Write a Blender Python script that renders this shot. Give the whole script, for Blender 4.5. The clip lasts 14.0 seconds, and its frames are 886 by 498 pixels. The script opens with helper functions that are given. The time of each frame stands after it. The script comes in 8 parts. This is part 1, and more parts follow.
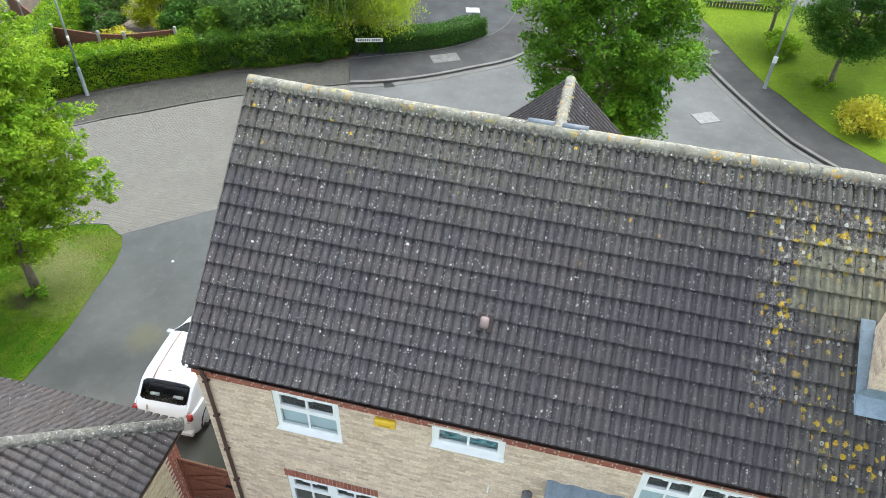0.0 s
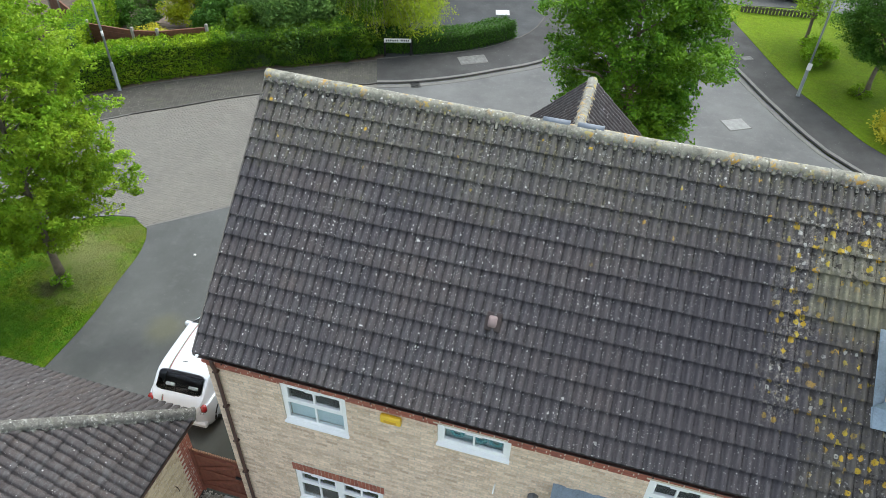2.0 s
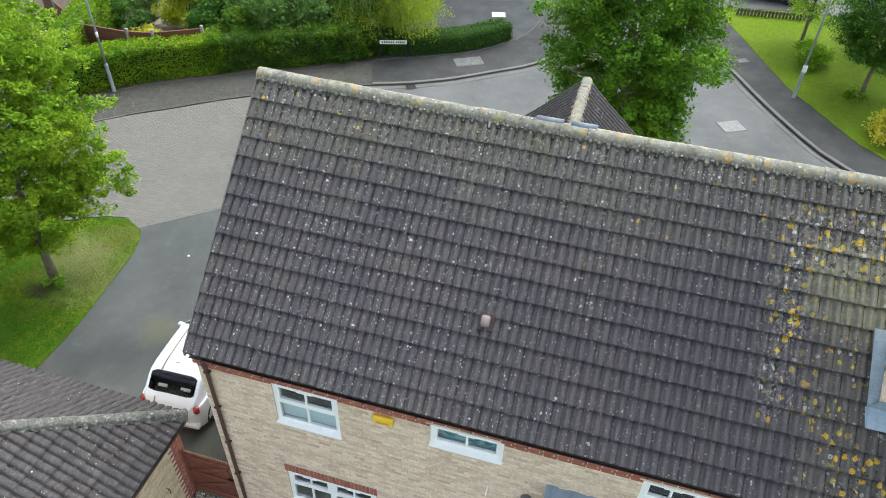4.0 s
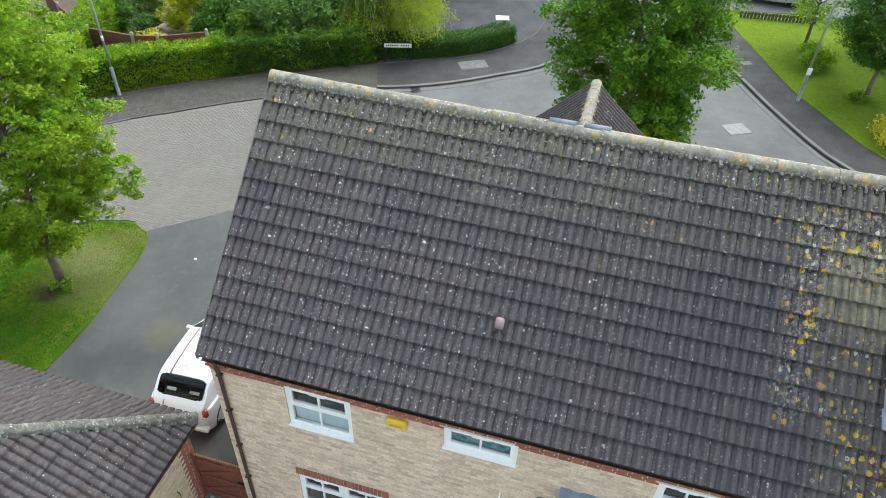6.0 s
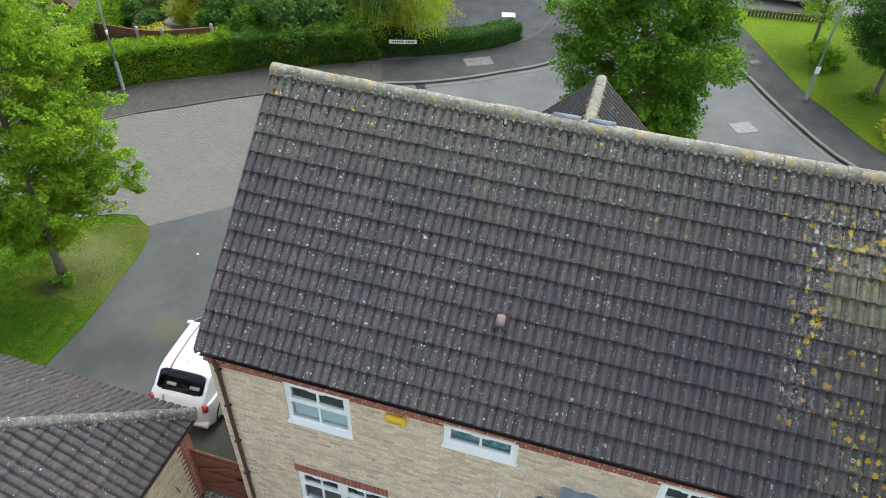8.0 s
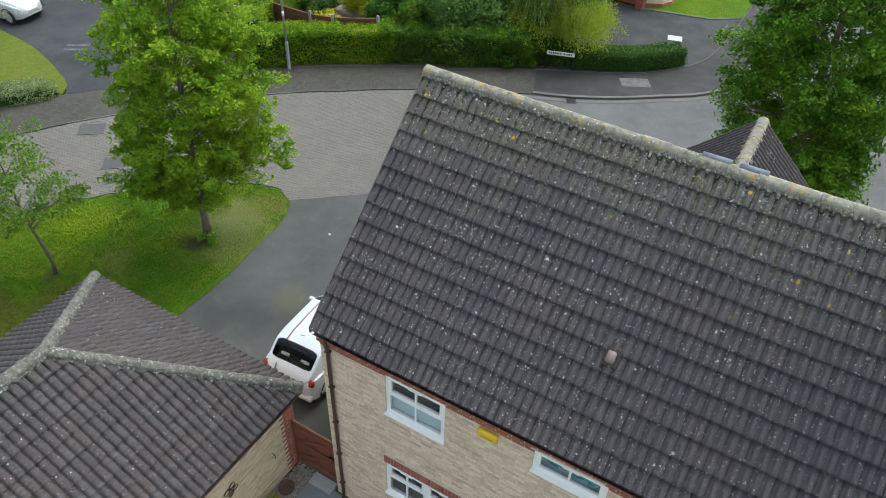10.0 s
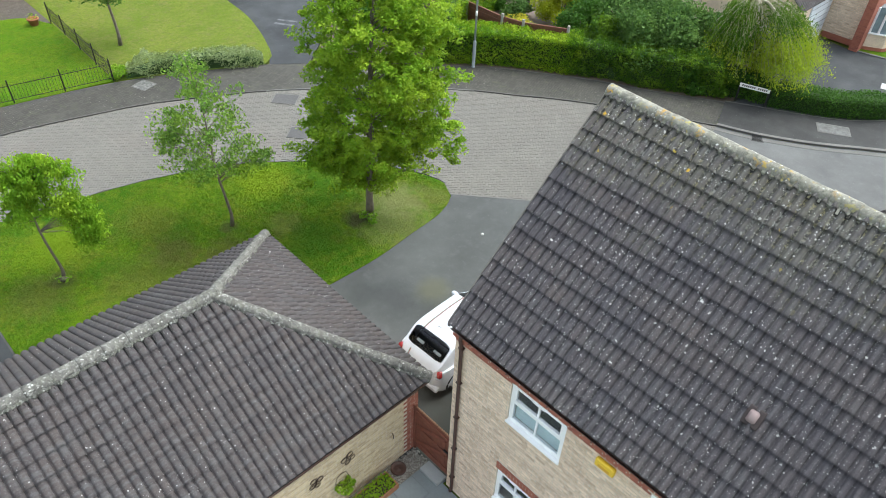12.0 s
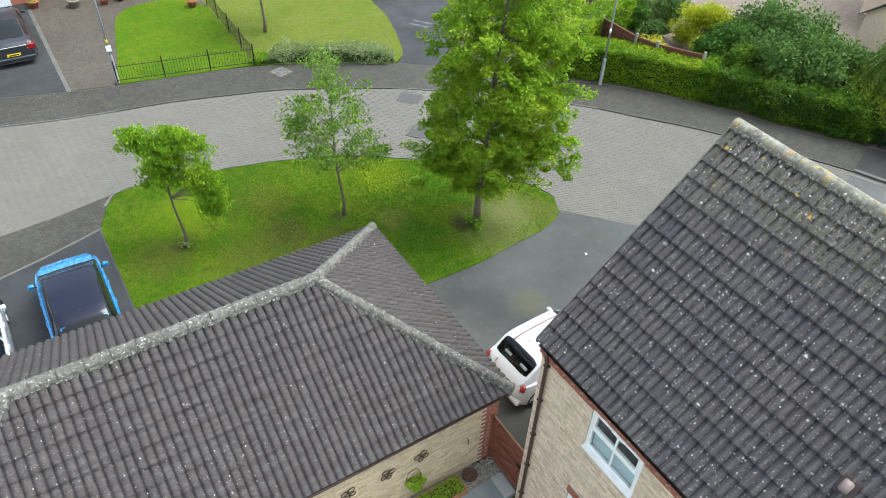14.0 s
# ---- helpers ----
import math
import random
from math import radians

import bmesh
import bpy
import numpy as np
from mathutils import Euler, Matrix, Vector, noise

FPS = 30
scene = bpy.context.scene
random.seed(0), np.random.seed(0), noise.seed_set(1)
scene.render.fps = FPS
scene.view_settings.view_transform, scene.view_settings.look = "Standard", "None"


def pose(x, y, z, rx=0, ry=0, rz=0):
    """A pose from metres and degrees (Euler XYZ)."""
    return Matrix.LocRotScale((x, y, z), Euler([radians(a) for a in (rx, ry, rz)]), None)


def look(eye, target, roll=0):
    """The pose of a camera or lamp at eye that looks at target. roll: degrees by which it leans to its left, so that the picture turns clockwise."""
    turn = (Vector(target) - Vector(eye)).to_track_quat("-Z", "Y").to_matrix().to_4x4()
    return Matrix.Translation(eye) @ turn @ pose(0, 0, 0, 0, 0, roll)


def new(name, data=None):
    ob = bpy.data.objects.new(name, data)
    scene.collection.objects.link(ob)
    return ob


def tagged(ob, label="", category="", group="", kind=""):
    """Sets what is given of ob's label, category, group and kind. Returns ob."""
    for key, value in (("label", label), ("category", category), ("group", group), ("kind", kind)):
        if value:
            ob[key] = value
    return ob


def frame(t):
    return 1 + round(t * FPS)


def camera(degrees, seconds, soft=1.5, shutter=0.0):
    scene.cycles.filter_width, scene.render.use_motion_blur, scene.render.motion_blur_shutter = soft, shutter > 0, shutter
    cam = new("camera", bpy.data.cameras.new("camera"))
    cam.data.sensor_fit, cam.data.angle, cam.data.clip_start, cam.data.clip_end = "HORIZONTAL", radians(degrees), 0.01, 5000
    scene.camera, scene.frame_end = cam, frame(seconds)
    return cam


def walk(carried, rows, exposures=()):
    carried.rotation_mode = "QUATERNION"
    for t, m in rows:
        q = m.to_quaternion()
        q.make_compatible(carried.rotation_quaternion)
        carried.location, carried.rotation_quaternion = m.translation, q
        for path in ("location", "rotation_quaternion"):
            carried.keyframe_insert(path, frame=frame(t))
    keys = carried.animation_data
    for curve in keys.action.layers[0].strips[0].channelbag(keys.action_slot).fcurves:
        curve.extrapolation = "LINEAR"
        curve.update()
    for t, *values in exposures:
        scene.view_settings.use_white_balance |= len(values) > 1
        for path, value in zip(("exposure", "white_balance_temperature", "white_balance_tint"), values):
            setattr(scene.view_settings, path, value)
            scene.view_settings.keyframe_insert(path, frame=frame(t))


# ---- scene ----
cam = camera(63.45, 14.0, 0.6)
PATH = [
    (0, pose(5.841, -6.501, 14.980, 48.239, -1.521, 13.755)),
    (0.5, pose(5.894, -6.396, 14.877, 48.254, -1.639, 15.734)),
    (1, pose(5.976, -6.351, 14.860, 48.352, -1.604, 16.111)),
    (1.5, pose(6.033, -6.375, 14.809, 48.485, -1.327, 16.307)),
    (2, pose(6.148, -6.440, 14.865, 48.488, -1.124, 16.560)),
    (2.5, pose(6.236, -6.441, 14.810, 48.652, -1.304, 16.333)),
    (3, pose(6.279, -6.374, 14.760, 48.741, -1.311, 16.414)),
    (5.5, pose(6.041, -6.483, 14.784, 48.874, -1.259, 16.391)),
    (6, pose(6.008, -6.477, 14.739, 49.051, -1.238, 16.349)),
    (6.5, pose(6.037, -6.504, 14.649, 49.032, -1.336, 16.411)),
    (7, pose(6.053, -6.478, 14.591, 48.982, -1.167, 16.418)),
    (7.6, pose(6.053, -6.440, 14.601, 48.959, -1.224, 16.450)),
    (8.1, pose(6.055, -6.372, 14.618, 48.917, -1.328, 17.250)),
    (8.6, pose(6.056, -6.297, 14.637, 48.871, -1.444, 19.600)),
    (9.0, pose(6.057, -6.248, 14.650, 48.841, -1.519, 22.200)),
    (9.5, pose(6.058, -6.221, 14.657, 48.825, -1.560, 26.336)),
    (10, pose(6.054, -6.222, 14.721, 48.836, -1.783, 30.682)),
    (10.5, pose(6.083, -6.213, 14.769, 48.777, -1.938, 34.561)),
    (11, pose(6.079, -6.201, 14.757, 48.597, -1.672, 38.841)),
    (11.5, pose(6.036, -6.270, 14.792, 48.637, -1.762, 42.445)),
    (12, pose(6.017, -6.288, 14.816, 48.675, -1.885, 46.383)),
    (12.5, pose(6.034, -6.267, 14.847, 48.655, -1.844, 49.780)),
    (13, pose(6.044, -6.257, 14.880, 48.645, -1.753, 53.143)),
    (13.5, pose(6.062, -6.260, 14.897, 48.727, -1.881, 55.777)),
    (14, pose(6.122, -6.237, 14.929, 48.809, -2.010, 57.644)),
]
WB = (6230, 3)   # slightly cool and green
walk(cam, PATH, [(t, e, *WB) for t, e in ((0.0, 1.77), (0.5, 1.5), (1.0, 1.42), (2.0, 1.44), (3.0, 1.54), (7.0, 1.55), (9.5, 1.05), (10.0, 1.09), (10.5, 1.24), (11.0, 1.32), (12.0, 1.57), (12.5, 1.6), (14.0, 1.57))])

# ---- light: bright overcast sky ----
SUN_EL, SUN_AZ = 60.0, 20.0   # degrees; azimuth from +y towards +x
world = bpy.data.worlds.new("overcast_sky")
scene.world = world
world.use_nodes = True
wn = world.node_tree.nodes
wl = world.node_tree.links
sky = wn.new("ShaderNodeTexSky")
sky.sky_type = "NISHITA"
sky.sun_disc = False
sky.sun_elevation = radians(SUN_EL)
sky.sun_rotation = radians(SUN_AZ)
sky.air_density, sky.dust_density, sky.ozone_density = 1.0, 4.0, 1.0
pale = wn.new("ShaderNodeHueSaturation")
pale.inputs["Saturation"].default_value = 0.42
wl.new(sky.outputs[0], pale.inputs["Color"])
wl.new(pale.outputs[0], wn["Background"].inputs["Color"])
wn["Background"].inputs["Strength"].default_value = 0.15
sun_data = bpy.data.lights.new("sun", "SUN")
sun_data.energy, sun_data.angle, sun_data.color = 0.52, radians(32), (1.0, 0.985, 0.96)
sun = new("sun", sun_data)
_el, _az = radians(SUN_EL), radians(SUN_AZ)
_to = Vector((math.sin(_az) * math.cos(_el), math.cos(_az) * math.cos(_el), math.sin(_el)))
sun.matrix_world = look(_to * 60, (0, 0, 0))


# ---- materials ----
def nodes_of(name):
    m = bpy.data.materials.new(name)
    m.use_nodes = True
    nt = m.node_tree
    return m, nt, nt.nodes["Principled BSDF"]


class Web:
    """Short words for shader nodes."""

    def __init__(self, nt):
        self.nt = nt
        self.pos = nt.nodes.new("ShaderNodeNewGeometry").outputs["Position"]

    def n(self, kind, **kw):
        node = self.nt.nodes.new(kind)
        for key, value in kw.items():
            node.inputs[key.replace("_", " ")].default_value = value
        return node

    def link(self, a, b):
        self.nt.links.new(a, b)

    def noise(self, scale, detail=3.0, rough=0.55, at=None):
        node = self.n("ShaderNodeTexNoise", Scale=scale, Detail=detail, Roughness=rough)
        self.link(at or self.pos, node.inputs["Vector"])
        return node.outputs["Fac"]

    def cells(self, scale, at=None, rand=1.0):
        node = self.n("ShaderNodeTexVoronoi", Scale=scale, Randomness=rand)
        self.link(at or self.pos, node.inputs["Vector"])
        return node.outputs["Distance"], node.outputs["Color"]

    def ramp(self, fac, a, b, lo=0.0, hi=1.0):
        node = self.n("ShaderNodeMapRange")
        for key, value in ((1, a), (2, b), (3, lo), (4, hi)):
            node.inputs[key].default_value = value
        self.link(fac, node.inputs[0])
        return node.outputs[0]

    def math(self, op, a, b=0.0):
        node = self.nt.nodes.new("ShaderNodeMath")
        node.operation = op
        for i, v in enumerate((a, b)):
            if isinstance(v, (int, float)):
                node.inputs[i].default_value = v
            else:
                self.link(v, node.inputs[i])
        return node.outputs[0]

    def mix(self, fac, a, b, how="MIX"):
        node = self.nt.nodes.new("ShaderNodeMix")
        node.data_type = "RGBA"
        node.blend_type = how
        if isinstance(fac, (int, float)):
            node.inputs[0].default_value = fac
        else:
            self.link(fac, node.inputs[0])
        for i, v in ((6, a), (7, b)):
            if isinstance(v, tuple):
                node.inputs[i].default_value = (*v, 1.0)
            else:
                self.link(v, node.inputs[i])
        return node.outputs[2]

    def bump(self, height, strength=0.3, dist=0.02):
        node = self.n("ShaderNodeBump", Strength=strength, Distance=dist)
        self.link(height, node.inputs["Height"])
        return node.outputs["Normal"]

    def rand(self):
        return self.nt.nodes.new("ShaderNodeObjectInfo").outputs["Random"]

    def island(self):
        return self.nt.nodes.new("ShaderNodeNewGeometry").outputs["Random Per Island"]

    def box(self, x0, x1, y0, y1, soft=0.4, ragged=2.2):
        """1 inside a stretch of the plan, with a soft, ragged border."""
        sep = self.nt.nodes.new("ShaderNodeSeparateXYZ")
        self.link(self.pos, sep.inputs[0])
        wob = self.math("MULTIPLY", self.math("SUBTRACT", self.noise(1.7, 4), 0.5), ragged)
        x, y = self.math("ADD", sep.outputs[0], wob), self.math("ADD", sep.outputs[1], wob)
        f = self.math("MULTIPLY", self.ramp(x, x0 - soft, x0 + soft), self.ramp(x, x1 - soft, x1 + soft, 1.0, 0.0))
        f = self.math("MULTIPLY", f, self.ramp(y, y0 - soft, y0 + soft))
        return self.math("MULTIPLY", f, self.ramp(y, y1 - soft, y1 + soft, 1.0, 0.0))


def plain(name, c, rough=0.5, metal=0.0, vary=0.12, scale=6.0, bump=0.0, bscale=60.0, coat=0.0):
    """A paint, plastic, metal or timber with soft variation at two scales."""
    m, nt, b = nodes_of(name)
    w = Web(nt)
    dark = tuple(v * (1 - vary) for v in c)
    light = tuple(min(1, v * (1 + vary)) for v in c)
    f = w.math("ADD", w.math("MULTIPLY", w.noise(scale), 0.6), w.math("MULTIPLY", w.noise(scale * 9), 0.4))
    w.link(w.mix(w.ramp(f, 0.3, 0.7), dark, light), b.inputs["Base Color"])
    w.link(w.ramp(w.noise(scale * 2), 0.3, 0.7, max(0.02, rough - 0.07), min(1, rough + 0.07)), b.inputs["Roughness"])
    b.inputs["Metallic"].default_value = metal
    b.inputs["Coat Weight"].default_value = coat
    if bump:
        w.link(w.bump(w.noise(bscale), bump, 0.01), b.inputs["Normal"])
    return m


def tile_material(name, c1, c2, c3, pieces, speck=0.5, lichen=False):
    """Weathered concrete roof tile: per-tile tone, pale lichen specks, rusty and mossy growth."""
    m, nt, b = nodes_of(name)
    w = Web(nt)
    r = w.rand() if pieces else w.island()
    col = w.mix(w.ramp(w.noise(0.55, 4), 0.35, 0.65), c1, c2)
    col = w.mix(w.math("MULTIPLY", r, 0.55), col, c3)
    grain = w.noise(70, 4, 0.7)
    col = w.mix(w.ramp(grain, 0.25, 0.75, 0.0, 0.5), col, (0.019, 0.020, 0.024), "MIX")
    col = w.mix(w.ramp(w.noise(26, 5, 0.75), 0.52, 0.72, 0.0, 0.55), col, (0.141, 0.141, 0.148))
    col = w.mix(w.ramp(w.noise(17, 5, 0.75), 0.56, 0.74, 0.0, 0.6), col, (0.015, 0.015, 0.018))
    streak = w.nt.nodes.new("ShaderNodeMapping")
    streak.inputs["Scale"].default_value = (9, 1.2, 1.2)
    w.link(w.pos, streak.inputs["Vector"])
    col = w.mix(w.ramp(w.noise(1.6, 5, 0.6, streak.outputs[0]), 0.48, 0.72, 0.0, 0.6), col, (0.100, 0.100, 0.102))
    col = w.mix(w.ramp(w.noise(2.3, 5, 0.6, streak.outputs[0]), 0.52, 0.75, 0.0, 0.6), col, (0.021, 0.021, 0.024))
    if lichen:
        # pans between the rolls painted darker, in place of their shade
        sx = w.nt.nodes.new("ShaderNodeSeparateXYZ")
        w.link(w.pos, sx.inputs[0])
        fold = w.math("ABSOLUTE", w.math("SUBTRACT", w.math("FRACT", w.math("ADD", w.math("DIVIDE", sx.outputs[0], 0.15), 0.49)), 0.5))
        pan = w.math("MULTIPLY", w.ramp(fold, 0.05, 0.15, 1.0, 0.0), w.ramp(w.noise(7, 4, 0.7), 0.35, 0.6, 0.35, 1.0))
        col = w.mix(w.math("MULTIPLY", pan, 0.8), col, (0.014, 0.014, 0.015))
        wash = w.math("MULTIPLY", w.box(-2, 14, 2.95, 4.6, 0.7), w.ramp(w.noise(5, 5, 0.7), 0.3, 0.6))
        col = w.mix(w.math("MULTIPLY", wash, 0.58), col, (0.120, 0.117, 0.083))
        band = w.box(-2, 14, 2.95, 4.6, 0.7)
        # the same pan shade, painted more sharply near the ridge
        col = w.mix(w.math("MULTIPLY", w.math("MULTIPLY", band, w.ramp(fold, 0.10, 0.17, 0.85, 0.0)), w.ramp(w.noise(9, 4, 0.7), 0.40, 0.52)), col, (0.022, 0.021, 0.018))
        crust = w.math("MULTIPLY", w.math("MULTIPLY", band, w.ramp(fold, 0.12, 0.26, 1.0, 0.0)), w.ramp(w.noise(14, 5, 0.75), 0.50, 0.57))
        col = w.mix(w.math("MULTIPLY", crust, 0.62), col, w.mix(w.ramp(w.noise(3, 3), 0.45, 0.6), (0.300, 0.300, 0.280), (0.270, 0.240, 0.120)))
    # grey-white lichen rosettes of two sizes
    patch = w.noise(0.9, 3)
    for scale, size, amount in ((5, 0.10, 0.27), (12, 0.18, 0.32), (21, 0.24, 0.37), (37, 0.25, 0.30)):
        d, c = w.cells(scale)
        sep = w.nt.nodes.new("ShaderNodeSeparateColor")
        w.link(c, sep.inputs[0])
        keep = w.ramp(w.math("ADD", sep.outputs[0], w.math("MULTIPLY", patch, 0.5)), 1.25 - amount * speck, 1.27 - amount * speck)
        edge = w.math("ADD", d, w.math("MULTIPLY", w.math("SUBTRACT", w.noise(scale * 4), 0.5), 0.5))
        own = w.math("DIVIDE", edge, w.ramp(sep.outputs[2], 0.0, 1.0, 0.3, 1.5))
        spot = w.math("MULTIPLY", w.ramp(own, size * 0.75, size, 1.0, 0.0), keep)
        col = w.mix(w.math("MULTIPLY", spot, w.ramp(sep.outputs[1], 0.0, 1.0, 0.15, 0.95)), col, (0.54, 0.54, 0.52))
    if lichen:
        # a stretch of tiles painted darker: own blue-grey tone plus lens falloff
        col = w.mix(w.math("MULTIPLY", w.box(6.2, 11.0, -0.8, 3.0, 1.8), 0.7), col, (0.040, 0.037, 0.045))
        # clean greenish tiles beside the chimney, with crusts of orange and white lichen round them
        moss = w.math("MULTIPLY", w.box(9.37, 11.2, 1.9, 2.95, 0.04, 0.10), w.ramp(w.noise(2.4, 5, 0.7), 0.3, 0.6, 0.35, 1.0))
        moss = w.math("MULTIPLY", moss, w.box(8.0, 12.5, 2.0, 3.6, 0.2, 0.9))
        col = w.mix(w.math("MULTIPLY", moss, 0.8), col, w.mix(w.ramp(w.noise(7, 5, 0.7), 0.35, 0.65), (0.111, 0.111, 0.078), (0.185, 0.178, 0.118)))
        low = w.box(9.62, 11.2, -0.3, 2.05, 0.15, 0.5)
        col = w.mix(w.math("MULTIPLY", low, w.ramp(w.noise(8, 5, 0.7), 0.35, 0.6, 0.05, 0.35)), col, (0.118, 0.107, 0.074))
        mid = w.box(8.95, 9.42, 0.9, 3.1, 0.15, 0.7)
        high = w.box(9.0, 12.9, 2.55, 3.3, 0.12, 0.4)
        crest = w.box(-1, 13, 2.75, 4.2, 0.5)
        col = w.mix(w.math("MULTIPLY", w.math("MAXIMUM", mid, high), w.ramp(w.noise(16, 4, 0.7), 0.5, 0.62, 0.0, 0.7)), col, (0.222, 0.207, 0.185))
        zone = w.math("MAXIMUM", w.math("MAXIMUM", mid, high), w.math("MULTIPLY", low, w.ramp(w.noise(1.6, 3), 0.45, 0.6)))
        col = w.mix(w.math("MULTIPLY", w.math("MULTIPLY", zone, w.ramp(w.noise(11, 4), 0.58, 0.63)), 0.85), col, (0.015, 0.013, 0.011))
        for scale, keep, c1, c2 in ((6.5, 0.30, (0.46, 0.27, 0.014), (0.34, 0.28, 0.025)), (9.0, 0.80, (0.40, 0.40, 0.38), (0.33, 0.33, 0.30))):
            d, c = w.cells(scale)
            sep = w.nt.nodes.new("ShaderNodeSeparateColor")
            w.link(c, sep.inputs[0])
            lump = w.math("ADD", d, w.math("MULTIPLY", w.math("SUBTRACT", w.noise(24, 4, 0.7), 0.5), 0.7))
            ring = w.math("MULTIPLY", w.ramp(lump, 0.27, 0.33, 1.0, 0.0), w.ramp(lump, 0.04, 0.1, 0.25, 1.0))
            spot = w.math("MULTIPLY", w.math("MULTIPLY", ring, w.ramp(sep.outputs[1], keep, keep + 0.02)), zone)
            few = w.math("MULTIPLY", w.math("MULTIPLY", w.ramp(lump, 0.18, 0.24, 1.0, 0.0), w.ramp(sep.outputs[1], 0.93, 0.94)), crest)
            col = w.mix(w.math("MULTIPLY", w.math("MAXIMUM", spot, few), 0.9), col, w.mix(sep.outputs[2], c1, c2))
    w.link(col, b.inputs["Base Color"])
    w.link(w.ramp(grain, 0.2, 0.8, 0.62, 0.9), b.inputs["Roughness"])
    b.inputs["Specular IOR Level"].default_value = 0.35
    w.link(w.bump(grain, 0.35, 0.006), b.inputs["Normal"])
    return m


def ridge_material(name, base, growth=1.0):
    """Weathered ridge tile under a crust of lichen and moss."""
    m, nt, b = nodes_of(name)
    w = Web(nt)
    col = w.mix(w.ramp(w.noise(2.2, 5, 0.7), 0.35, 0.65), tuple(v * 0.62 for v in base), base)
    col = w.mix(w.ramp(w.noise(9, 5, 0.75), 0.48, 0.66, 0.0, 0.75), col, tuple(min(1, v * 1.65) for v in base))
    col = w.mix(w.ramp(w.noise(38, 5, 0.8), 0.52, 0.66, 0.0, 0.45), col, tuple(v * 0.35 for v in base))
    col = w.mix(w.ramp(w.noise(6.5, 6, 0.75), 0.54, 0.66, 0.0, 0.8), col, tuple(v * 0.28 for v in base))
    col = w.mix(w.ramp(w.noise(4.5, 4), 0.52, 0.68, 0.0, 0.22), col, (0.098, 0.105, 0.053))
    if not growth:
        # ragged pale crust
        col = w.mix(w.ramp(w.noise(12, 6, 0.8), 0.54, 0.60, 0.0, 0.7), col, (0.300, 0.300, 0.280))
        col = w.mix(w.ramp(w.noise(19, 6, 0.8), 0.56, 0.62, 0.0, 0.7), col, tuple(v * 0.35 for v in base))
    if growth:
        # crusts of orange and yellow lichen in groups
        patch = w.ramp(w.noise(1.1, 3), 0.42 / growth, 0.53 / growth)
        crust = w.ramp(w.noise(8.5, 5, 0.65), 0.55, 0.60)
        col = w.mix(w.math("MULTIPLY", w.math("MULTIPLY", patch, crust), 0.85), col, w.mix(w.ramp(w.noise(3.1, 2), 0.42, 0.58), (0.420, 0.235, 0.030), (0.330, 0.290, 0.090)))
    d, c = w.cells(16)
    sep = w.nt.nodes.new("ShaderNodeSeparateColor")
    w.link(c, sep.inputs[0])
    lump = w.math("ADD", d, w.math("MULTIPLY", w.math("SUBTRACT", w.noise(60), 0.5), 0.5))
    col = w.mix(w.math("MULTIPLY", w.ramp(lump, 0.2, 0.28, 0.9, 0.0), w.ramp(sep.outputs[0], 0.80 if growth else 0.68, 0.82 if growth else 0.70)), col, (0.470, 0.470, 0.440))
    w.link(col, b.inputs["Base Color"])
    b.inputs["Roughness"].default_value = 0.92
    w.link(w.bump(w.noise(32, 6, 0.7), 0.6, 0.012), b.inputs["Normal"])
    return m


def brick_material(name, c1, c2, c3, pieces):
    m, nt, b = nodes_of(name)
    w = Web(nt)
    r = w.rand() if pieces else w.island()
    col = w.mix(w.ramp(r, 0.0, 0.6), c1, c2)
    col = w.mix(w.ramp(r, 0.7, 1.0, 0.0, 0.8), col, c3)
    col = w.mix(w.ramp(w.noise(24, 4, 0.7), 0.45, 0.75, 0.0, 0.34), col, tuple(v * 0.42 for v in c1))
    col = w.mix(w.ramp(w.noise(0.8, 4), 0.45, 0.75, 0.0, 0.25), col, tuple(v * 0.6 for v in c2))
    col = w.mix(w.ramp(w.noise(9, 5, 0.75), 0.5, 0.70, 0.0, 0.36), col, tuple(v * 0.7 for v in c3))
    col = w.mix(w.ramp(w.noise(13, 5, 0.75), 0.5, 0.68, 0.0, 0.6), col, tuple(min(1.0, v * 1.15) for v in c2))
    w.link(col, b.inputs["Base Color"])
    b.inputs["Roughness"].default_value = 0.92
    w.link(w.bump(w.noise(120, 4), 0.4, 0.004), b.inputs["Normal"])
    return m


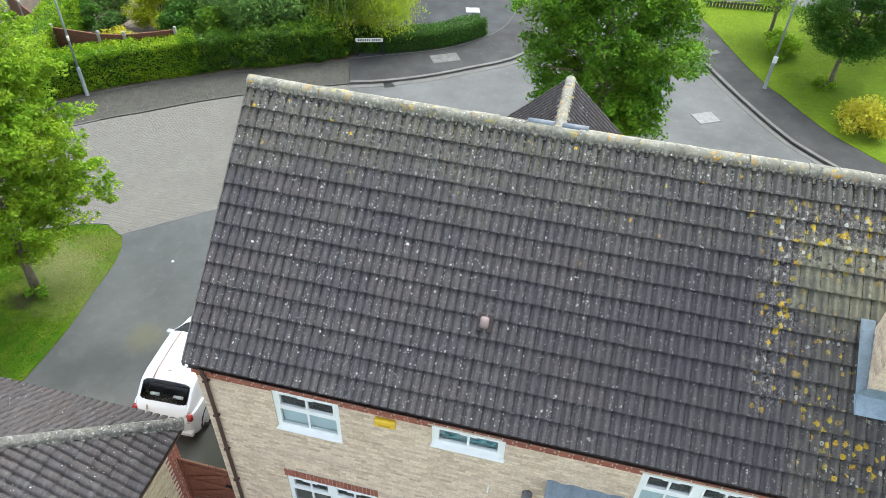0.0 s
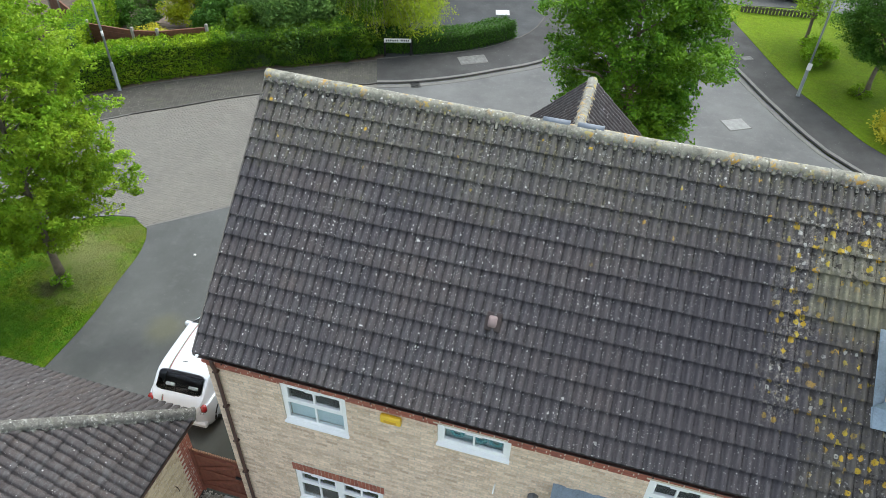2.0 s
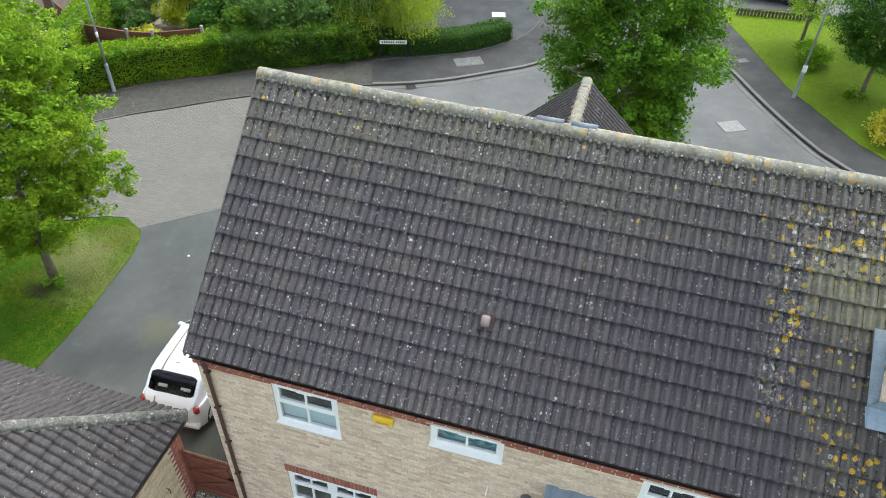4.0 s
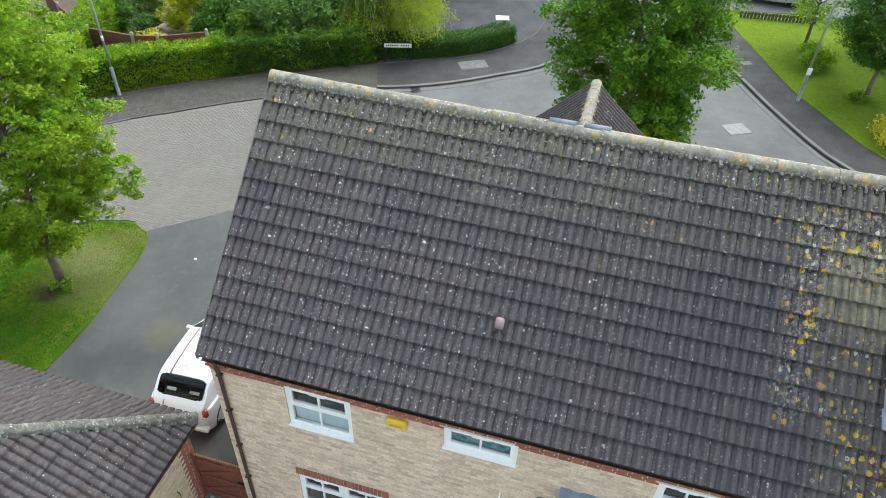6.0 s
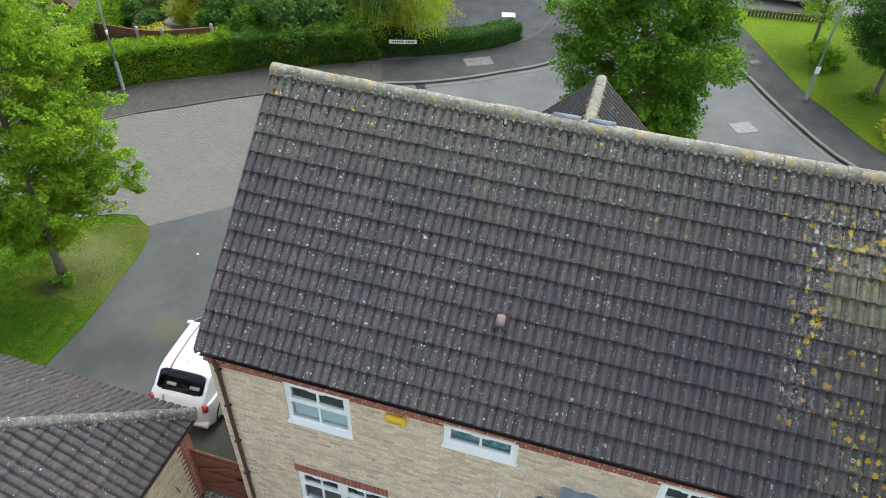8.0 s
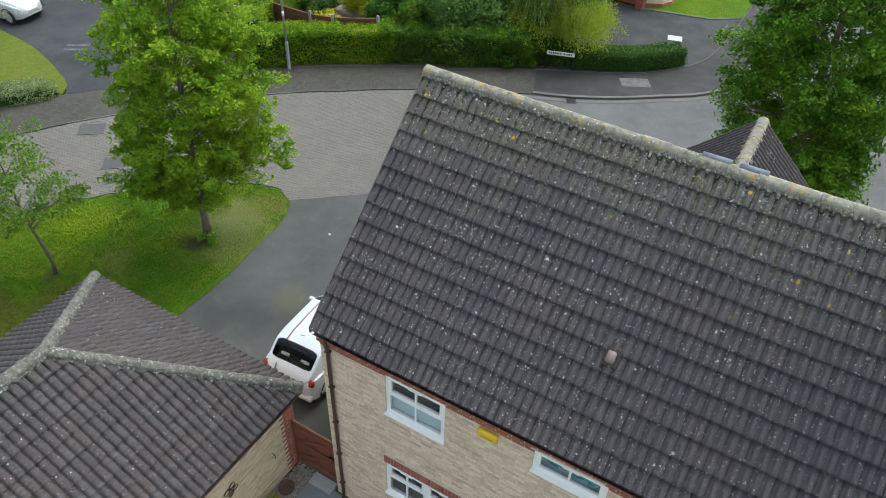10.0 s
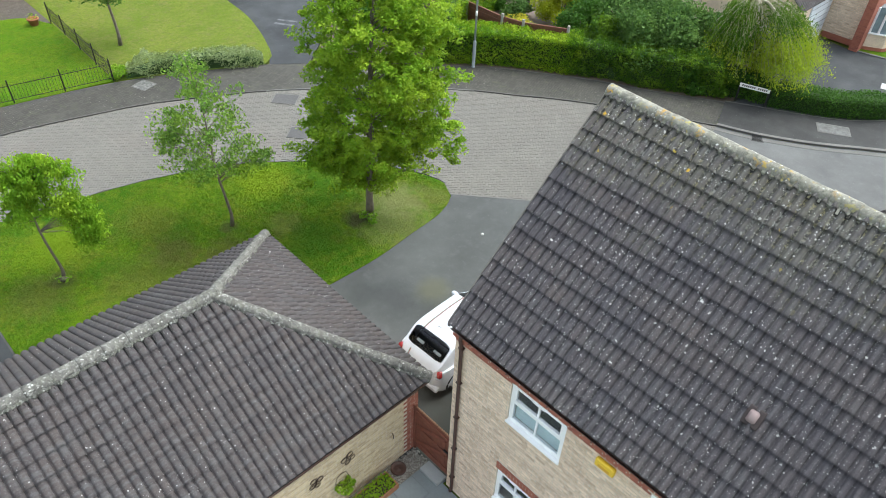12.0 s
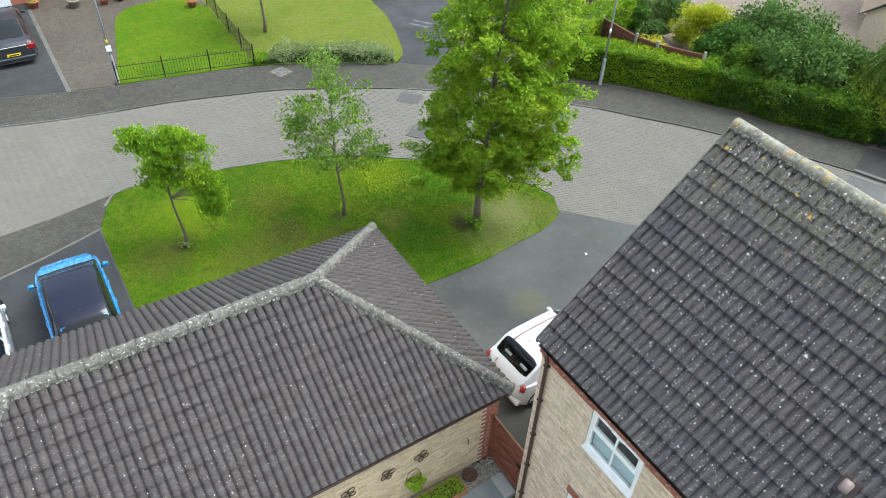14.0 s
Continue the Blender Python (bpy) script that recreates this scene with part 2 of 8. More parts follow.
def tarmac_material(name, c, chips=0.5, stains_and_shade=()):
    m, nt, b = nodes_of(name)
    w = Web(nt)
    col = w.mix(w.ramp(w.noise(0.35, 5, 0.6), 0.35, 0.68), tuple(v * 0.78 for v in c), tuple(v * 1.22 for v in c))
    col = w.mix(w.ramp(w.noise(90, 3, 0.8), 0.35, 0.7, 0.0, 0.5), col, tuple(v * 0.55 for v in c))
    col = w.mix(w.ramp(w.noise(3.0, 5, 0.7), 0.52, 0.72, 0.0, 0.3), col, tuple(v * 1.5 for v in c))
    d, cc = w.cells(34)
    sep = w.nt.nodes.new("ShaderNodeSeparateColor")
    w.link(cc, sep.inputs[0])
    chip = w.math("MULTIPLY", w.ramp(d, 0.12, 0.2, 1.0, 0.0), w.ramp(sep.outputs[0], 1 - 0.12 * chips, 1.01 - 0.12 * chips))
    col = w.mix(w.math("MULTIPLY", chip, 0.6), col, (0.315, 0.315, 0.300))
    for x, y, rad, tint, amount in stains_and_shade:
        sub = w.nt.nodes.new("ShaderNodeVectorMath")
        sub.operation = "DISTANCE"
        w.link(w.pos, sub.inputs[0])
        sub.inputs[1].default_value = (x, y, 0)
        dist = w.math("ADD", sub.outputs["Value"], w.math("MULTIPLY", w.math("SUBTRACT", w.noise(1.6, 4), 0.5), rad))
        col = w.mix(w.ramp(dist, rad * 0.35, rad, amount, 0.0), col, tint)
    w.link(col, b.inputs["Base Color"])
    w.link(w.ramp(w.noise(0.9, 4), 0.35, 0.65, 0.7, 0.93), b.inputs["Roughness"])
    b.inputs["Specular IOR Level"].default_value = 0.3
    w.link(w.bump(w.noise(160, 3), 0.4, 0.006), b.inputs["Normal"])
    return m


def paver_material(name, c1, c2, turn, moss=0.3, joint=0.5, block=0.1):
    """Block paving of 200 x 100 mm blocks laid in herringbone, worn and mossy in the joints."""
    m, nt, b = nodes_of(name)
    w = Web(nt)
    mp = w.nt.nodes.new("ShaderNodeMapping")
    mp.inputs["Rotation"].default_value = (0, 0, radians(turn))
    w.link(w.pos, mp.inputs["Vector"])
    sep = w.nt.nodes.new("ShaderNodeSeparateXYZ")
    w.link(mp.outputs[0], sep.inputs[0])
    x, y = w.math("DIVIDE", sep.outputs[0], block), w.math("DIVIDE", sep.outputs[1], block)
    i, j = w.math("FLOOR", x), w.math("FLOOR", y)
    u, v = w.math("SUBTRACT", x, i), w.math("SUBTRACT", y, j)
    k = w.math("FLOORED_MODULO", w.math("SUBTRACT", i, j), 4.0)
    k0, k1, k2, k3 = (w.math("COMPARE", k, float(q)) for q in range(4))
    for node in (k0, k1, k2, k3):
        node.node.inputs[2].default_value = 0.1
    d = w.math("ADD", u, k1)
    d = w.math("MINIMUM", d, w.math("ADD", w.math("SUBTRACT", 1.0, u), k0))
    d = w.math("MINIMUM", d, w.math("ADD", v, k2))
    d = w.math("MINIMUM", d, w.math("ADD", w.math("SUBTRACT", 1.0, v), k3))
    seam = w.ramp(d, 0.05, 0.16, 1.0, 0.0)
    own = w.nt.nodes.new("ShaderNodeCombineXYZ")
    w.link(w.math("SUBTRACT", i, k1), own.inputs[0])
    w.link(w.math("SUBTRACT", j, k2), own.inputs[1])
    wn_ = w.nt.nodes.new("ShaderNodeTexWhiteNoise")
    w.link(own.outputs[0], wn_.inputs["Vector"])
    col = w.mix(wn_.outputs["Value"], tuple(q * v for q, v in zip(c1, (0.91, 0.89, 0.88))), tuple(q * 1.10 for q in c2))
    col = w.mix(w.ramp(w.noise(0.3, 5, 0.6), 0.35, 0.68, 0.0, 0.5), col, tuple(q * 0.75 for q in c1))
    col = w.mix(w.ramp(w.noise(0.9, 5, 0.65), 0.5, 0.75, 0.0, 0.45), col, tuple(q * 1.3 for q in c2))
    worn = w.ramp(w.noise(0.4, 4, 0.6), 0.40, 0.60, 0.12, 1.0)
    col = w.mix(w.math("MULTIPLY", w.math("MULTIPLY", seam, worn), joint), col, tuple(q * 0.38 for q in c1))
    col = w.mix(w.ramp(w.noise(45, 4, 0.7), 0.4, 0.75, 0.0, 0.35), col, tuple(q * 0.5 for q in c1))
    col = w.mix(w.math("MULTIPLY", w.ramp(w.noise(2.2, 5, 0.7), 0.55, 0.7), moss * 0.7), col, (0.068, 0.075, 0.041))
    patch = w.ramp(w.noise(0.5, 4, 0.6), 0.45, 0.6)
    for scale, size in ((8, 0.2), (19, 0.24)):
        dd, cc = w.cells(scale)
        sc = w.nt.nodes.new("ShaderNodeSeparateColor")
        w.link(cc, sc.inputs[0])
        edge = w.math("ADD", dd, w.math("MULTIPLY", w.math("SUBTRACT", w.noise(scale * 5), 0.5), 0.5))
        bit = w.math("MULTIPLY", w.ramp(edge, size * 0.5, size, 1.0, 0.0), w.ramp(sc.outputs[0], 0.72, 0.74))
        col = w.mix(w.math("MULTIPLY", w.math("MULTIPLY", bit, patch), 0.6 * moss), col, (0.300, 0.300, 0.247))
    w.link(col, b.inputs["Base Color"])
    b.inputs["Roughness"].default_value = 0.88
    w.link(w.bump(seam, -0.4, 0.008), b.inputs["Normal"])
    return m


def block_material(name, c1, c2, c3, pieces):
    """Worn concrete paving block: tone of its own, tracks polished by tyres, moss and bleached lichen."""
    m, nt, b = nodes_of(name)
    w = Web(nt)
    r = w.rand() if pieces else w.island()
    col = w.mix(r, c1, c2)
    col = w.mix(w.ramp(w.noise(0.35, 4, 0.6), 0.5, 0.68, 0.0, 0.55), col, c3)
    col = w.mix(w.ramp(w.noise(0.3, 5, 0.6), 0.35, 0.68, 0.0, 0.4), col, tuple(v * 0.78 for v in c1))
    col = w.mix(w.ramp(w.noise(0.8, 5, 0.65), 0.5, 0.75, 0.0, 0.4), col, tuple(v * 1.22 for v in c2))
    col = w.mix(w.ramp(w.noise(60, 4, 0.7), 0.4, 0.75, 0.0, 0.4), col, tuple(v * 0.5 for v in c1))
    col = w.mix(w.ramp(w.noise(2.2, 5, 0.7), 0.56, 0.7, 0.0, 0.28), col, (0.068, 0.075, 0.041))
    patch = w.ramp(w.noise(0.5, 4, 0.6), 0.48, 0.6)
    d, c = w.cells(9)
    sc = w.nt.nodes.new("ShaderNodeSeparateColor")
    w.link(c, sc.inputs[0])
    edge = w.math("ADD", d, w.math("MULTIPLY", w.math("SUBTRACT", w.noise(45), 0.5), 0.5))
    bit = w.math("MULTIPLY", w.ramp(edge, 0.1, 0.22, 1.0, 0.0), w.ramp(sc.outputs[0], 0.78, 0.8))
    col = w.mix(w.math("MULTIPLY", w.math("MULTIPLY", bit, patch), 0.35), col, (0.300, 0.300, 0.250))
    w.link(col, b.inputs["Base Color"])
    b.inputs["Roughness"].default_value = 0.88
    w.link(w.bump(w.noise(140, 3), 0.3, 0.004), b.inputs["Normal"])
    return m


def grass_material(name, c1, c2, c3, worn=()):
    m, nt, b = nodes_of(name)
    w = Web(nt)
    col = w.mix(w.ramp(w.noise(0.35, 5, 0.6), 0.40, 0.60), c1, c2)
    col = w.mix(w.ramp(w.noise(0.9, 5, 0.7), 0.47, 0.66, 0.0, 0.8), col, c3)
    col = w.mix(w.ramp(w.noise(2.1, 5, 0.7), 0.52, 0.70, 0.0, 0.55), col, (c3[0] * 0.72, c3[1] * 0.52, c3[2] * 1.3))
    col = w.mix(w.ramp(w.noise(6.0, 4, 0.7), 0.44, 0.66, 0.0, 0.75), col, tuple(v * 0.8 for v in c1))
    col = w.mix(w.ramp(w.noise(11.0, 4, 0.7), 0.54, 0.7, 0.0, 0.7), col, (c3[0] * 0.9, c3[1] * 0.75, c3[2]))
    col = w.mix(w.ramp(w.noise(38, 4, 0.75), 0.35, 0.7, 0.0, 0.65), col, tuple(v * 0.35 for v in c1))
    for x, y, rad, tint, amount in worn:
        sub = w.nt.nodes.new("ShaderNodeVectorMath")
        sub.operation = "DISTANCE"
        w.link(w.pos, sub.inputs[0])
        sub.inputs[1].default_value = (x, y, 0)
        dist = w.math("ADD", sub.outputs["Value"], w.math("MULTIPLY", w.math("SUBTRACT", w.noise(2.5, 5), 0.5), rad * 1.3))
        col = w.mix(w.ramp(dist, rad * 0.4, rad, amount, 0.0), col, tint)
    w.link(col, b.inputs["Base Color"])
    b.inputs["Roughness"].default_value = 0.95
    b.inputs["Specular IOR Level"].default_value = 0.15
    w.link(w.bump(w.noise(55, 5, 0.8), 1.0, 0.05), b.inputs["Normal"])
    return m


def leaf_material(name, c1, c2, c3, through_light=0.38):
    m, nt, b = nodes_of(name)
    w = Web(nt)
    r = w.island()
    col = w.mix(r, c1, c2)
    col = w.mix(w.ramp(w.noise(0.9, 3), 0.45, 0.7, 0.0, 0.8), col, c3)
    col = w.mix(w.ramp(w.noise(2.7, 3), 0.5, 0.72, 0.0, 0.75), col, c3)
    col = w.mix(w.ramp(w.noise(3.3, 3), 0.5, 0.7, 0.0, 0.6), col, tuple(v * 0.55 for v in c1))
    w.link(col, b.inputs["Base Color"])
    b.inputs["Roughness"].default_value = 0.5
    b.inputs["Specular IOR Level"].default_value = 0.12
    tr = w.nt.nodes.new("ShaderNodeBsdfTranslucent")
    w.link(w.mix(0.5, col, c2), tr.inputs["Color"])
    mixer = w.nt.nodes.new("ShaderNodeMixShader")
    mixer.inputs[0].default_value = through_light
    w.link(b.outputs[0], mixer.inputs[1])
    w.link(tr.outputs[0], mixer.inputs[2])
    w.link(mixer.outputs[0], nt.nodes["Material Output"].inputs["Surface"])
    return m


def glass_material(name, tint=(1, 1, 1), rough=0.0):
    m, nt, b = nodes_of(name)
    b.inputs["Base Color"].default_value = (*tint, 1)
    b.inputs["Roughness"].default_value = rough
    b.inputs["Transmission Weight"].default_value = 1.0
    b.inputs["IOR"].default_value = 1.3 if rough else 1.45
    return m


def dark_glass(name, c=(0.012, 0.014, 0.016), ior=1.36):
    """Tinted car glass over a dark cabin."""
    m, nt, b = nodes_of(name)
    b.inputs["Base Color"].default_value = (*c, 1)
    b.inputs["Roughness"].default_value = 0.03
    b.inputs["IOR"].default_value = ior
    return m


TILE1, TILE2, TILE3 = (0.073, 0.064, 0.071), (0.102, 0.082, 0.079), (0.056, 0.052, 0.065)
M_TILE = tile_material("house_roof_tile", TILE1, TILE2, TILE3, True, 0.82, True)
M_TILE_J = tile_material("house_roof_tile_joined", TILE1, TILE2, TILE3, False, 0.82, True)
G1, G2, G3 = (0.063, 0.051, 0.049), (0.079, 0.062, 0.056), (0.049, 0.043, 0.046)
M_GTILE = tile_material("garage_roof_tile", G1, G2, G3, True, 0.16)
M_GTILE_J = tile_material("garage_roof_tile_joined", G1, G2, G3, False, 0.16)
M_RIDGE = ridge_material("ridge_tile", (0.240, 0.232, 0.192))
M_GRIDGE = ridge_material("garage_ridge_tile", (0.128, 0.123, 0.110), 0.0)
M_WRIDGE = ridge_material("wing_ridge_tile", (0.225, 0.215, 0.185), 1.5)
M_HIPMORTAR = ridge_material("crumbling_mortar", (0.105, 0.105, 0.090), 0.0)
# near black, painting the shade of open gaps and hollows
M_GAP = plain("painted_gap_shade", (0.018, 0.016, 0.015), 0.95)
M_UNDER = plain("roof_underlay", (0.025, 0.023, 0.022), 0.95)
M_VERGE = plain("weathered_verge_mortar", (0.130, 0.120, 0.106), 0.95, vary=0.35, scale=7, bump=0.5)
M_MORTAR = plain("mortar", (0.58, 0.50, 0.40), 0.95, vary=0.2, scale=3, bump=0.4)
BUFF = ((0.600, 0.450, 0.318), (0.820, 0.655, 0.500), (0.440, 0.300, 0.210))
M_BUFF = brick_material("buff_brick", *BUFF, True)
M_BUFF_J = brick_material("buff_brick_joined", *BUFF, False)
MOSSY = tuple((r * 0.80, g * 0.84, b_ * 0.72) for r, g, b_ in BUFF)   # damp garage wall with algae
M_MOSSY = brick_material("mossy_buff_brick", *MOSSY, True)
M_MOSSY_J = brick_material("mossy_buff_brick_joined", *MOSSY, False)
RED = ((0.30, 0.095, 0.062), (0.37, 0.135, 0.088), (0.21, 0.068, 0.052))
M_RED = brick_material("red_brick", *RED, True)
M_RED_J = brick_material("red_brick_joined", *RED, False)
M_WHITE = plain("white_upvc", (0.90, 0.90, 0.89), 0.35, vary=0.04)
M_BROWN = plain("brown_plastic", (0.07, 0.035, 0.026), 0.45, vary=0.2)
M_GATE = plain("stained_gate_timber", (0.195, 0.066, 0.040), 0.7, vary=0.35, scale=9, bump=0.3, bscale=30)
M_LEAD = plain("lead_sheet", (0.205, 0.260, 0.315), 0.5, 0.25, vary=0.3, scale=4, bump=0.2, bscale=8)
M_LEADEDGE = plain("dull_blue_metal", (0.115, 0.135, 0.165), 0.55, 0.0, vary=0.25, scale=12)
M_GLASS = glass_material("window_glass", (0.93, 0.97, 0.97))
# rooms painted near black in place of their unlit depth
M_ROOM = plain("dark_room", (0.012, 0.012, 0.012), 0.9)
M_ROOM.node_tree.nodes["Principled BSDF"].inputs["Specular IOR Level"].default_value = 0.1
M_BLIND = plain("pale_blind", (0.62, 0.74, 0.78), 0.8, vary=0.08)
M_TEAL = plain("teal_ornament", (0.12, 0.42, 0.46), 0.5, vary=0.3, scale=20)
M_YELLOW = plain("yellow_alarm_box", (0.80, 0.52, 0.03), 0.4, vary=0.06)
# the spot at (-0.9, 0.9) paints the shade between house and garage
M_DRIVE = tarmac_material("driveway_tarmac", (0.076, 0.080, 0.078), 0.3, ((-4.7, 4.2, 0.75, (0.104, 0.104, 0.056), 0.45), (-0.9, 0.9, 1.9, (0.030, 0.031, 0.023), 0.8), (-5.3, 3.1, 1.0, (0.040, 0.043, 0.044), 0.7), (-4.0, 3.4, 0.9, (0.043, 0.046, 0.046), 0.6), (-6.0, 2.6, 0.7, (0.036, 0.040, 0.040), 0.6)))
M_ROAD = tarmac_material("road_tarmac", (0.113, 0.114, 0.114), 0.4)
M_DARKTAR = tarmac_material("dark_tarmac", (0.043, 0.046, 0.049), 0.3)
M_PAVE = tarmac_material("pavement_tarmac", (0.039, 0.039, 0.039), 0.5)
M_JOINT = plain("sandy_road_joint", (0.114, 0.107, 0.094), 0.95, vary=0.3, scale=1.2)
M_BLOCK, M_BLOCK_J = (block_material(n, (0.142, 0.134, 0.119), (0.164, 0.154, 0.136), (0.156, 0.134, 0.117), own) for n, own in (("paving_block", True), ("paving_block_joined", False)))
M_PAVER2 = paver_material("pavement_block_paving", (0.047, 0.044, 0.037), (0.063, 0.060, 0.050), -20, 1.0, 0.8)
M_PAVER3 = paver_material("brown_block_paving", (0.074, 0.064, 0.052), (0.090, 0.079, 0.064), 10, 1.0, 0.35)
M_KERB = plain("concrete_kerb", (0.118, 0.115, 0.108), 0.9, vary=0.25, scale=2, bump=0.3)
M_KERBDARK = plain("dark_kerb_face", (0.080, 0.076, 0.069), 0.9, vary=0.25, scale=2)
# worn, mossy and straw-coloured places and painted tree shade (dark green) on the verge: (x, y, radius, tint, amount)
WORN_AND_SHADED = ((-10.2, -1.6, 2.0, (0.130, 0.150, 0.024), 0.6), (-9.0, 1.2, 1.4, (0.060, 0.130, 0.008), 0.6), (-11.9, -4.3, 1.2, (0.150, 0.150, 0.034), 0.5), (-13.8, -3.0, 1.3, (0.190, 0.290, 0.008), 0.6), (-12.6, 3.4, 1.4, (0.200, 0.285, 0.010), 0.6), (-8.7, 6.3, 1.2, (0.195, 0.205, 0.075), 0.75), (-7.9, 5.5, 1.7, (0.205, 0.215, 0.080), 0.6), (-10.1, 2.7, 0.9, (0.116, 0.113, 0.031), 0.5), (-13.0, -0.5, 1.4, (0.136, 0.159, 0.024), 0.5), (-8.75, 4.6, 0.6, (0.052, 0.045, 0.020), 0.8), (-12.2, -3.6, 0.45, (0.062, 0.057, 0.024), 0.6), (-11.15, 1.3, 0.35, (0.062, 0.057, 0.024), 0.6), (-8.0, 7.3, 0.9, (0.130, 0.129, 0.036), 0.6), (-9.6, 0.6, 1.5, (0.115, 0.120, 0.026), 0.7), (-11.2, -0.6, 1.0, (0.125, 0.125, 0.030), 0.6), (-8.9, 3.0, 1.0, (0.055, 0.150, 0.008), 0.6))
M_GRASS = grass_material("verge_grass", (0.075, 0.195, 0.006), (0.175, 0.290, 0.010), (0.240, 0.290, 0.024), WORN_AND_SHADED)
M_LAWN = grass_material("bright_lawn", (0.085, 0.195, 0.005), (0.140, 0.245, 0.007), (0.175, 0.240, 0.012))
M_LAWN2 = grass_material("yellowing_lawn", (0.140, 0.208, 0.020), (0.200, 0.245, 0.036), (0.230, 0.240, 0.060))
M_LAWN3 = grass_material("sunny_lawn", (0.130, 0.225, 0.006), (0.190, 0.285, 0.010), (0.160, 0.225, 0.014))
M_EDGING = plain("dull_edging", (0.125, 0.121, 0.114), 0.9, vary=0.3, scale=3)
M_DRYSOIL = plain("dry_garden_ground", (0.175, 0.140, 0.112), 0.95, vary=0.35, scale=4, bump=0.6)
M_SOIL = plain("garden_soil", (0.075, 0.056, 0.038), 0.95, vary=0.4, scale=5, bump=0.6)
M_GRAVEL = plain("pale_gravel", (0.191, 0.173, 0.140), 0.9, vary=0.5, scale=28, bump=0.8, bscale=60)
M_SLAB = plain("grey_paving_slab", (0.190, 0.212, 0.218), 0.8, vary=0.12, scale=2, bump=0.2)
M_BARK = plain("bark", (0.156, 0.132, 0.102), 0.9, vary=0.35, scale=7, bump=0.6, bscale=25)
M_PALEBARK = plain("bare_silver_wood", (0.400, 0.360, 0.288), 0.8, vary=0.25, scale=9)
M_LEAF_A = leaf_material("green_leaf", (0.138, 0.268, 0.018), (0.245, 0.405, 0.025), (0.420, 0.540, 0.042), 0.45)
M_LEAF_G = leaf_material("deep_green_leaf", (0.056, 0.150, 0.012), (0.098, 0.228, 0.014), (0.200, 0.360, 0.024), 0.30)
M_LEAF_B = leaf_material("ash_leaf", (0.105, 0.215, 0.036), (0.190, 0.320, 0.052), (0.270, 0.410, 0.046))
M_LEAF_C = leaf_material("bright_leaf", (0.150, 0.300, 0.018), (0.245, 0.430, 0.032), (0.370, 0.500, 0.038), 0.45)
M_LEAF_D = leaf_material("dark_leaf", (0.033, 0.095, 0.013), (0.071, 0.162, 0.021), (0.095, 0.210, 0.023))
M_LEAF_E = leaf_material("blue_green_leaf", (0.044, 0.106, 0.027), (0.098, 0.185, 0.047), (0.165, 0.280, 0.050))
M_LEAF_H = leaf_material("hedge_leaf", (0.105, 0.235, 0.010), (0.195, 0.360, 0.014), (0.370, 0.475, 0.028))
M_LEAF_M = leaf_material("mixed_hedge_leaf", (0.042, 0.106, 0.010), (0.085, 0.182, 0.014), (0.205, 0.330, 0.024))
M_LEAF_Y = leaf_material("yellow_leaf", (0.458, 0.437, 0.032), (0.554, 0.501, 0.055), (0.382, 0.403, 0.043))
M_LEAF_GOLD = leaf_material("golden_green_leaf", (0.270, 0.340, 0.014), (0.400, 0.450, 0.022), (0.480, 0.500, 0.030), 0.45)
M_LEAF_W = leaf_material("weeping_leaf", (0.225, 0.335, 0.022), (0.340, 0.450, 0.034), (0.450, 0.500, 0.034), 0.5)
M_LEAF_V = leaf_material("variegated_leaf", (0.190, 0.265, 0.100), (0.380, 0.430, 0.235), (0.170, 0.240, 0.070))
M_BLADE = grass_material("grass_blade", (0.090, 0.235, 0.006), (0.215, 0.370, 0.010), (0.310, 0.370, 0.030), WORN_AND_SHADED)
# solid core coloured dark for the shade between the hedge's leaves
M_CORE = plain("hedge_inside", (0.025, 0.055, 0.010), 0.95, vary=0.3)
M_STEEL = plain("galvanised_steel", (0.27, 0.295, 0.31), 0.5, 0.15, vary=0.15, scale=3)
M_BLACK = plain("black_metal", (0.012, 0.012, 0.013), 0.5, vary=0.2)
M_CONC = plain("concrete_post", (0.28, 0.265, 0.24), 0.9, vary=0.2, scale=4, bump=0.3)
M_PANEL = plain("fence_timber", (0.13, 0.052, 0.028), 0.8, vary=0.3, scale=8, bump=0.3)
M_GREYWOOD = plain("weathered_grey_timber", (0.10, 0.088, 0.072), 0.85, vary=0.3, scale=8)
M_TERRA = plain("terracotta", (0.36, 0.13, 0.07), 0.85, vary=0.2)
M_SIGN = plain("white_sign_plate", (0.80, 0.80, 0.78), 0.4, vary=0.05)
M_CARWHITE = plain("white_car_paint", (0.60, 0.64, 0.70), 0.2, vary=0.02, coat=1.0)
M_CARBLUE = plain("blue_car_paint", (0.015, 0.225, 0.54), 0.25, 0.25, vary=0.06, coat=1.0)
M_CARDARK = plain("dark_grey_car_paint", (0.022, 0.026, 0.034), 0.4, vary=0.05, coat=0.25)
M_CARSILVER = plain("silver_car_paint", (0.60, 0.62, 0.64), 0.25, 0.3, vary=0.03, coat=1.0)
M_CARGLASS = dark_glass("car_glass")
M_PANO = dark_glass("panoramic_roof_glass", (0.007, 0.009, 0.026), 1.46)
M_TYRE = plain("tyre_rubber", (0.02, 0.02, 0.02), 0.85)
M_RIM = plain("alloy_rim", (0.45, 0.46, 0.47), 0.35, 0.8, vary=0.1)
M_TRIM = plain("black_plastic_trim", (0.02, 0.02, 0.022), 0.6)
M_TAIL = plain("red_tail_light", (0.248, 0.006, 0.008), 0.15, coat=0.8)
M_CLEAR = plain("clear_headlight", (0.6, 0.62, 0.64), 0.08, 0.5, coat=1.0)
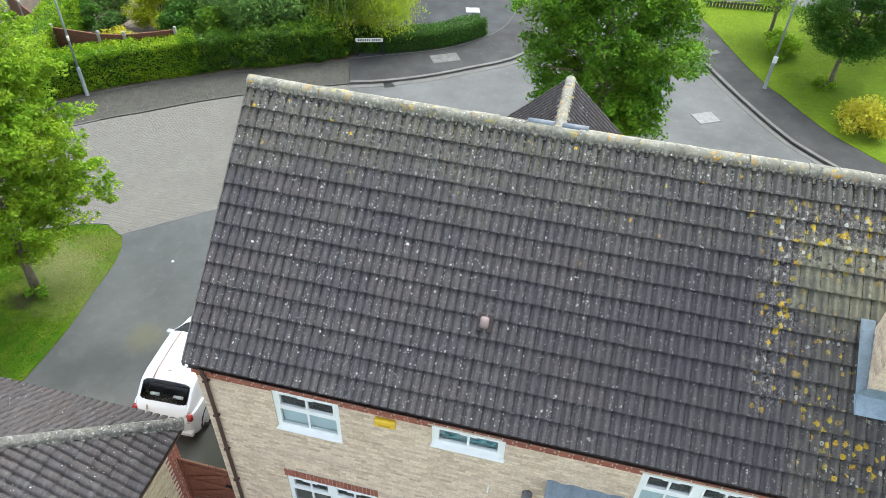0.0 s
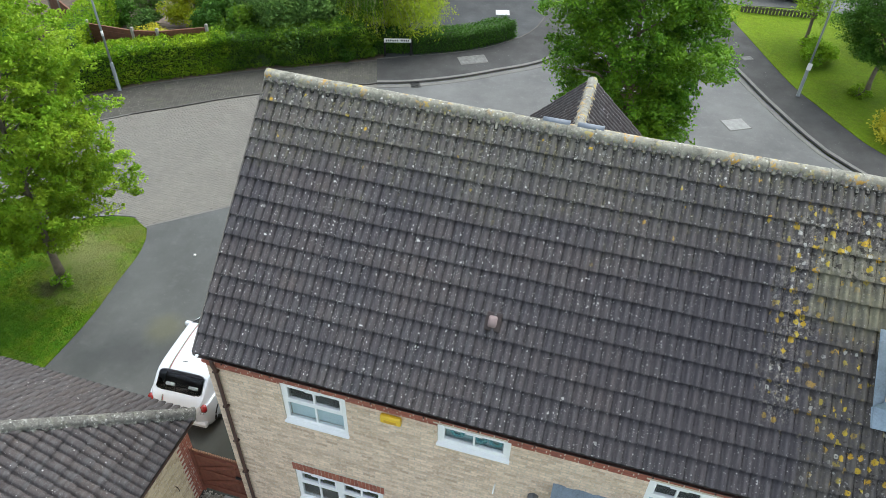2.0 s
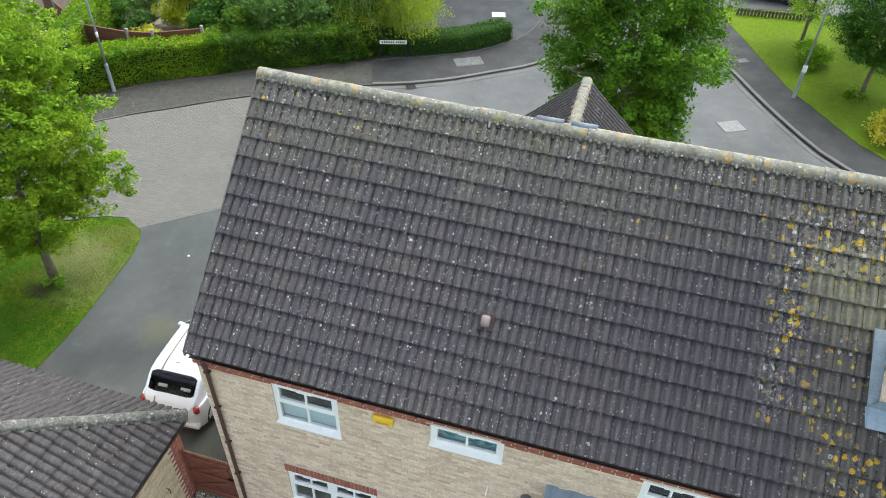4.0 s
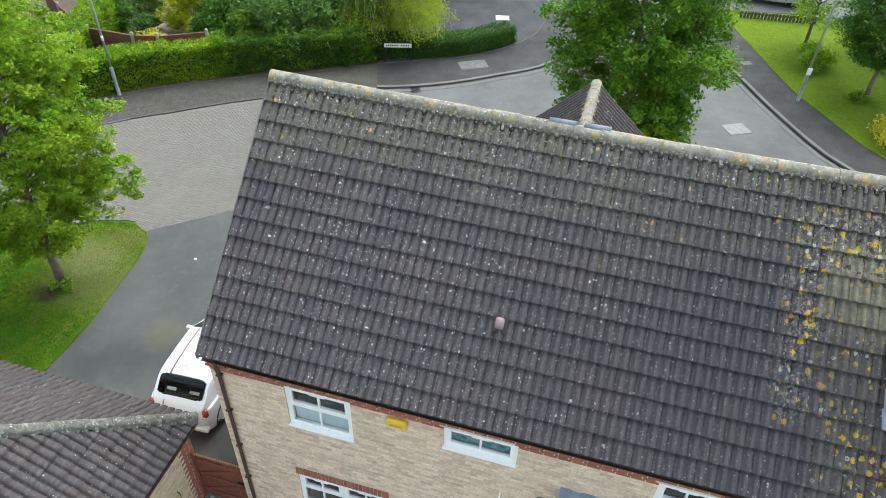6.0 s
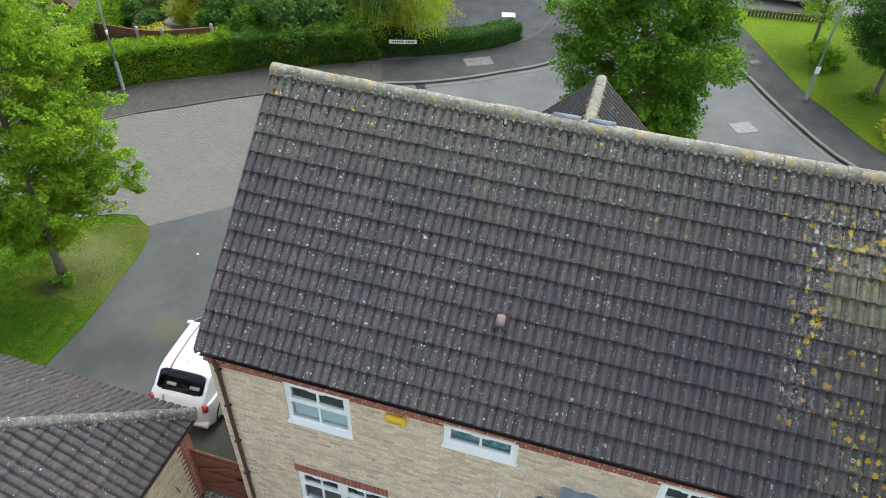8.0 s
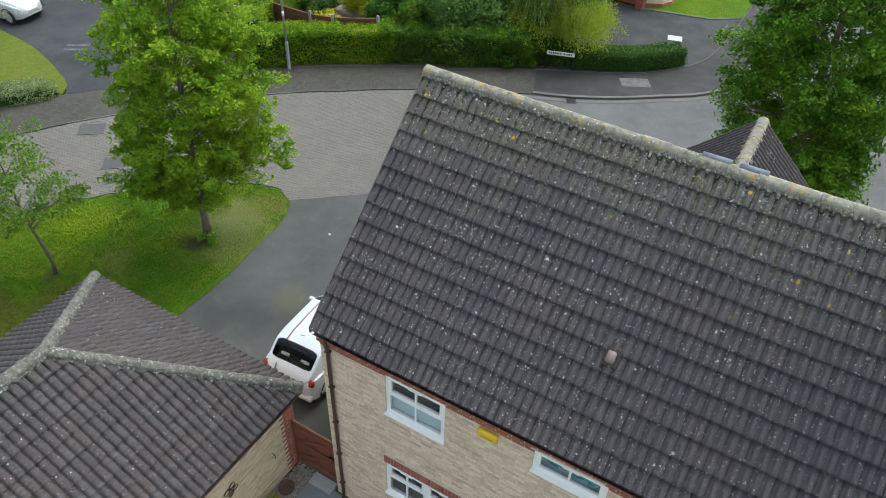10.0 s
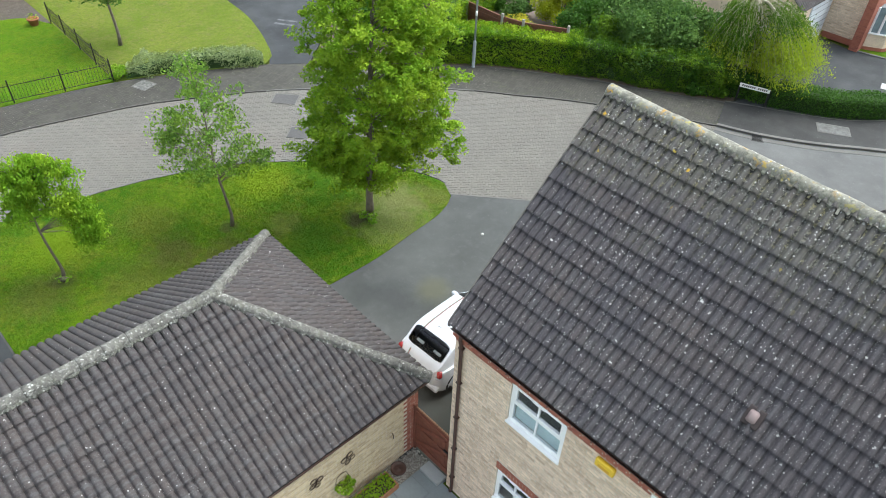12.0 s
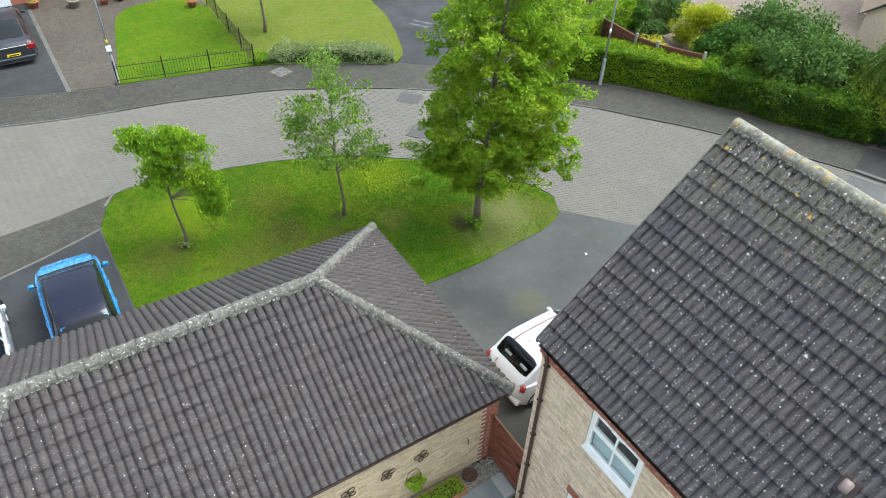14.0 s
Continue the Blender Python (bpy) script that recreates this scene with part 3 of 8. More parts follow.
M_PLATE = plain("yellow_plate", (0.75, 0.55, 0.02), 0.4)
M_STRIPE = plain("red_stripe", (0.34, 0.10, 0.11), 0.4)
M_STRIPEG = plain("green_stripe", (0.14, 0.26, 0.17), 0.4)
M_CABIN = plain("black_cabin", (0.006, 0.006, 0.007), 0.8)
M_TINTGLASS = glass_material("tinted_glass", (0.50, 0.55, 0.56))
M_WIRE = plain("rusty_wire", (0.05, 0.03, 0.022), 0.6, 0.4)
M_PINK = plain("pink_petal", (0.62, 0.06, 0.28), 0.6)
M_PLUM = plain("violet_petal", (0.25, 0.14, 0.5), 0.6)
M_WOODBOX = plain("planter_timber", (0.34, 0.16, 0.08), 0.8, vary=0.3)
M_DOORWHITE = plain("white_garage_door", (0.72, 0.76, 0.80), 0.4, vary=0.05)


# ---- mesh words ----
class Shape:
    """Collects vertices and faces of one mesh."""

    def __init__(self):
        self.v, self.f = [], []

    def add(self, verts, faces):
        k = len(self.v)
        self.v.extend(tuple(p) for p in verts)
        self.f.extend(tuple(i + k for i in face) for face in faces)
        return self

    def box(self, x0, x1, y0, y1, z0, z1, c=0.0):
        """A box; c takes the edges of its top and sides off."""
        if c <= 0:
            p = [(x, y, z) for z in (z0, z1) for y in (y0, y1) for x in (x0, x1)]
            return self.add(p, [(0, 2, 3, 1), (4, 5, 7, 6), (0, 1, 5, 4), (2, 6, 7, 3), (0, 4, 6, 2), (1, 3, 7, 5)])
        rings = []
        for z, d in ((z0, c), (z0 + c, 0), (z1 - c, 0), (z1, c)):
            a = c * 0.7
            rings.append([(x0 + d + a, y0 + d, z), (x1 - d - a, y0 + d, z), (x1 - d, y0 + d + a, z), (x1 - d, y1 - d - a, z),
                          (x1 - d - a, y1 - d, z), (x0 + d + a, y1 - d, z), (x0 + d, y1 - d - a, z), (x0 + d, y0 + d + a, z)])
        return self.rings(rings, True)

    def rings(self, rings, caps=True, closed=True):
        n = len(rings[0])
        verts = [p for r in rings for p in r]
        faces = []
        for i in range(len(rings) - 1):
            for j in range(n if closed else n - 1):
                a, b = i * n + j, i * n + (j + 1) % n
                faces.append((a, b, b + n, a + n))
        if caps:
            faces.append(tuple(reversed(range(n))))
            faces.append(tuple(range((len(rings) - 1) * n, len(rings) * n)))
        return self.add(verts, faces)

    def tube(self, pts, radii, n=8, caps=True):
        """A round bar along points."""
        pts = [Vector(p) for p in pts]
        if isinstance(radii, (int, float)):
            radii = [radii] * len(pts)
        rings = []
        for i, p in enumerate(pts):
            d = (pts[min(i + 1, len(pts) - 1)] - pts[max(i - 1, 0)]).normalized()
            side = d.cross(Vector((0, 0, 1)) if abs(d.z) < 0.9 else Vector((1, 0, 0))).normalized()
            up = side.cross(d)
            rings.append([tuple(p + (side * math.cos(a) + up * math.sin(a)) * radii[i]) for a in (2 * math.pi * k / n for k in range(n))])
        return self.rings(rings, caps)

    def lathe(self, profile, at=(0, 0, 0), n=16):
        """Turned round z: profile of (radius, height)."""
        rings = [[(at[0] + r * math.cos(2 * math.pi * k / n), at[1] + r * math.sin(2 * math.pi * k / n), at[2] + z) for k in range(n)] for r, z in profile]
        return self.rings(rings, True)

    def prism(self, poly, z0, z1):
        n = len(poly)
        verts = [(x, y, z0) for x, y in poly] + [(x, y, z1) for x, y in poly]
        faces = [(i, (i + 1) % n, n + (i + 1) % n, n + i) for i in range(n)]
        return self.add(verts, faces + [tuple(range(n, 2 * n)), tuple(reversed(range(n)))])

    def mesh(self, name, mat, smooth=False):
        me = bpy.data.meshes.new(name)
        me.from_pydata(self.v, [], self.f)
        me.materials.append(mat)
        if smooth:
            me.polygons.foreach_set("use_smooth", [True] * len(me.polygons))
        me.update()
        return me


def thing(name, at=(0, 0, 0), label="", category="", group="", turn=0.0, kind=""):
    ob = new(name)
    ob.empty_display_size = 0.2
    ob.matrix_basis = pose(*at, 0, 0, turn)
    return tagged(ob, label, category, group, kind)


def part(name, shape, mat, parent, label="", smooth=False, world_at=None):
    """One mesh under a thing or a part. world_at: the thing's place, where the shape is given in world metres."""
    ob = new(name, shape.mesh(name, mat, smooth) if isinstance(shape, Shape) else shape)
    ob.parent = parent
    if world_at is not None:
        ob.matrix_parent_inverse = Matrix.Translation(Vector(world_at)).inverted()
    return tagged(ob, label)


def solo(name, shape, mat, label="", category="", group="", kind="", smooth=False):
    return tagged(new(name, shape.mesh(name, mat, smooth)), label, category, group, kind)


def smooth_line(pts, step=0.5):
    """A curve through points of the plan."""
    out = []
    for i in range(len(pts) - 1):
        p0, p1, p2, p3 = (np.array(pts[min(max(k, 0), len(pts) - 1)], float) for k in (i - 1, i, i + 1, i + 2))
        n = max(1, int(np.linalg.norm(p2 - p1) / step))
        for k in range(n):
            t = k / n
            out.append(tuple(0.5 * (2 * p1 + (p2 - p0) * t + (2 * p0 - 5 * p1 + 4 * p2 - p3) * t * t + (3 * p1 - p0 - 3 * p2 + p3) * t ** 3)))
    return out + [tuple(float(c) for c in pts[-1])]


def offset_line(line, d):
    """The line moved sideways, d metres to its left."""
    out = []
    for i, p in enumerate(line):
        a, b = np.array(line[max(i - 1, 0)]), np.array(line[min(i + 1, len(line) - 1)])
        t = (b - a) / max(1e-6, np.linalg.norm(b - a))
        out.append((p[0] - t[1] * d, p[1] + t[0] * d))
    return out


def sheet(name, poly, z, mat, label, category, thick=0.05):
    bm = bmesh.new()
    vs = [bm.verts.new((x, y, z)) for x, y in poly]
    face = bm.faces.new(vs)
    if face.normal.z < 0 or sum((a[0] * b[1] - b[0] * a[1]) for a, b in zip(poly, poly[1:] + poly[:1])) < 0:
        face.normal_flip()
    ext = bmesh.ops.extrude_face_region(bm, geom=[face])
    bmesh.ops.translate(bm, vec=(0, 0, -thick), verts=[g for g in ext["geom"] if isinstance(g, bmesh.types.BMVert)])
    bmesh.ops.recalc_face_normals(bm, faces=bm.faces)
    bmesh.ops.triangulate(bm, faces=[f for f in bm.faces if len(f.verts) > 4])
    me = bpy.data.meshes.new(name)
    bm.to_mesh(me)
    bm.free()
    me.materials.append(mat)
    return tagged(new(name, me), label, category, kind="structure")


def strip(name, line_a, line_b, z, mat, label, category, thick=0.08):
    """A band of ground between two lines with as many points."""
    s = Shape()
    n = len(line_a)
    v = [(*p, z) for p in line_a] + [(*p, z) for p in line_b] + [(*p, z - thick) for p in line_a] + [(*p, z - thick) for p in line_b]
    f = []
    for i in range(n - 1):
        f += [(i, i + 1, n + i + 1, n + i), (2 * n + i, 2 * n + i + 1, i + 1, i), (n + i, n + i + 1, 3 * n + i + 1, 3 * n + i)]
    s.add(v, f)
    return solo(name, s, mat, label, category, kind="structure")


def resample(line, n):
    a = np.array(line)
    d = np.concatenate([[0], np.cumsum(np.linalg.norm(np.diff(a, axis=0), axis=1))])
    t = np.linspace(0, d[-1], n)
    return [(float(np.interp(q, d, a[:, 0])), float(np.interp(q, d, a[:, 1]))) for q in t]


# ---- ground ----
g = Shape().add([(-400, -400, -0.06), (400, -400, -0.06), (400, 400, -0.06), (-400, 400, -0.06)], [(0, 1, 2, 3)])
solo("ground", g, M_LAWN2, "grassy ground reaching out to the distance", "ground", kind="structure")

KERB = smooth_line([(-26.5, -22), (-24.2, -14), (-22.28, -7.42), (-21.77, -5.5), (-21.38, -3.49), (-21.05, -1.35), (-20.49, 0.81), (-19.8, 3.06), (-18.05, 6.53), (-16.67, 8.57), (-14.45, 11.4), (-12.18, 13.63), (-11.0, 14.5), (-9.89, 15.42), (-8.2, 16.62), (-6.0, 17.9), (-4.0, 18.95)])
KERB2 = smooth_line([(-4.0, 18.95), (-2.6, 19.5), (-0.9, 20.5), (0.7, 21.75), (2.1, 22.9), (3.0, 24.4), (3.4, 26.5), (3.5, 29), (3.5, 32), (3.5, 37), (3.5, 46), (3.5, 60)])
BACK = smooth_line([(-28.7, -22), (-26.5, -14), (-24.58, -7.11), (-23.82, -4.69), (-23.43, -2.99), (-23.14, -1.04), (-22.37, 2.53), (-21.1, 5.6), (-19.63, 8.39), (-17.3, 11.3), (-14.7, 14.12), (-13.4, 15.5), (-11.92, 16.63), (-9.28, 18.4), (-7.37, 19.37), (-4.75, 20.95)])
BACK2 = smooth_line([(-4.75, 20.95), (-3.66, 21.57), (-2.34, 22.27), (-0.86, 23.2), (0.5, 24.7), (1.25, 26.1), (1.5, 28.0), (1.6, 31), (1.65, 36), (1.7, 45), (1.7, 60)])
RKERB = smooth_line([(8.2, 60), (8.3, 45), (8.35, 38), (8.42, 33), (8.6, 29.5), (9.3, 27.43), (10.55, 25.17), (11.65, 22.9), (12.65, 21.07), (13.55, 19.6), (14.44, 18.6), (17.2, 16.4), (24, 13), (40, 9)])
RBACK = smooth_line([(9.4, 60), (9.45, 46), (9.5, 39), (9.62, 35), (9.9, 32.1), (11.36, 28.14), (12.87, 24.34), (13.85, 22.68), (14.75, 21.16), (15.77, 19.84), (18.5, 17.6), (25, 14.6), (40, 10.8)])

road = sheet("road_block_paved", KERB + [(-2.5, 14), (0.5, 8.0), (-2.0, 8.0), (-5.65, 9.67), (-7.7, 7.87), (-8.5, 4), (-12.5, -5), (-12.2, -12), (-12, -22)], -0.012, M_JOINT, "grey-brown block-paved road sweeping round a bend", "road")
sheet("road_tarmac", [(0.5, 8.0), (-2.5, 14)] + KERB2 + RKERB + [(40, 4), (14, 8)], 0.0, M_ROAD, "light grey worn tarmac road between pale kerbs", "road")
sheet("driveway", [(-7.72, 7.87), (-6.66, 8.8), (-5.65, 9.7), (-2.0, 11.5), (0.5, 11.5), (0.5, 0.2), (-1.1, 0.2), (-1.1, -0.2), (-7.9, -0.2), (-7.9, 5)], 0.012, M_DRIVE, "smooth grey tarmac driveway with dark and yellowish staining and painted shade by the gate", "driveway")
sheet("driveway", [(-14.25, -5.55), (-13.68, -7.18), (-13.3, -8.63), (-12.7, -12), (-12.4, -16), (-6.5, -16), (-6.5, -5.4)], 0.012, M_DARKTAR, "dark grey tarmac driveway beside the grass verge", "driveway")
n1 = 120
pk, pb = resample(KERB, n1), resample(BACK, n1)
strip("pavement", offset_line(pk, 0.06), pb, 0.032, M_PAVER2, "dark brown block-paved pavement with mossy joints", "pavement")
kf = min(range(n1), key=lambda i: abs(pk[i][1] + 3.4))
strip("kerb", pk[:kf + 1], offset_line(pk, 0.06)[:kf + 1], 0.033, M_EDGING, "dropped flush kerb before the drives", "kerb")
kd, kr = (min(range(n1), key=lambda i: abs(pk[i][1] - y)) for y in (6.9, 13.6))
strip("kerb", pk[kd:kr + 1], offset_line(pk, 0.06)[kd:kr + 1], 0.033, M_EDGING, "dropped flush kerb before the far drive", "kerb")
for k0, k1 in ((kf, kd), (kr, n1 - 1)):
    strip("kerb", pk[k0:k1 + 1], offset_line(pk, 0.06)[k0:k1 + 1], 0.046, M_KERBDARK, "low dark kerb edging along the block-paved road", "kerb")
strip("kerb_edging", offset_line(pb, -0.07), pb, 0.04, M_KERBDARK, "thin dark edging along the back of the pavement", "kerb")
q1 = 60
qk, qb = resample(KERB2, q1), resample(BACK2, q1)
sheet("pavement", offset_line(qk, 0.15) + qb[::-1], 0.085, M_PAVE, "dark grey tarmac pavement", "pavement", 0.08)
strip("kerb", qk, offset_line(qk, 0.15), 0.09, M_KERB, "pale concrete kerb beside the tarmac road", "kerb")
strip("kerb_channel", offset_line(qk, -0.32), offset_line(qk, -0.10), 0.012, M_KERB, "pale concrete channel blocks along the kerb", "kerb")
strip("kerb_edging", offset_line(qb, -0.06), qb, 0.1, M_KERBDARK, "thin dark edging along the back of the pavement", "kerb")
rk, rb = resample(RKERB, q1), resample(RBACK, q1)
strip("pavement", offset_line(rk, 0.15), rb, 0.10, M_PAVE, "dark grey tarmac pavement beside the lawn", "pavement")
strip("kerb", rk, offset_line(rk, 0.15), 0.11, M_KERB, "pale concrete kerb with a dark worn face", "kerb")
strip("kerb_channel", offset_line(rk, -0.28), offset_line(rk, -0.10), 0.012, M_KERB, "pale concrete channel blocks along the kerb", "kerb")
sheet("lawn", RBACK + [(40, 60)], 0.115, M_LAWN3, "bright green lawn beside the pavement", "lawn", 0.15)
sheet("driveway", [(9.85, 32.3), (13.5, 32.9), (26, 33.6), (26, 40), (9.6, 40), (9.6, 34)], 0.13, M_ROAD, "grey driveway with a parked car", "driveway", 0.1)
VERGE = smooth_line([(-14.22, -5.58), (-15.35, -5.15), (-15.9, -4.75), (-15.95, -3.7), (-15.55, -1.3), (-15.0, 0.9), (-14.1, 3.1), (-12.65, 5.1), (-11.1, 6.7), (-9.5, 7.75), (-8.3, 8.1), (-7.62, 7.75), (-7.2, 6.8), (-7.05, 5.4), (-6.88, 3.9), (-6.9, 2.0), (-7.05, 0.3)], 0.4) + [(-7.6, -0.5), (-7.6, -5.58)]
ve = offset_line([p for p in VERGE if p[0] < -7.9 and p[1] > -5.2 and not (p[1] < -0.4 and p[0] > -9)], 0.06)
vo = offset_line(ve, 0.07)
strip("verge_edging", [(p[0] + 0.03 * math.sin(i * 2.3), p[1] + 0.03 * math.cos(i * 3.1)) for i, p in enumerate(ve)], vo, 0.027, M_EDGING, "worn mossy stone edging between road and grass", "kerb")
sheet("grass_verge", VERGE, 0.04, M_GRASS, "green grass verge island with worn patches under the trees", "grass", 0.08)
strip("verge_edging", [(-14.3, -5.63), (-10.5, -5.63), (-6.8, -5.63)], [(-14.3, -5.59), (-10.5, -5.59), (-6.8, -5.59)], 0.03, M_KERBDARK, "thin concrete edging between drive and grass", "kerb")
strip("verge_edging", [(-14.35, -5.5), (-13.78, -7.2), (-13.4, -8.65), (-12.8, -12)], [(-14.27, -5.5), (-13.72, -7.17), (-13.34, -8.62), (-12.74, -12)], 0.027, M_EDGING, "thin concrete edging across the drive", "kerb")
strip("verge_edging", [(-7.74, 7.82), (-6.68, 8.74), (-5.66, 9.62), (-3.4, 11.5)], [(-7.78, 7.87), (-6.72, 8.79), (-5.70, 9.67), (-3.46, 11.55)], 0.018, M_EDGING, "thin pale edging between tarmac and block paving", "kerb")

sheet("pavement", [(-15.95, -4.8), (-15.77, -5.76), (-15.6, -6.67), (-15.4, -8.4), (-15.1, -12), (-12.85, -12), (-13.4, -8.65), (-13.8, -7.2), (-14.35, -5.5)], 0.02, M_PAVER2, "block-paved pavement strip before the drive", "pavement")
# far side: lawns, drives and garden soil
sheet("lawn", [(-23.5, -2.8), (-23.1, -1.0), (-22.45, 2.72), (-29.3, 2.95)] + smooth_line([(-29.3, 2.95), (-30.8, 2.2), (-31.25, 1.0), (-31.1, -0.3), (-30.3, -1.2), (-28.4, -1.75), (-26.2, -2.2), (-23.9, -2.75)], 0.3)[1:], 0.06, M_LAWN, "bright green front lawn behind a black metal fence", "lawn", 0.1)
sheet("lawn", smooth_line([(-22.4, 2.74), (-21.1, 5.6), (-19.75, 8.3), (-20.2, 8.9), (-21.4, 9.42), (-22.95, 9.95), (-25.0, 10.42), (-28.7, 10.65), (-34, 10.6)]) + [(-36, 3), (-29.3, 2.95)], 0.06, M_LAWN2, "yellowing green open front lawn", "lawn", 0.1)
sheet("driveway", [(-19.63, 8.39), (-18.6, 9.75), (-24.5, 16.6), (-38, 18), (-38, 10.5), (-28.7, 10.6), (-21.4, 9.3), (-20.2, 8.8)], 0.05, M_DARKTAR, "dark tarmac driveway curving behind the lawn", "driveway", 0.1)
sheet("driveway", [(-23.82, -4.69), (-24.58, -7.11), (-26.5, -14), (-36, -14), (-36, -4.8), (-33, -4.72)], 0.05, M_DARKTAR, "dark tarmac driveway with a parked car", "driveway", 0.1)
sheet("driveway", [(-23.43, -2.95), (-23.8, -4.6), (-33, -4.62), (-36, -4.7), (-36, 3), (-29.6, 3.0), (-29.6, -1.0), (-26.2, -2.0)], 0.052, M_PAVER3, "brown block-paved driveway scattered with moss", "driveway", 0.1)
strip("drive_edging", [(-23.75, -4.74), (-33, -4.76)], [(-23.75, -4.58), (-33, -4.58)], 0.058, M_KERB, "pale concrete edging between two drives", "kerb")
sheet("garden_soil", [(-18.6, 9.9), (-17.3, 11.35)] + BACK[BACK.index(min(BACK, key=lambda p: abs(p[0] + 14.7))):] + [(-4.4, 21.2), (-5.2, 28.5), (-5.2, 40), (-30, 40), (-24.5, 16.7)], 0.03, M_SOIL, "brown garden soil behind the hedge", "soil", 0.08)
sheet("garden_ground", [(-20.5, 21.8), (-17.5, 19.4), (-15.6, 18.2), (-14.0, 17.9), (-12.6, 21.0), (-10.0, 24.3), (-6.2, 25.5), (-5.6, 28.3), (-5.6, 39.5), (-29, 39.5)], 0.036, M_DRYSOIL, "dry pale brown garden ground", "soil", 0.08)
sheet("driveway", [p for p in BACK2 if p[1] < 29] + [(1.6, 32), (-0.2, 31.0), (-3.3, 30.1), (-5.1, 30.3), (-5.2, 28.4), (-4.5, 21.3)], 0.05, M_DARKTAR, "dark tarmac driveway behind the low hedge", "driveway", 0.1)
sheet("lawn", [(-3.1, 30.25), (0.3, 30.95), (1.6, 32), (1.65, 60), (-3.5, 60)], 0.07, M_LAWN, "small bright green lawn before the bay window", "lawn", 0.1)
strip("drive_edging", [(-3.2, 30.1), (0.3, 30.85), (1.6, 31.9)], [(-3.2, 30.22), (0.3, 30.97), (1.6, 32.02)], 0.09, M_KERB, "pale concrete edging along the small lawn", "kerb")
# garden side of the house
sheet("patio", [(-0.62, 0.3), (-0.62, -14), (30, -14), (30, 0.1), (0.0, 0.1), (0.0, 0.3)], 0.0, M_SLAB, "grey stone paving beside the house", "patio")
sheet("gravel_strip", [(-1.2, 0.3), (-1.2, -12), (-0.62, -12), (-0.62, 0.3)], 0.0, M_GRAVEL, "pale gravel strip along the garage wall", "gravel")


# ---- roofs ----
def roof_tile_mesh(name, tw, gauge, rolls, bulge, mat, wave, lip):
    """A rolled tile: its top, and a lower edge with a shadow gap below it."""
    if wave:
        one = [(0, 0.0), (0.13, 0.0), (0.24, 0.14), (0.34, 0.62), (0.45, 0.94), (0.56, 1.0), (0.67, 0.94), (0.78, 0.62), (0.88, 0.14)]
    else:
        one = [(0, 0), (0.08, 0.0), (0.12, 0.35), (0.22, 0.78), (0.40, 1.0), (0.62, 1.0), (0.82, 0.78), (0.95, 0.35)]
    prof = [((r + q) * tw * 0.976 / rolls, bulge * h) for r in range(rolls) for q, h in one] + [(tw * 0.976, 0.0)]
    n = len(prof)
    v = [(x, 0, h + lip) for x, h in prof] + [(x, gauge + 0.05, h + 0.002) for x, h in prof]
    v += [(x, 0, h + lip) for x, h in prof] + [(x, 0.002, h + lip - 0.013) for x, h in prof] + [(x, 0.055, h * 0.85) for x, h in prof]
    f = []
    for i in range(n - 1):
        f += [(3 * n + i, 3 * n + i + 1, 2 * n + i + 1, 2 * n + i), (i, i + 1, n + i + 1, n + i), (4 * n + i, 4 * n + i + 1, 3 * n + i + 1, 3 * n + i)]
    f += [(3 * n, 2 * n, n), (3 * n - 1, 4 * n - 1, 2 * n - 1)]
    soft = [k % 3 == 1 and k < 3 * (n - 1) for k in range(len(f))]
    me = Shape().add(v, f).mesh(name, mat, True)
    me.polygons.foreach_set("use_smooth", soft)
    rise = np.array([h for x, h in prof] * 4 + [h * 0.85 for x, h in prof])
    return me, np.array(v), f, rise, soft


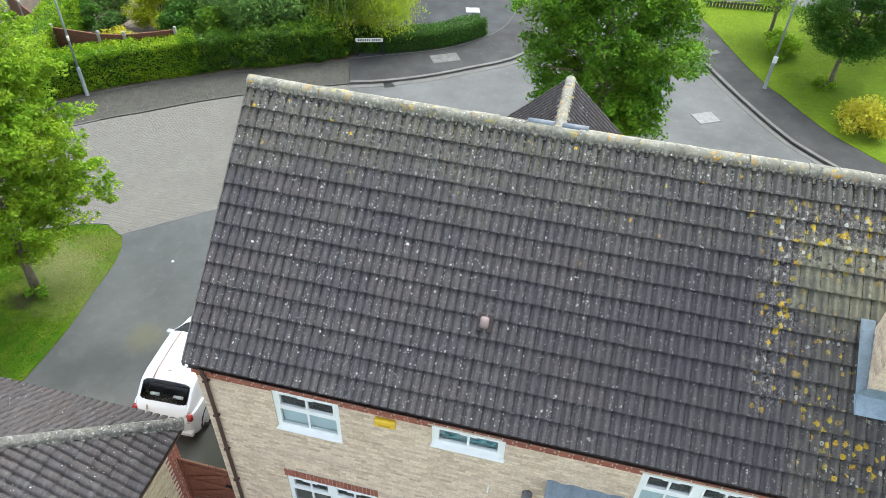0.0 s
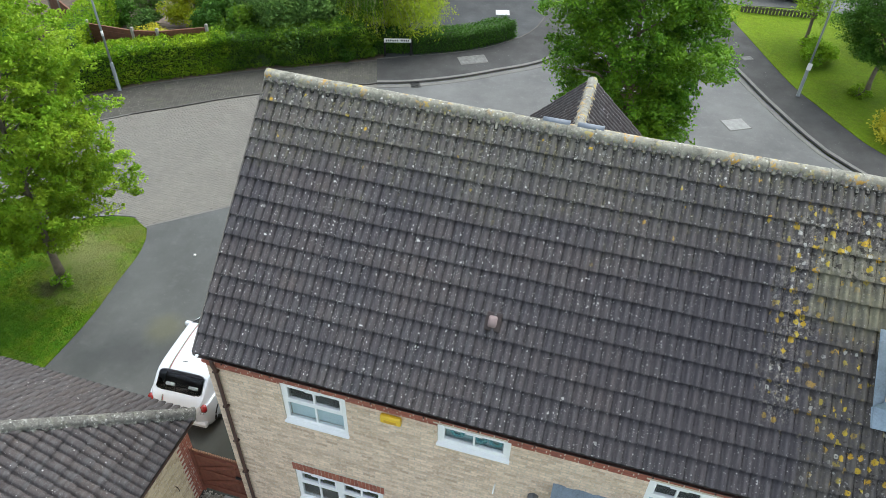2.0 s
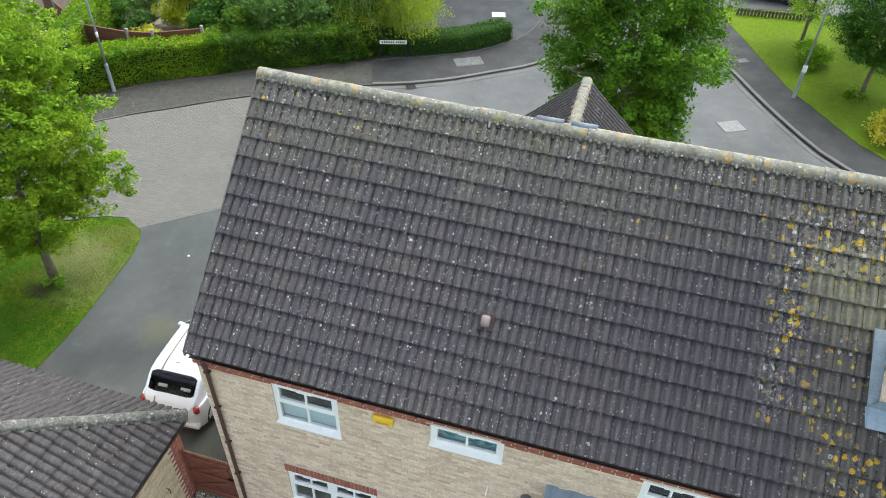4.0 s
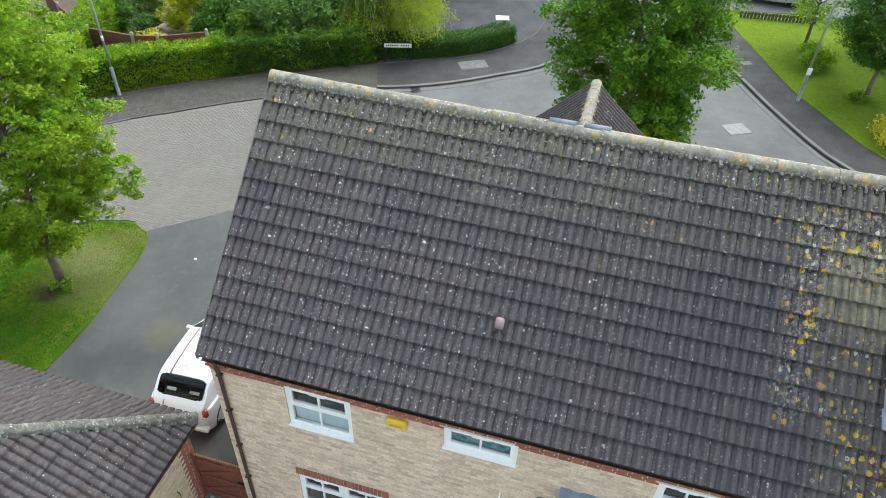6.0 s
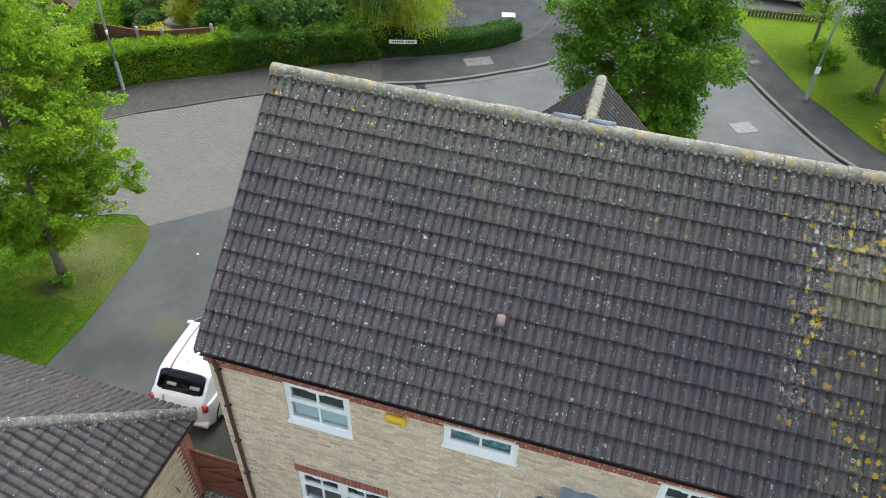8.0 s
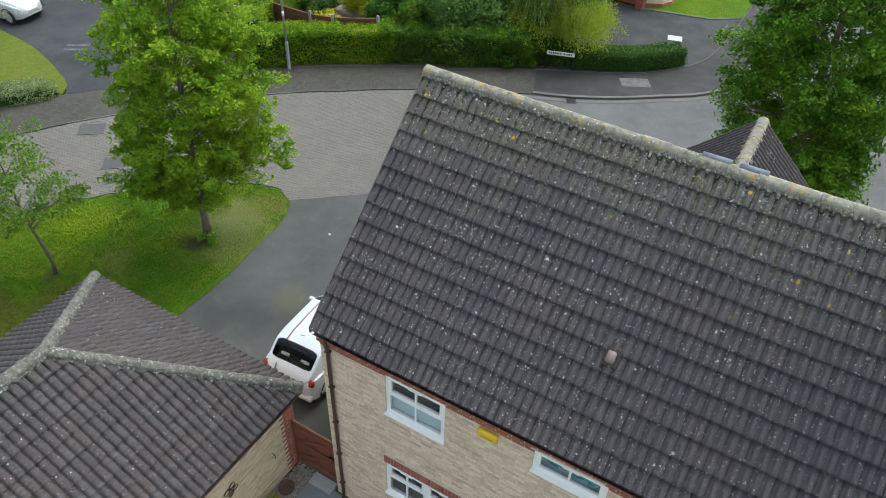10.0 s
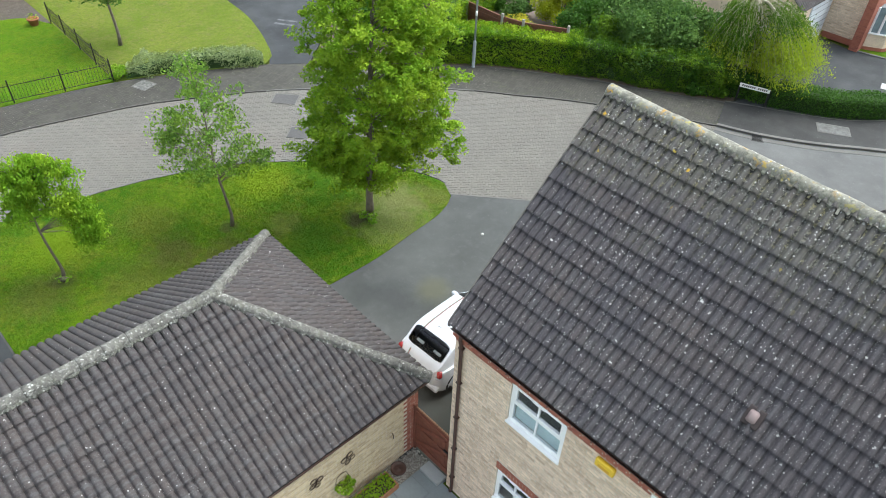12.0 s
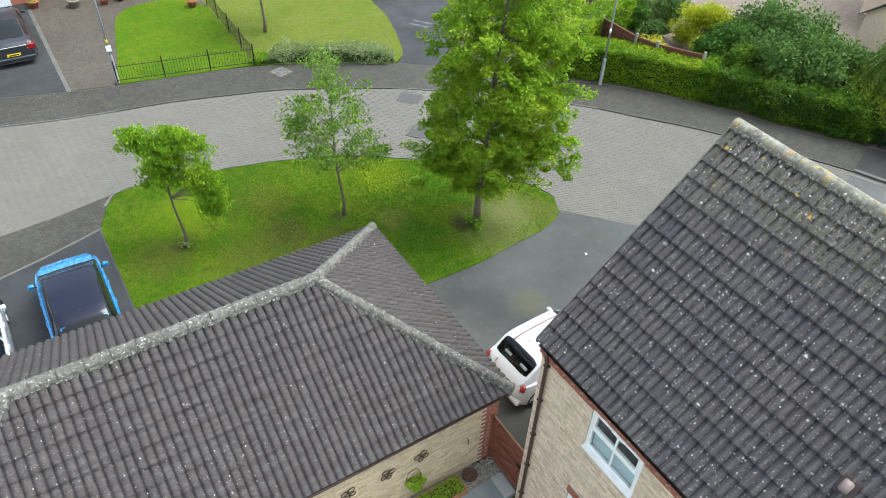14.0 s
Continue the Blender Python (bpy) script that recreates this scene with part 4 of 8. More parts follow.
def tile_slope(roof, o, u, s, width, length, gauge, tw, rolls, bulge, mats, lo, hi, near, most=300, s0=0.0, wave=True, lip=0.018, bond=0.0, sag=lambda a, b: 0.0):
    """Courses of tiles on one slope. lo, hi: the slope's edges at a height up it; near(a, b): which tiles are single pieces."""
    o, u, s = Vector(o), Vector(u).normalized(), Vector(s).normalized()
    nrm = u.cross(s)
    me, v, f, rise, soft = roof_tile_mesh("roof_tile", tw, gauge, rolls, bulge, mats[0], wave, lip)
    rest_v, rest_f, made = [], [], 0
    rows, cols = int(math.ceil((length - s0) / gauge)), int(math.ceil(width / tw)) + (1 if bond else 0)
    for k in range(rows):
        for j in range(cols):
            a, b = (j - bond * (k % 2)) * tw, s0 + k * gauge
            top = min(b + gauge + 0.05, length)
            left, right = max(lo(b), lo(top)), min(hi(b), hi(top))
            if a + tw < min(lo(b), lo(top)) + 0.02 or a > max(hi(b), hi(top)) - 0.02:
                continue
            j1, j2, j3 = random.uniform(-1, 1), random.uniform(-1, 1), random.uniform(-1, 1)
            low = Vector((0, 0, -sag(a, b)))
            whole = a >= left - 0.01 and a + tw <= right + 0.05 and b + gauge <= length
            if whole and made < most and near(a, b):
                m = Matrix.Identity(4)
                m.col[0].xyz, m.col[1].xyz, m.col[2].xyz = u, s, nrm
                m.translation = o + u * a + s * (b + j1 * 0.004) + nrm * (j2 * 0.003) + low
                ob = new("roof_tile", me)
                ob.parent = roof
                ob.matrix_basis = m @ Matrix.Rotation(j3 * 0.006, 4, "Z")
                made += 1
            else:
                q = v.copy()
                q[:, 0] += a
                q[:, 1] = np.minimum(q[:, 1] + b + j1 * 0.004, length)
                q[:, 2] += j2 * 0.003
                x_in = np.clip(q[:, 0], [lo(y) for y in q[:, 1]], [hi(y) for y in q[:, 1]])
                q[:, 2] -= np.where(np.abs(x_in - q[:, 0]) > 1e-4, rise, 0.0)
                q[:, 0] = x_in
                w3 = np.array(o + low)[None] + q[:, :1] * np.array(u)[None] + q[:, 1:2] * np.array(s)[None] + q[:, 2:] * np.array(nrm)[None]
                base = len(rest_v)
                rest_v.extend(map(tuple, w3))
                rest_f.extend(tuple(i + base for i in face) for face in f)
    if rest_f:
        sh = Shape()
        sh.v, sh.f = rest_v, rest_f
        ob = part("roof_tiles", sh, mats[1], roof)
        ob.data.polygons.foreach_set("use_smooth", soft * (len(ob.data.polygons) // len(soft)))
        ob["kind"] = "stuff"


def ridge_tile_mesh(name, r, length, mat, rough, turn):
    """A half-round ridge tile, crusted and uneven."""
    sh = Shape()
    rings = []
    for x in [0.0, 0.015, *np.linspace(0.03, length, 9)]:
        ring = []
        for k in range(13):
            q = math.pi * k / 12
            rr = r * (1.03 if x < 0.02 else 1.0 - 0.015 * x / length) + rough * (noise.noise(Vector((x * 14 + turn * 9.7, q * 2.2, turn))) + 0.6 * noise.noise(Vector((x * 33, q * 6, turn * 3.1))))
            ring.append((x, rr * math.cos(q), rr * math.sin(q) * 0.95))
        rings.append(ring)
    for x, rr in ((length, r * 0.85), (0, r * 0.88)):
        rings.append([(x, rr * math.cos(q), rr * math.sin(q) * 0.95) for q in (math.pi * k / 12 for k in range(13))])
    sh.rings(rings, False, False)
    return sh.mesh(name, mat, True)


def ridge_run(roof, p0, p1, r, length, mat, mortar=None, drop=0.0, rough=0.004):
    p0, p1 = Vector(p0), Vector(p1)
    d = p1 - p0
    count = max(1, round(d.length / length))
    step = d.length / count
    meshes = [ridge_tile_mesh("ridge_tile", r, step, mat, rough, k) for k in range(4)]
    x = d.normalized()
    y = Vector((0, 0, 1)).cross(x).normalized()
    z = x.cross(y)
    for i in range(count):
        ob = new("ridge_tile", meshes[random.randrange(4)])
        ob.parent = roof
        m = Matrix.Identity(4)
        m.col[0].xyz, m.col[1].xyz, m.col[2].xyz = x, y, z
        m.translation = p0 + x * (i * step) + Vector((0, 0, random.uniform(-0.006, 0.006) - drop)) + y * random.uniform(-0.006, 0.006)
        ob.matrix_basis = m @ Matrix.Rotation(random.uniform(-0.012, 0.012), 4, "Z")
    if mortar:
        # uneven bedding mortar along both sides
        sh = Shape()
        n = int(d.length / 0.035)
        for sgn in (-1, 1):
            rings = []
            for i in range(n + 1):
                c = p0 + d * (i / n)
                w = r * 1.0 + (0.03 + 2 * rough) * noise.noise(Vector((i * 0.31, sgn * 7.0, 3.0))) + 0.035 * random.random() ** 2 + 0.008
                rings.append([tuple(c + y * sgn * (r * 0.7) + z * (r * 0.35 - drop)), tuple(c + y * sgn * w + z * (-r * 0.18 - drop)), tuple(c + y * sgn * (w - 0.02) + z * (-r * 0.75 - drop)), tuple(c + y * sgn * (r * 0.5) + z * (-r * 0.75 - drop))])
            sh.rings(rings, True)
        part("bedding_mortar", sh, mortar, roof)


# ---- brick walls ----
def wall_mesh(o, u, nrm, width, height, thick, holes):
    """A wall slab with openings right through it: o is the lower corner of its outer face."""
    o, u, nrm = Vector(o), Vector(u), Vector(nrm)
    xs = sorted({0.0, width, *(h[0] for h in holes), *(h[1] for h in holes)})
    zs = sorted({0.0, height, *(h[2] for h in holes), *(h[3] for h in holes)})
    sh = Shape()
    idx = {}

    def vid(i, k, t):
        if (i, k, t) not in idx:
            idx[i, k, t] = len(sh.v)
            sh.v.append(tuple(o + u * xs[i] + Vector((0, 0, zs[k])) - nrm * (thick * t)))
        return idx[i, k, t]

    def solid(i, k):
        if not (0 <= i < len(xs) - 1 and 0 <= k < len(zs) - 1):
            return False
        mx, mz = (xs[i] + xs[i + 1]) / 2, (zs[k] + zs[k + 1]) / 2
        return not any(h[0] < mx < h[1] and h[2] < mz < h[3] for h in holes)

    for i in range(len(xs) - 1):
        for k in range(len(zs) - 1):
            if not solid(i, k):
                continue
            sh.f += [(vid(i, k, 0), vid(i + 1, k, 0), vid(i + 1, k + 1, 0), vid(i, k + 1, 0)), (vid(i, k + 1, 1), vid(i + 1, k + 1, 1), vid(i + 1, k, 1), vid(i, k, 1))]
            for di, dk, e0, e1 in ((-1, 0, (i, k), (i, k + 1)), (1, 0, (i + 1, k + 1), (i + 1, k)), (0, -1, (i + 1, k), (i, k)), (0, 1, (i, k + 1), (i + 1, k + 1))):
                if not solid(i + di, k + dk):
                    sh.f.append((vid(*e0, 0), vid(*e1, 0), vid(*e1, 1), vid(*e0, 1)))
    return sh


def lay_bricks(wall, o, u, nrm, width, z0, z1, holes, mats, near, proud=0.004, most=300, skew=0.0):
    """Stretcher bond of 215 x 65 mm bricks with recessed joints."""
    o, u, nrm = Vector(o), Vector(u), Vector(nrm)
    bl, bh, jt = 0.215, 0.065, 0.010
    meshes = {}
    rest = Shape()
    made = 0
    for k in range(int((z1 - z0) / (bh + jt) + 0.001)):
        z = z0 + k * (bh + jt)
        x = -(bl + jt) / 2 if k % 2 else 0.0
        while x < width - 0.02:
            a, b = max(x, 0), min(x + bl, width)
            x += bl + jt
            pieces = [(a, b)]
            for h in holes:
                if z + bh > h[2] + 0.01 and z < h[3] - 0.01:
                    pieces = [q for p0, p1 in pieces for q in ((p0, min(p1, h[0])), (max(p0, h[1]), p1)) if q[1] - q[0] > 0.03]
            for p0, p1 in pieces:
                if p1 - p0 < 0.03:
                    continue
                out = proud + random.uniform(-0.002, 0.002)
                ln = round(p1 - p0, 3)
                verts = [(0.004, 0, 0.003), (ln - 0.004, 0, 0.003), (ln - 0.004, 0, bh - 0.003), (0.004, 0, bh - 0.003), (0, -0.02, 0), (ln, -0.02, 0), (ln, -0.02, bh), (0, -0.02, bh)]
                faces = [(0, 1, 2, 3), (4, 5, 1, 0), (5, 6, 2, 1), (6, 7, 3, 2), (7, 4, 0, 3)]
                at = o + u * p0 + Vector((0, 0, z)) + nrm * out
                m = Matrix.Identity(4)
                m.col[0].xyz, m.col[1].xyz, m.col[2].xyz = u, nrm, Vector((0, 0, 1))
                m.translation = at
                if made < most and near(p0, z):
                    if ln not in meshes:
                        meshes[ln] = Shape().add(verts, faces).mesh("brick", mats[0])
                    ob = new("brick", meshes[ln])
                    ob.parent = wall
                    ob.matrix_basis = m
                    made += 1
                else:
                    rest.add([m @ Vector(p) for p in verts], faces)
    if rest.f:
        part("bricks", rest, mats[1], wall)["kind"] = "stuff"


def soldier_course(wall, o, u, nrm, width, mat, proud=0.01, h=0.215):
    o, u, nrm = Vector(o), Vector(u), Vector(nrm)
    n = round(width / 0.075)
    step = width / n
    me = Shape().add([(0.003, 0, 0), (step - 0.008, 0, 0), (step - 0.008, 0, h), (0.003, 0, h), (0, -0.03, 0), (step - 0.005, -0.03, 0), (step - 0.005, -0.03, h), (0, -0.03, h)], [(0, 1, 2, 3), (4, 5, 1, 0), (5, 6, 2, 1), (6, 7, 3, 2), (7, 4, 0, 3)]).mesh("brick", mat)
    for i in range(n):
        ob = new("brick", me)
        ob.parent = wall
        m = Matrix.Identity(4)
        m.col[0].xyz, m.col[1].xyz, m.col[2].xyz = u, nrm, Vector((0, 0, 1))
        m.translation = o + u * (i * step) + nrm * (proud + random.uniform(-0.002, 0.002))
        ob.matrix_basis = m


def window(house, x0, x1, z0, z1, y, lights, transom, backing, label):
    """A white plastic window in a wall that faces -y. lights: how many wide; transom: height of the cross bar, 0 for none."""
    fr = 0.085
    s = Shape()
    s.box(x0, x1, y, y + 0.07, z0, z0 + fr, 0.006).box(x0, x1, y, y + 0.07, z1 - fr, z1, 0.006)
    s.box(x0, x0 + fr, y + 0.001, y + 0.069, z0 + fr, z1 - fr).box(x1 - fr, x1, y + 0.001, y + 0.069, z0 + fr, z1 - fr)
    step = (x1 - x0) / lights
    win = part("window", s, M_WHITE, house, label)
    for i in range(1, lights):
        c = x0 + step * i
        part("mullion", Shape().box(c - fr * 0.75, c + fr * 0.75, y + 0.002, y + 0.068, z0 + fr, z1 - fr, 0.004), M_WHITE, win)
    for i in range(lights):
        a, b = x0 + step * i + fr * (1 if i == 0 else 0.75), x0 + step * (i + 1) - fr * (1 if i == lights - 1 else 0.75)
        levels = [(z0 + fr, z0 + transom - 0.042), (z0 + transom + 0.042, z1 - fr)] if transom else [(z0 + fr, z1 - fr)]
        if transom:
            part("transom", Shape().box(a, b, y - 0.006, y + 0.06, z0 + transom - 0.042, z0 + transom + 0.042, 0.004), M_WHITE, win)
        for k, (c, d) in enumerate(levels):
            sash = Shape()
            if k == len(levels) - 1:
                t = 0.035
                for bx in ((a, b, c, c + t), (a, b, d - t, d), (a, a + t, c + t, d - t), (b - t, b, c + t, d - t)):
                    sash.box(bx[0], bx[1], y - 0.012, y + 0.05, bx[2], bx[3], 0.003)
                mid = (a + b) / 2
                sash.box(mid - 0.14, mid + 0.14, y - 0.03, y - 0.012, d - 0.032, d - 0.008, 0.004)
                part("sash", sash, M_WHITE, win)
            half = (a + b) / 2
            part("glazing_bar", Shape().box(half - 0.018, half + 0.018, y + 0.004, y + 0.05, c + 0.002, d - 0.002), M_WHITE, win)
            for e, f in ((a, half - 0.018), (half + 0.018, b)):
                pane = part("pane", Shape().box(e, f, y + 0.025, y + 0.032, c, d), M_GLASS, win)
                pane.visible_shadow = False
            if backing[k]:
                part("blind", Shape().box(a, b, y + 0.09, y + 0.1, c - 0.02, d + 0.02), backing[k], win)
    part("sill", Shape().box(x0 - 0.012, x1 + 0.012, y - 0.075, y + 0.06, z0 - 0.055, z0 + 0.002, 0.01), M_WHITE, win)
    return win


# ---- the house ----
PITCH = radians(41.8)
CP, SP = math.cos(PITCH), math.sin(PITCH)
RIDGE_Y, RIDGE_Z, HOUSE_W, WALL_Y, WALL_X = 3.79, 8.79, 12.9, 0.14, 0.08
SLOPE = RIDGE_Y / CP
house = thing("house", (0, 0, 0), "two-storey buff brick house with a mossy dark tiled roof", "house")
W1, W2, W3, W4 = (1.47, 2.68, 3.97, 5.03), (4.30, 5.53, 4.52, 5.05), (7.70, 9.47, 3.97, 5.05), (1.42, 3.26, 1.25, 2.30)
HOLES = [(a - WALL_X, b - WALL_X, c, d) for a, b, c, d in (W1, W2, W3, W4)]
wall_f = part("wall", wall_mesh((WALL_X, WALL_Y, 0), (1, 0, 0), (0, -1, 0), HOUSE_W - 0.2, 5.25, 0.3, HOLES), M_MORTAR, house, "buff brick rear wall with white windows")
for gx in (WALL_X, HOUSE_W - 0.4):
    poly = [(WALL_Y + 0.301, 0), (7.44, 0), (7.44, 5.25), (RIDGE_Y, 5.25 + (RIDGE_Y - 0.25) * SP / CP), (WALL_Y + 0.301, 5.25)]
    gable = Shape().add([(gx, p, q) for p, q in poly] + [(gx + 0.28, p, q) for p, q in poly], [(0, 1, 2, 3, 4), (9, 8, 7, 6, 5)] + [(i, (i + 1) % 5, 5 + (i + 1) % 5, 5 + i) for i in range(5)])
    part("gable_wall", gable, M_BUFF_J, house)
part("street_wall", Shape().box(WALL_X + 0.285, HOUSE_W - 0.405, 7.16, 7.44, 0, 5.25), M_BUFF_J, house)
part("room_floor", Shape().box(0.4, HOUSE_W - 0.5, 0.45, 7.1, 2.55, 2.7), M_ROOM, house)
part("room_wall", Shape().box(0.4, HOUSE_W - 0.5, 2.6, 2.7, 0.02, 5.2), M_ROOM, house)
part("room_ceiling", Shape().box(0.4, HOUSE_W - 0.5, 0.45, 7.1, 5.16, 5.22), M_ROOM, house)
window(house, *W1, WALL_Y + 0.03, 1, 0.56, (M_BLIND, None), "white window with frosted lower panes and dark upper panes")
window(house, *W2, WALL_Y + 0.03, 1, 0, (None,), "small white bathroom window with teal ornaments inside")
window(house, *W3, WALL_Y + 0.03, 2, 0.60, (M_BLIND, None), "wide white bedroom window with small top lights")
window(house, *W4, WALL_Y + 0.03, 2, 0.60, (None, None), "wide white ground-floor window below a red brick lintel")

roof = Shape()
t = 0.12
for sgn in (1, -1):
    y0, y1 = (0.03, RIDGE_Y) if sgn > 0 else (2 * RIDGE_Y - 0.03, RIDGE_Y)
    z0 = 5.4 + 0.03 * SP / CP
    poly = [(y0, z0 - 0.005), (y1, RIDGE_Z - 0.17), (y1, RIDGE_Z - 0.17 - t / CP), (y0, z0 - 0.06)]
    roof.add([(0.015, a, b) for a, b in poly] + [(HOUSE_W, a, b) for a, b in poly], [(0, 1, 2, 3), (7, 6, 5, 4), (0, 4, 5, 1), (1, 5, 6, 2), (2, 6, 7, 3), (3, 7, 4, 0)])
roof_h = part("roof", roof, M_UNDER, house, "dark grey-brown concrete tile roof with lichen")
verge = Shape()
for sgn in (1, -1):
    y0 = 0.02 if sgn > 0 else 2 * RIDGE_Y - 0.02
    rings = []
    for i in range(61):
        k = i / 60
        y, z = y0 + (RIDGE_Y - y0) * k, 5.41 + (RIDGE_Z - 0.05 - 5.41) * k
        d = 0.006 * noise.noise(Vector((i * 0.7, sgn, 0)))
        rings.append([(-0.03 + d, y, z + 0.03), (0.0, y, z + 0.045), (0.012, y, z - 0.09), (-0.035 + d, y, z - 0.09)])
    verge.rings(rings, True)
part("verge_mortar", verge, M_VERGE, house)

# gutter, fascia band of red brick, downpipe
gut = Shape()
rings = []
for gx in (0.03, HOUSE_W):
    rings.append([(gx, 0.062 + 0.05 * math.cos(a), 5.315 + 0.05 * math.sin(a)) for a in (math.pi + math.pi * k / 8 for k in range(9))] + [(gx, 0.062 + 0.044 * math.cos(a), 5.315 + 0.044 * math.sin(a)) for a in (2 * math.pi - math.pi * k / 8 for k in range(9))])
gut.rings(rings, True)
gutter = part("gutter", gut, M_BROWN, house, "dark brown plastic gutter", True)
for gx in np.arange(0.5, HOUSE_W, 0.9):
    part("gutter_bracket", Shape().box(gx - 0.012, gx + 0.012, 0.004, 0.10, 5.258, 5.285, 0.004), M_BROWN, gutter)
part("fascia", Shape().box(WALL_X, HOUSE_W - 0.1, 0.117, 0.139, 5.285, 5.42), M_BROWN, house)
pipe = Shape().tube([(0.28, 0.06, 5.28), (0.28, 0.045, 5.16), (0.28, 0.085, 4.95), (0.28, 0.095, 0.12), (0.28, 0.06, 0.05)], 0.036, 10)
downpipe = part("downpipe", pipe, M_BROWN, house, "brown plastic downpipe", True)
for z in (0.6, 1.7, 2.8, 3.9, 4.9):
    part("pipe_bracket", Shape().box(0.225, 0.335, 0.05, 0.139, z, z + 0.035, 0.004), M_BROWN, downpipe)

# vent, metal strips, chimney
def on_roof(x, s, up=0.0):
    return Vector((x, s * CP - up * SP, 5.4 + s * SP + up * CP))

vs = 1.66
WX0, WZ0 = 5.37, 7.18
va = thing("roof_vent", on_roof(4.87, vs, 0.04), "small pinkish-brown roof vent cowl set among the tiles", "roof vent")
va.matrix_basis = va.matrix_basis @ Matrix.Rotation(PITCH, 4, "X")
M_VENT = plain("faded_vent_plastic", (0.22, 0.165, 0.16), 0.6, vary=0.1)
part("flange", Shape().box(-0.13, 0.13, -0.15, 0.15, -0.03, 0.016, 0.012), plain("vent_flange", (0.032, 0.022, 0.021), 0.7), va)
part("neck", Shape().lathe([(0.05, 0.0), (0.05, 0.06)], (0, 0, 0), 12), M_BROWN, va, "", True)
part("cowl", Shape().box(-0.07, 0.07, -0.095, 0.095, 0.055, 0.13, 0.036), M_VENT, va, "rounded pinkish vent cap", True)
def half_pipe(length, r, along):
    """A short open half-round trough lying face down. along: 0 along x, 1 along y."""
    prof = [(r * math.cos(q), r * math.sin(q)) for q in np.linspace(0, math.pi, 11)] + [(0.86 * r * math.cos(q), 0.86 * r * math.sin(q)) for q in np.linspace(math.pi, 0, 11)]
    return Shape().rings([[(k, a, b) if along == 0 else (-a, k, b) for a, b in prof] for k in (0, length)], True)


for x0, x1 in ((4.93, 5.38), (5.50, 5.93)):
    st = thing("metal_strip", (x0, RIDGE_Y + 0.055, RIDGE_Z - 0.115), "short blue-grey metal strip lying on the ridge", "metal strip", "metal strips on the ridge")
    part("strip", half_pipe(x1 - x0, 0.08, 0), M_LEADEDGE, st, "", True)
st = thing("metal_strip", (WX0, 5.70, WZ0 + 0.015), "short blue-grey metal strip on the wing's ridge", "metal strip", "metal strips on the ridge")
part("strip", half_pipe(0.40, 0.07, 1), M_LEADEDGE, st, "", True)
# black disc painting the shade inside the open pipe end
part("mouth_shade", Shape().tube([(0, -0.003, 0.045), (0, 0.004, 0.045)], 0.05, 12), M_GAP, st)

ch = thing("chimney", on_roof(10.55, 1.7), "buff brick chimney stack with grey lead flashing", "chimney")
CH0, CH1, CHX0, CHX1, CHT = 1.66 * CP, 2.62 * CP, 10.54, 11.6, 9.9
core = part("shaft", Shape().box(CHX0, CHX1, CH0, CH1, 6.1, CHT), M_MORTAR, ch, "", False, ch.matrix_basis.translation)
lay_bricks(core, (CHX0, CH0, 6.2), (1, 0, 0), (0, -1, 0), CHX1 - CHX0, 0, CHT - 6.2, [], (M_BUFF, M_BUFF_J), lambda a, z: True)
lay_bricks(core, (CHX0, CH1, 6.2), (0, -1, 0), (-1, 0, 0), CH1 - CH0, 0, CHT - 6.2, [], (M_BUFF, M_BUFF_J), lambda a, z: True)
fl = Shape()
a, b, c, d = on_roof(CHX0 - 0.13, 1.39, 0.075), on_roof(CHX1 + 0.2, 1.39, 0.075), on_roof(CHX1 + 0.2, 1.68, 0.085), on_roof(CHX0 - 0.17, 1.68, 0.085)
up = Vector((0, CH0 - 0.012, 0))
fl.add([a, b, c, d, (CHX0 - 0.02, CH0 - 0.014, c.z + 0.15), (CHX1 + 0.02, CH0 - 0.014, c.z + 0.15)], [(0, 1, 2, 3), (3, 2, 5, 4)])
part("front_flashing", fl, M_LEAD, ch, "grey lead apron", False, ch.matrix_basis.translation)
sf = Shape()
sf.add([on_roof(CHX0 - 0.13, 1.39, 0.078), on_roof(CHX0 - 0.12, 1.40, 0.095), on_roof(CHX0 - 0.005, 1.66, 0.09), on_roof(CHX0 - 0.005, 2.8, 0.09), on_roof(CHX0 - 0.19, 2.8, 0.095), on_roof(CHX0 - 0.21, 2.8, 0.078)], [(0, 1, 4, 5), (1, 2, 3, 4)])
for i in range(6):
    y0, y1 = CH0 + i * (CH1 - CH0) / 6, CH0 + (i + 1) * (CH1 - CH0) / 6
    zb = 5.4 + y0 * SP / CP
    sf.add([(CHX0 - 0.016, y0, zb - 0.05), (CHX0 - 0.016, y1, zb + 0.05), (CHX0 - 0.016, y1, zb + 0.17), (CHX0 - 0.016, y0, zb + 0.17)], [(3, 2, 1, 0)])
part("side_flashing", sf, M_LEAD, ch, "stepped grey lead soakers", False, ch.matrix_basis.translation)

# street-side wing behind the ridge
WX, WY, WZ, WH = 5.37, 8.4, 7.18, 2.0
wing = Shape()
wp = math.tan(radians(43.0))
for sgn in (-1, 1):
    pts = [(WX, WZ - 0.03), (WX + sgn * WH, WZ - 0.03 - WH * wp), (WX + sgn * WH, WZ - 0.15 - WH * wp), (WX, WZ - 0.15)]
    wing.add([(x, 4.6, z) for x, z in pts] + [(x, WY, z) for x, z in pts], [(0, 1, 2, 3), (7, 6, 5, 4), (0, 4, 5, 1), (1, 5, 6, 2), (2, 6, 7, 3), (3, 7, 4, 0)])
wing_roof = part("wing_roof", wing, M_UNDER, house, "small tiled gable roof of the street wing")
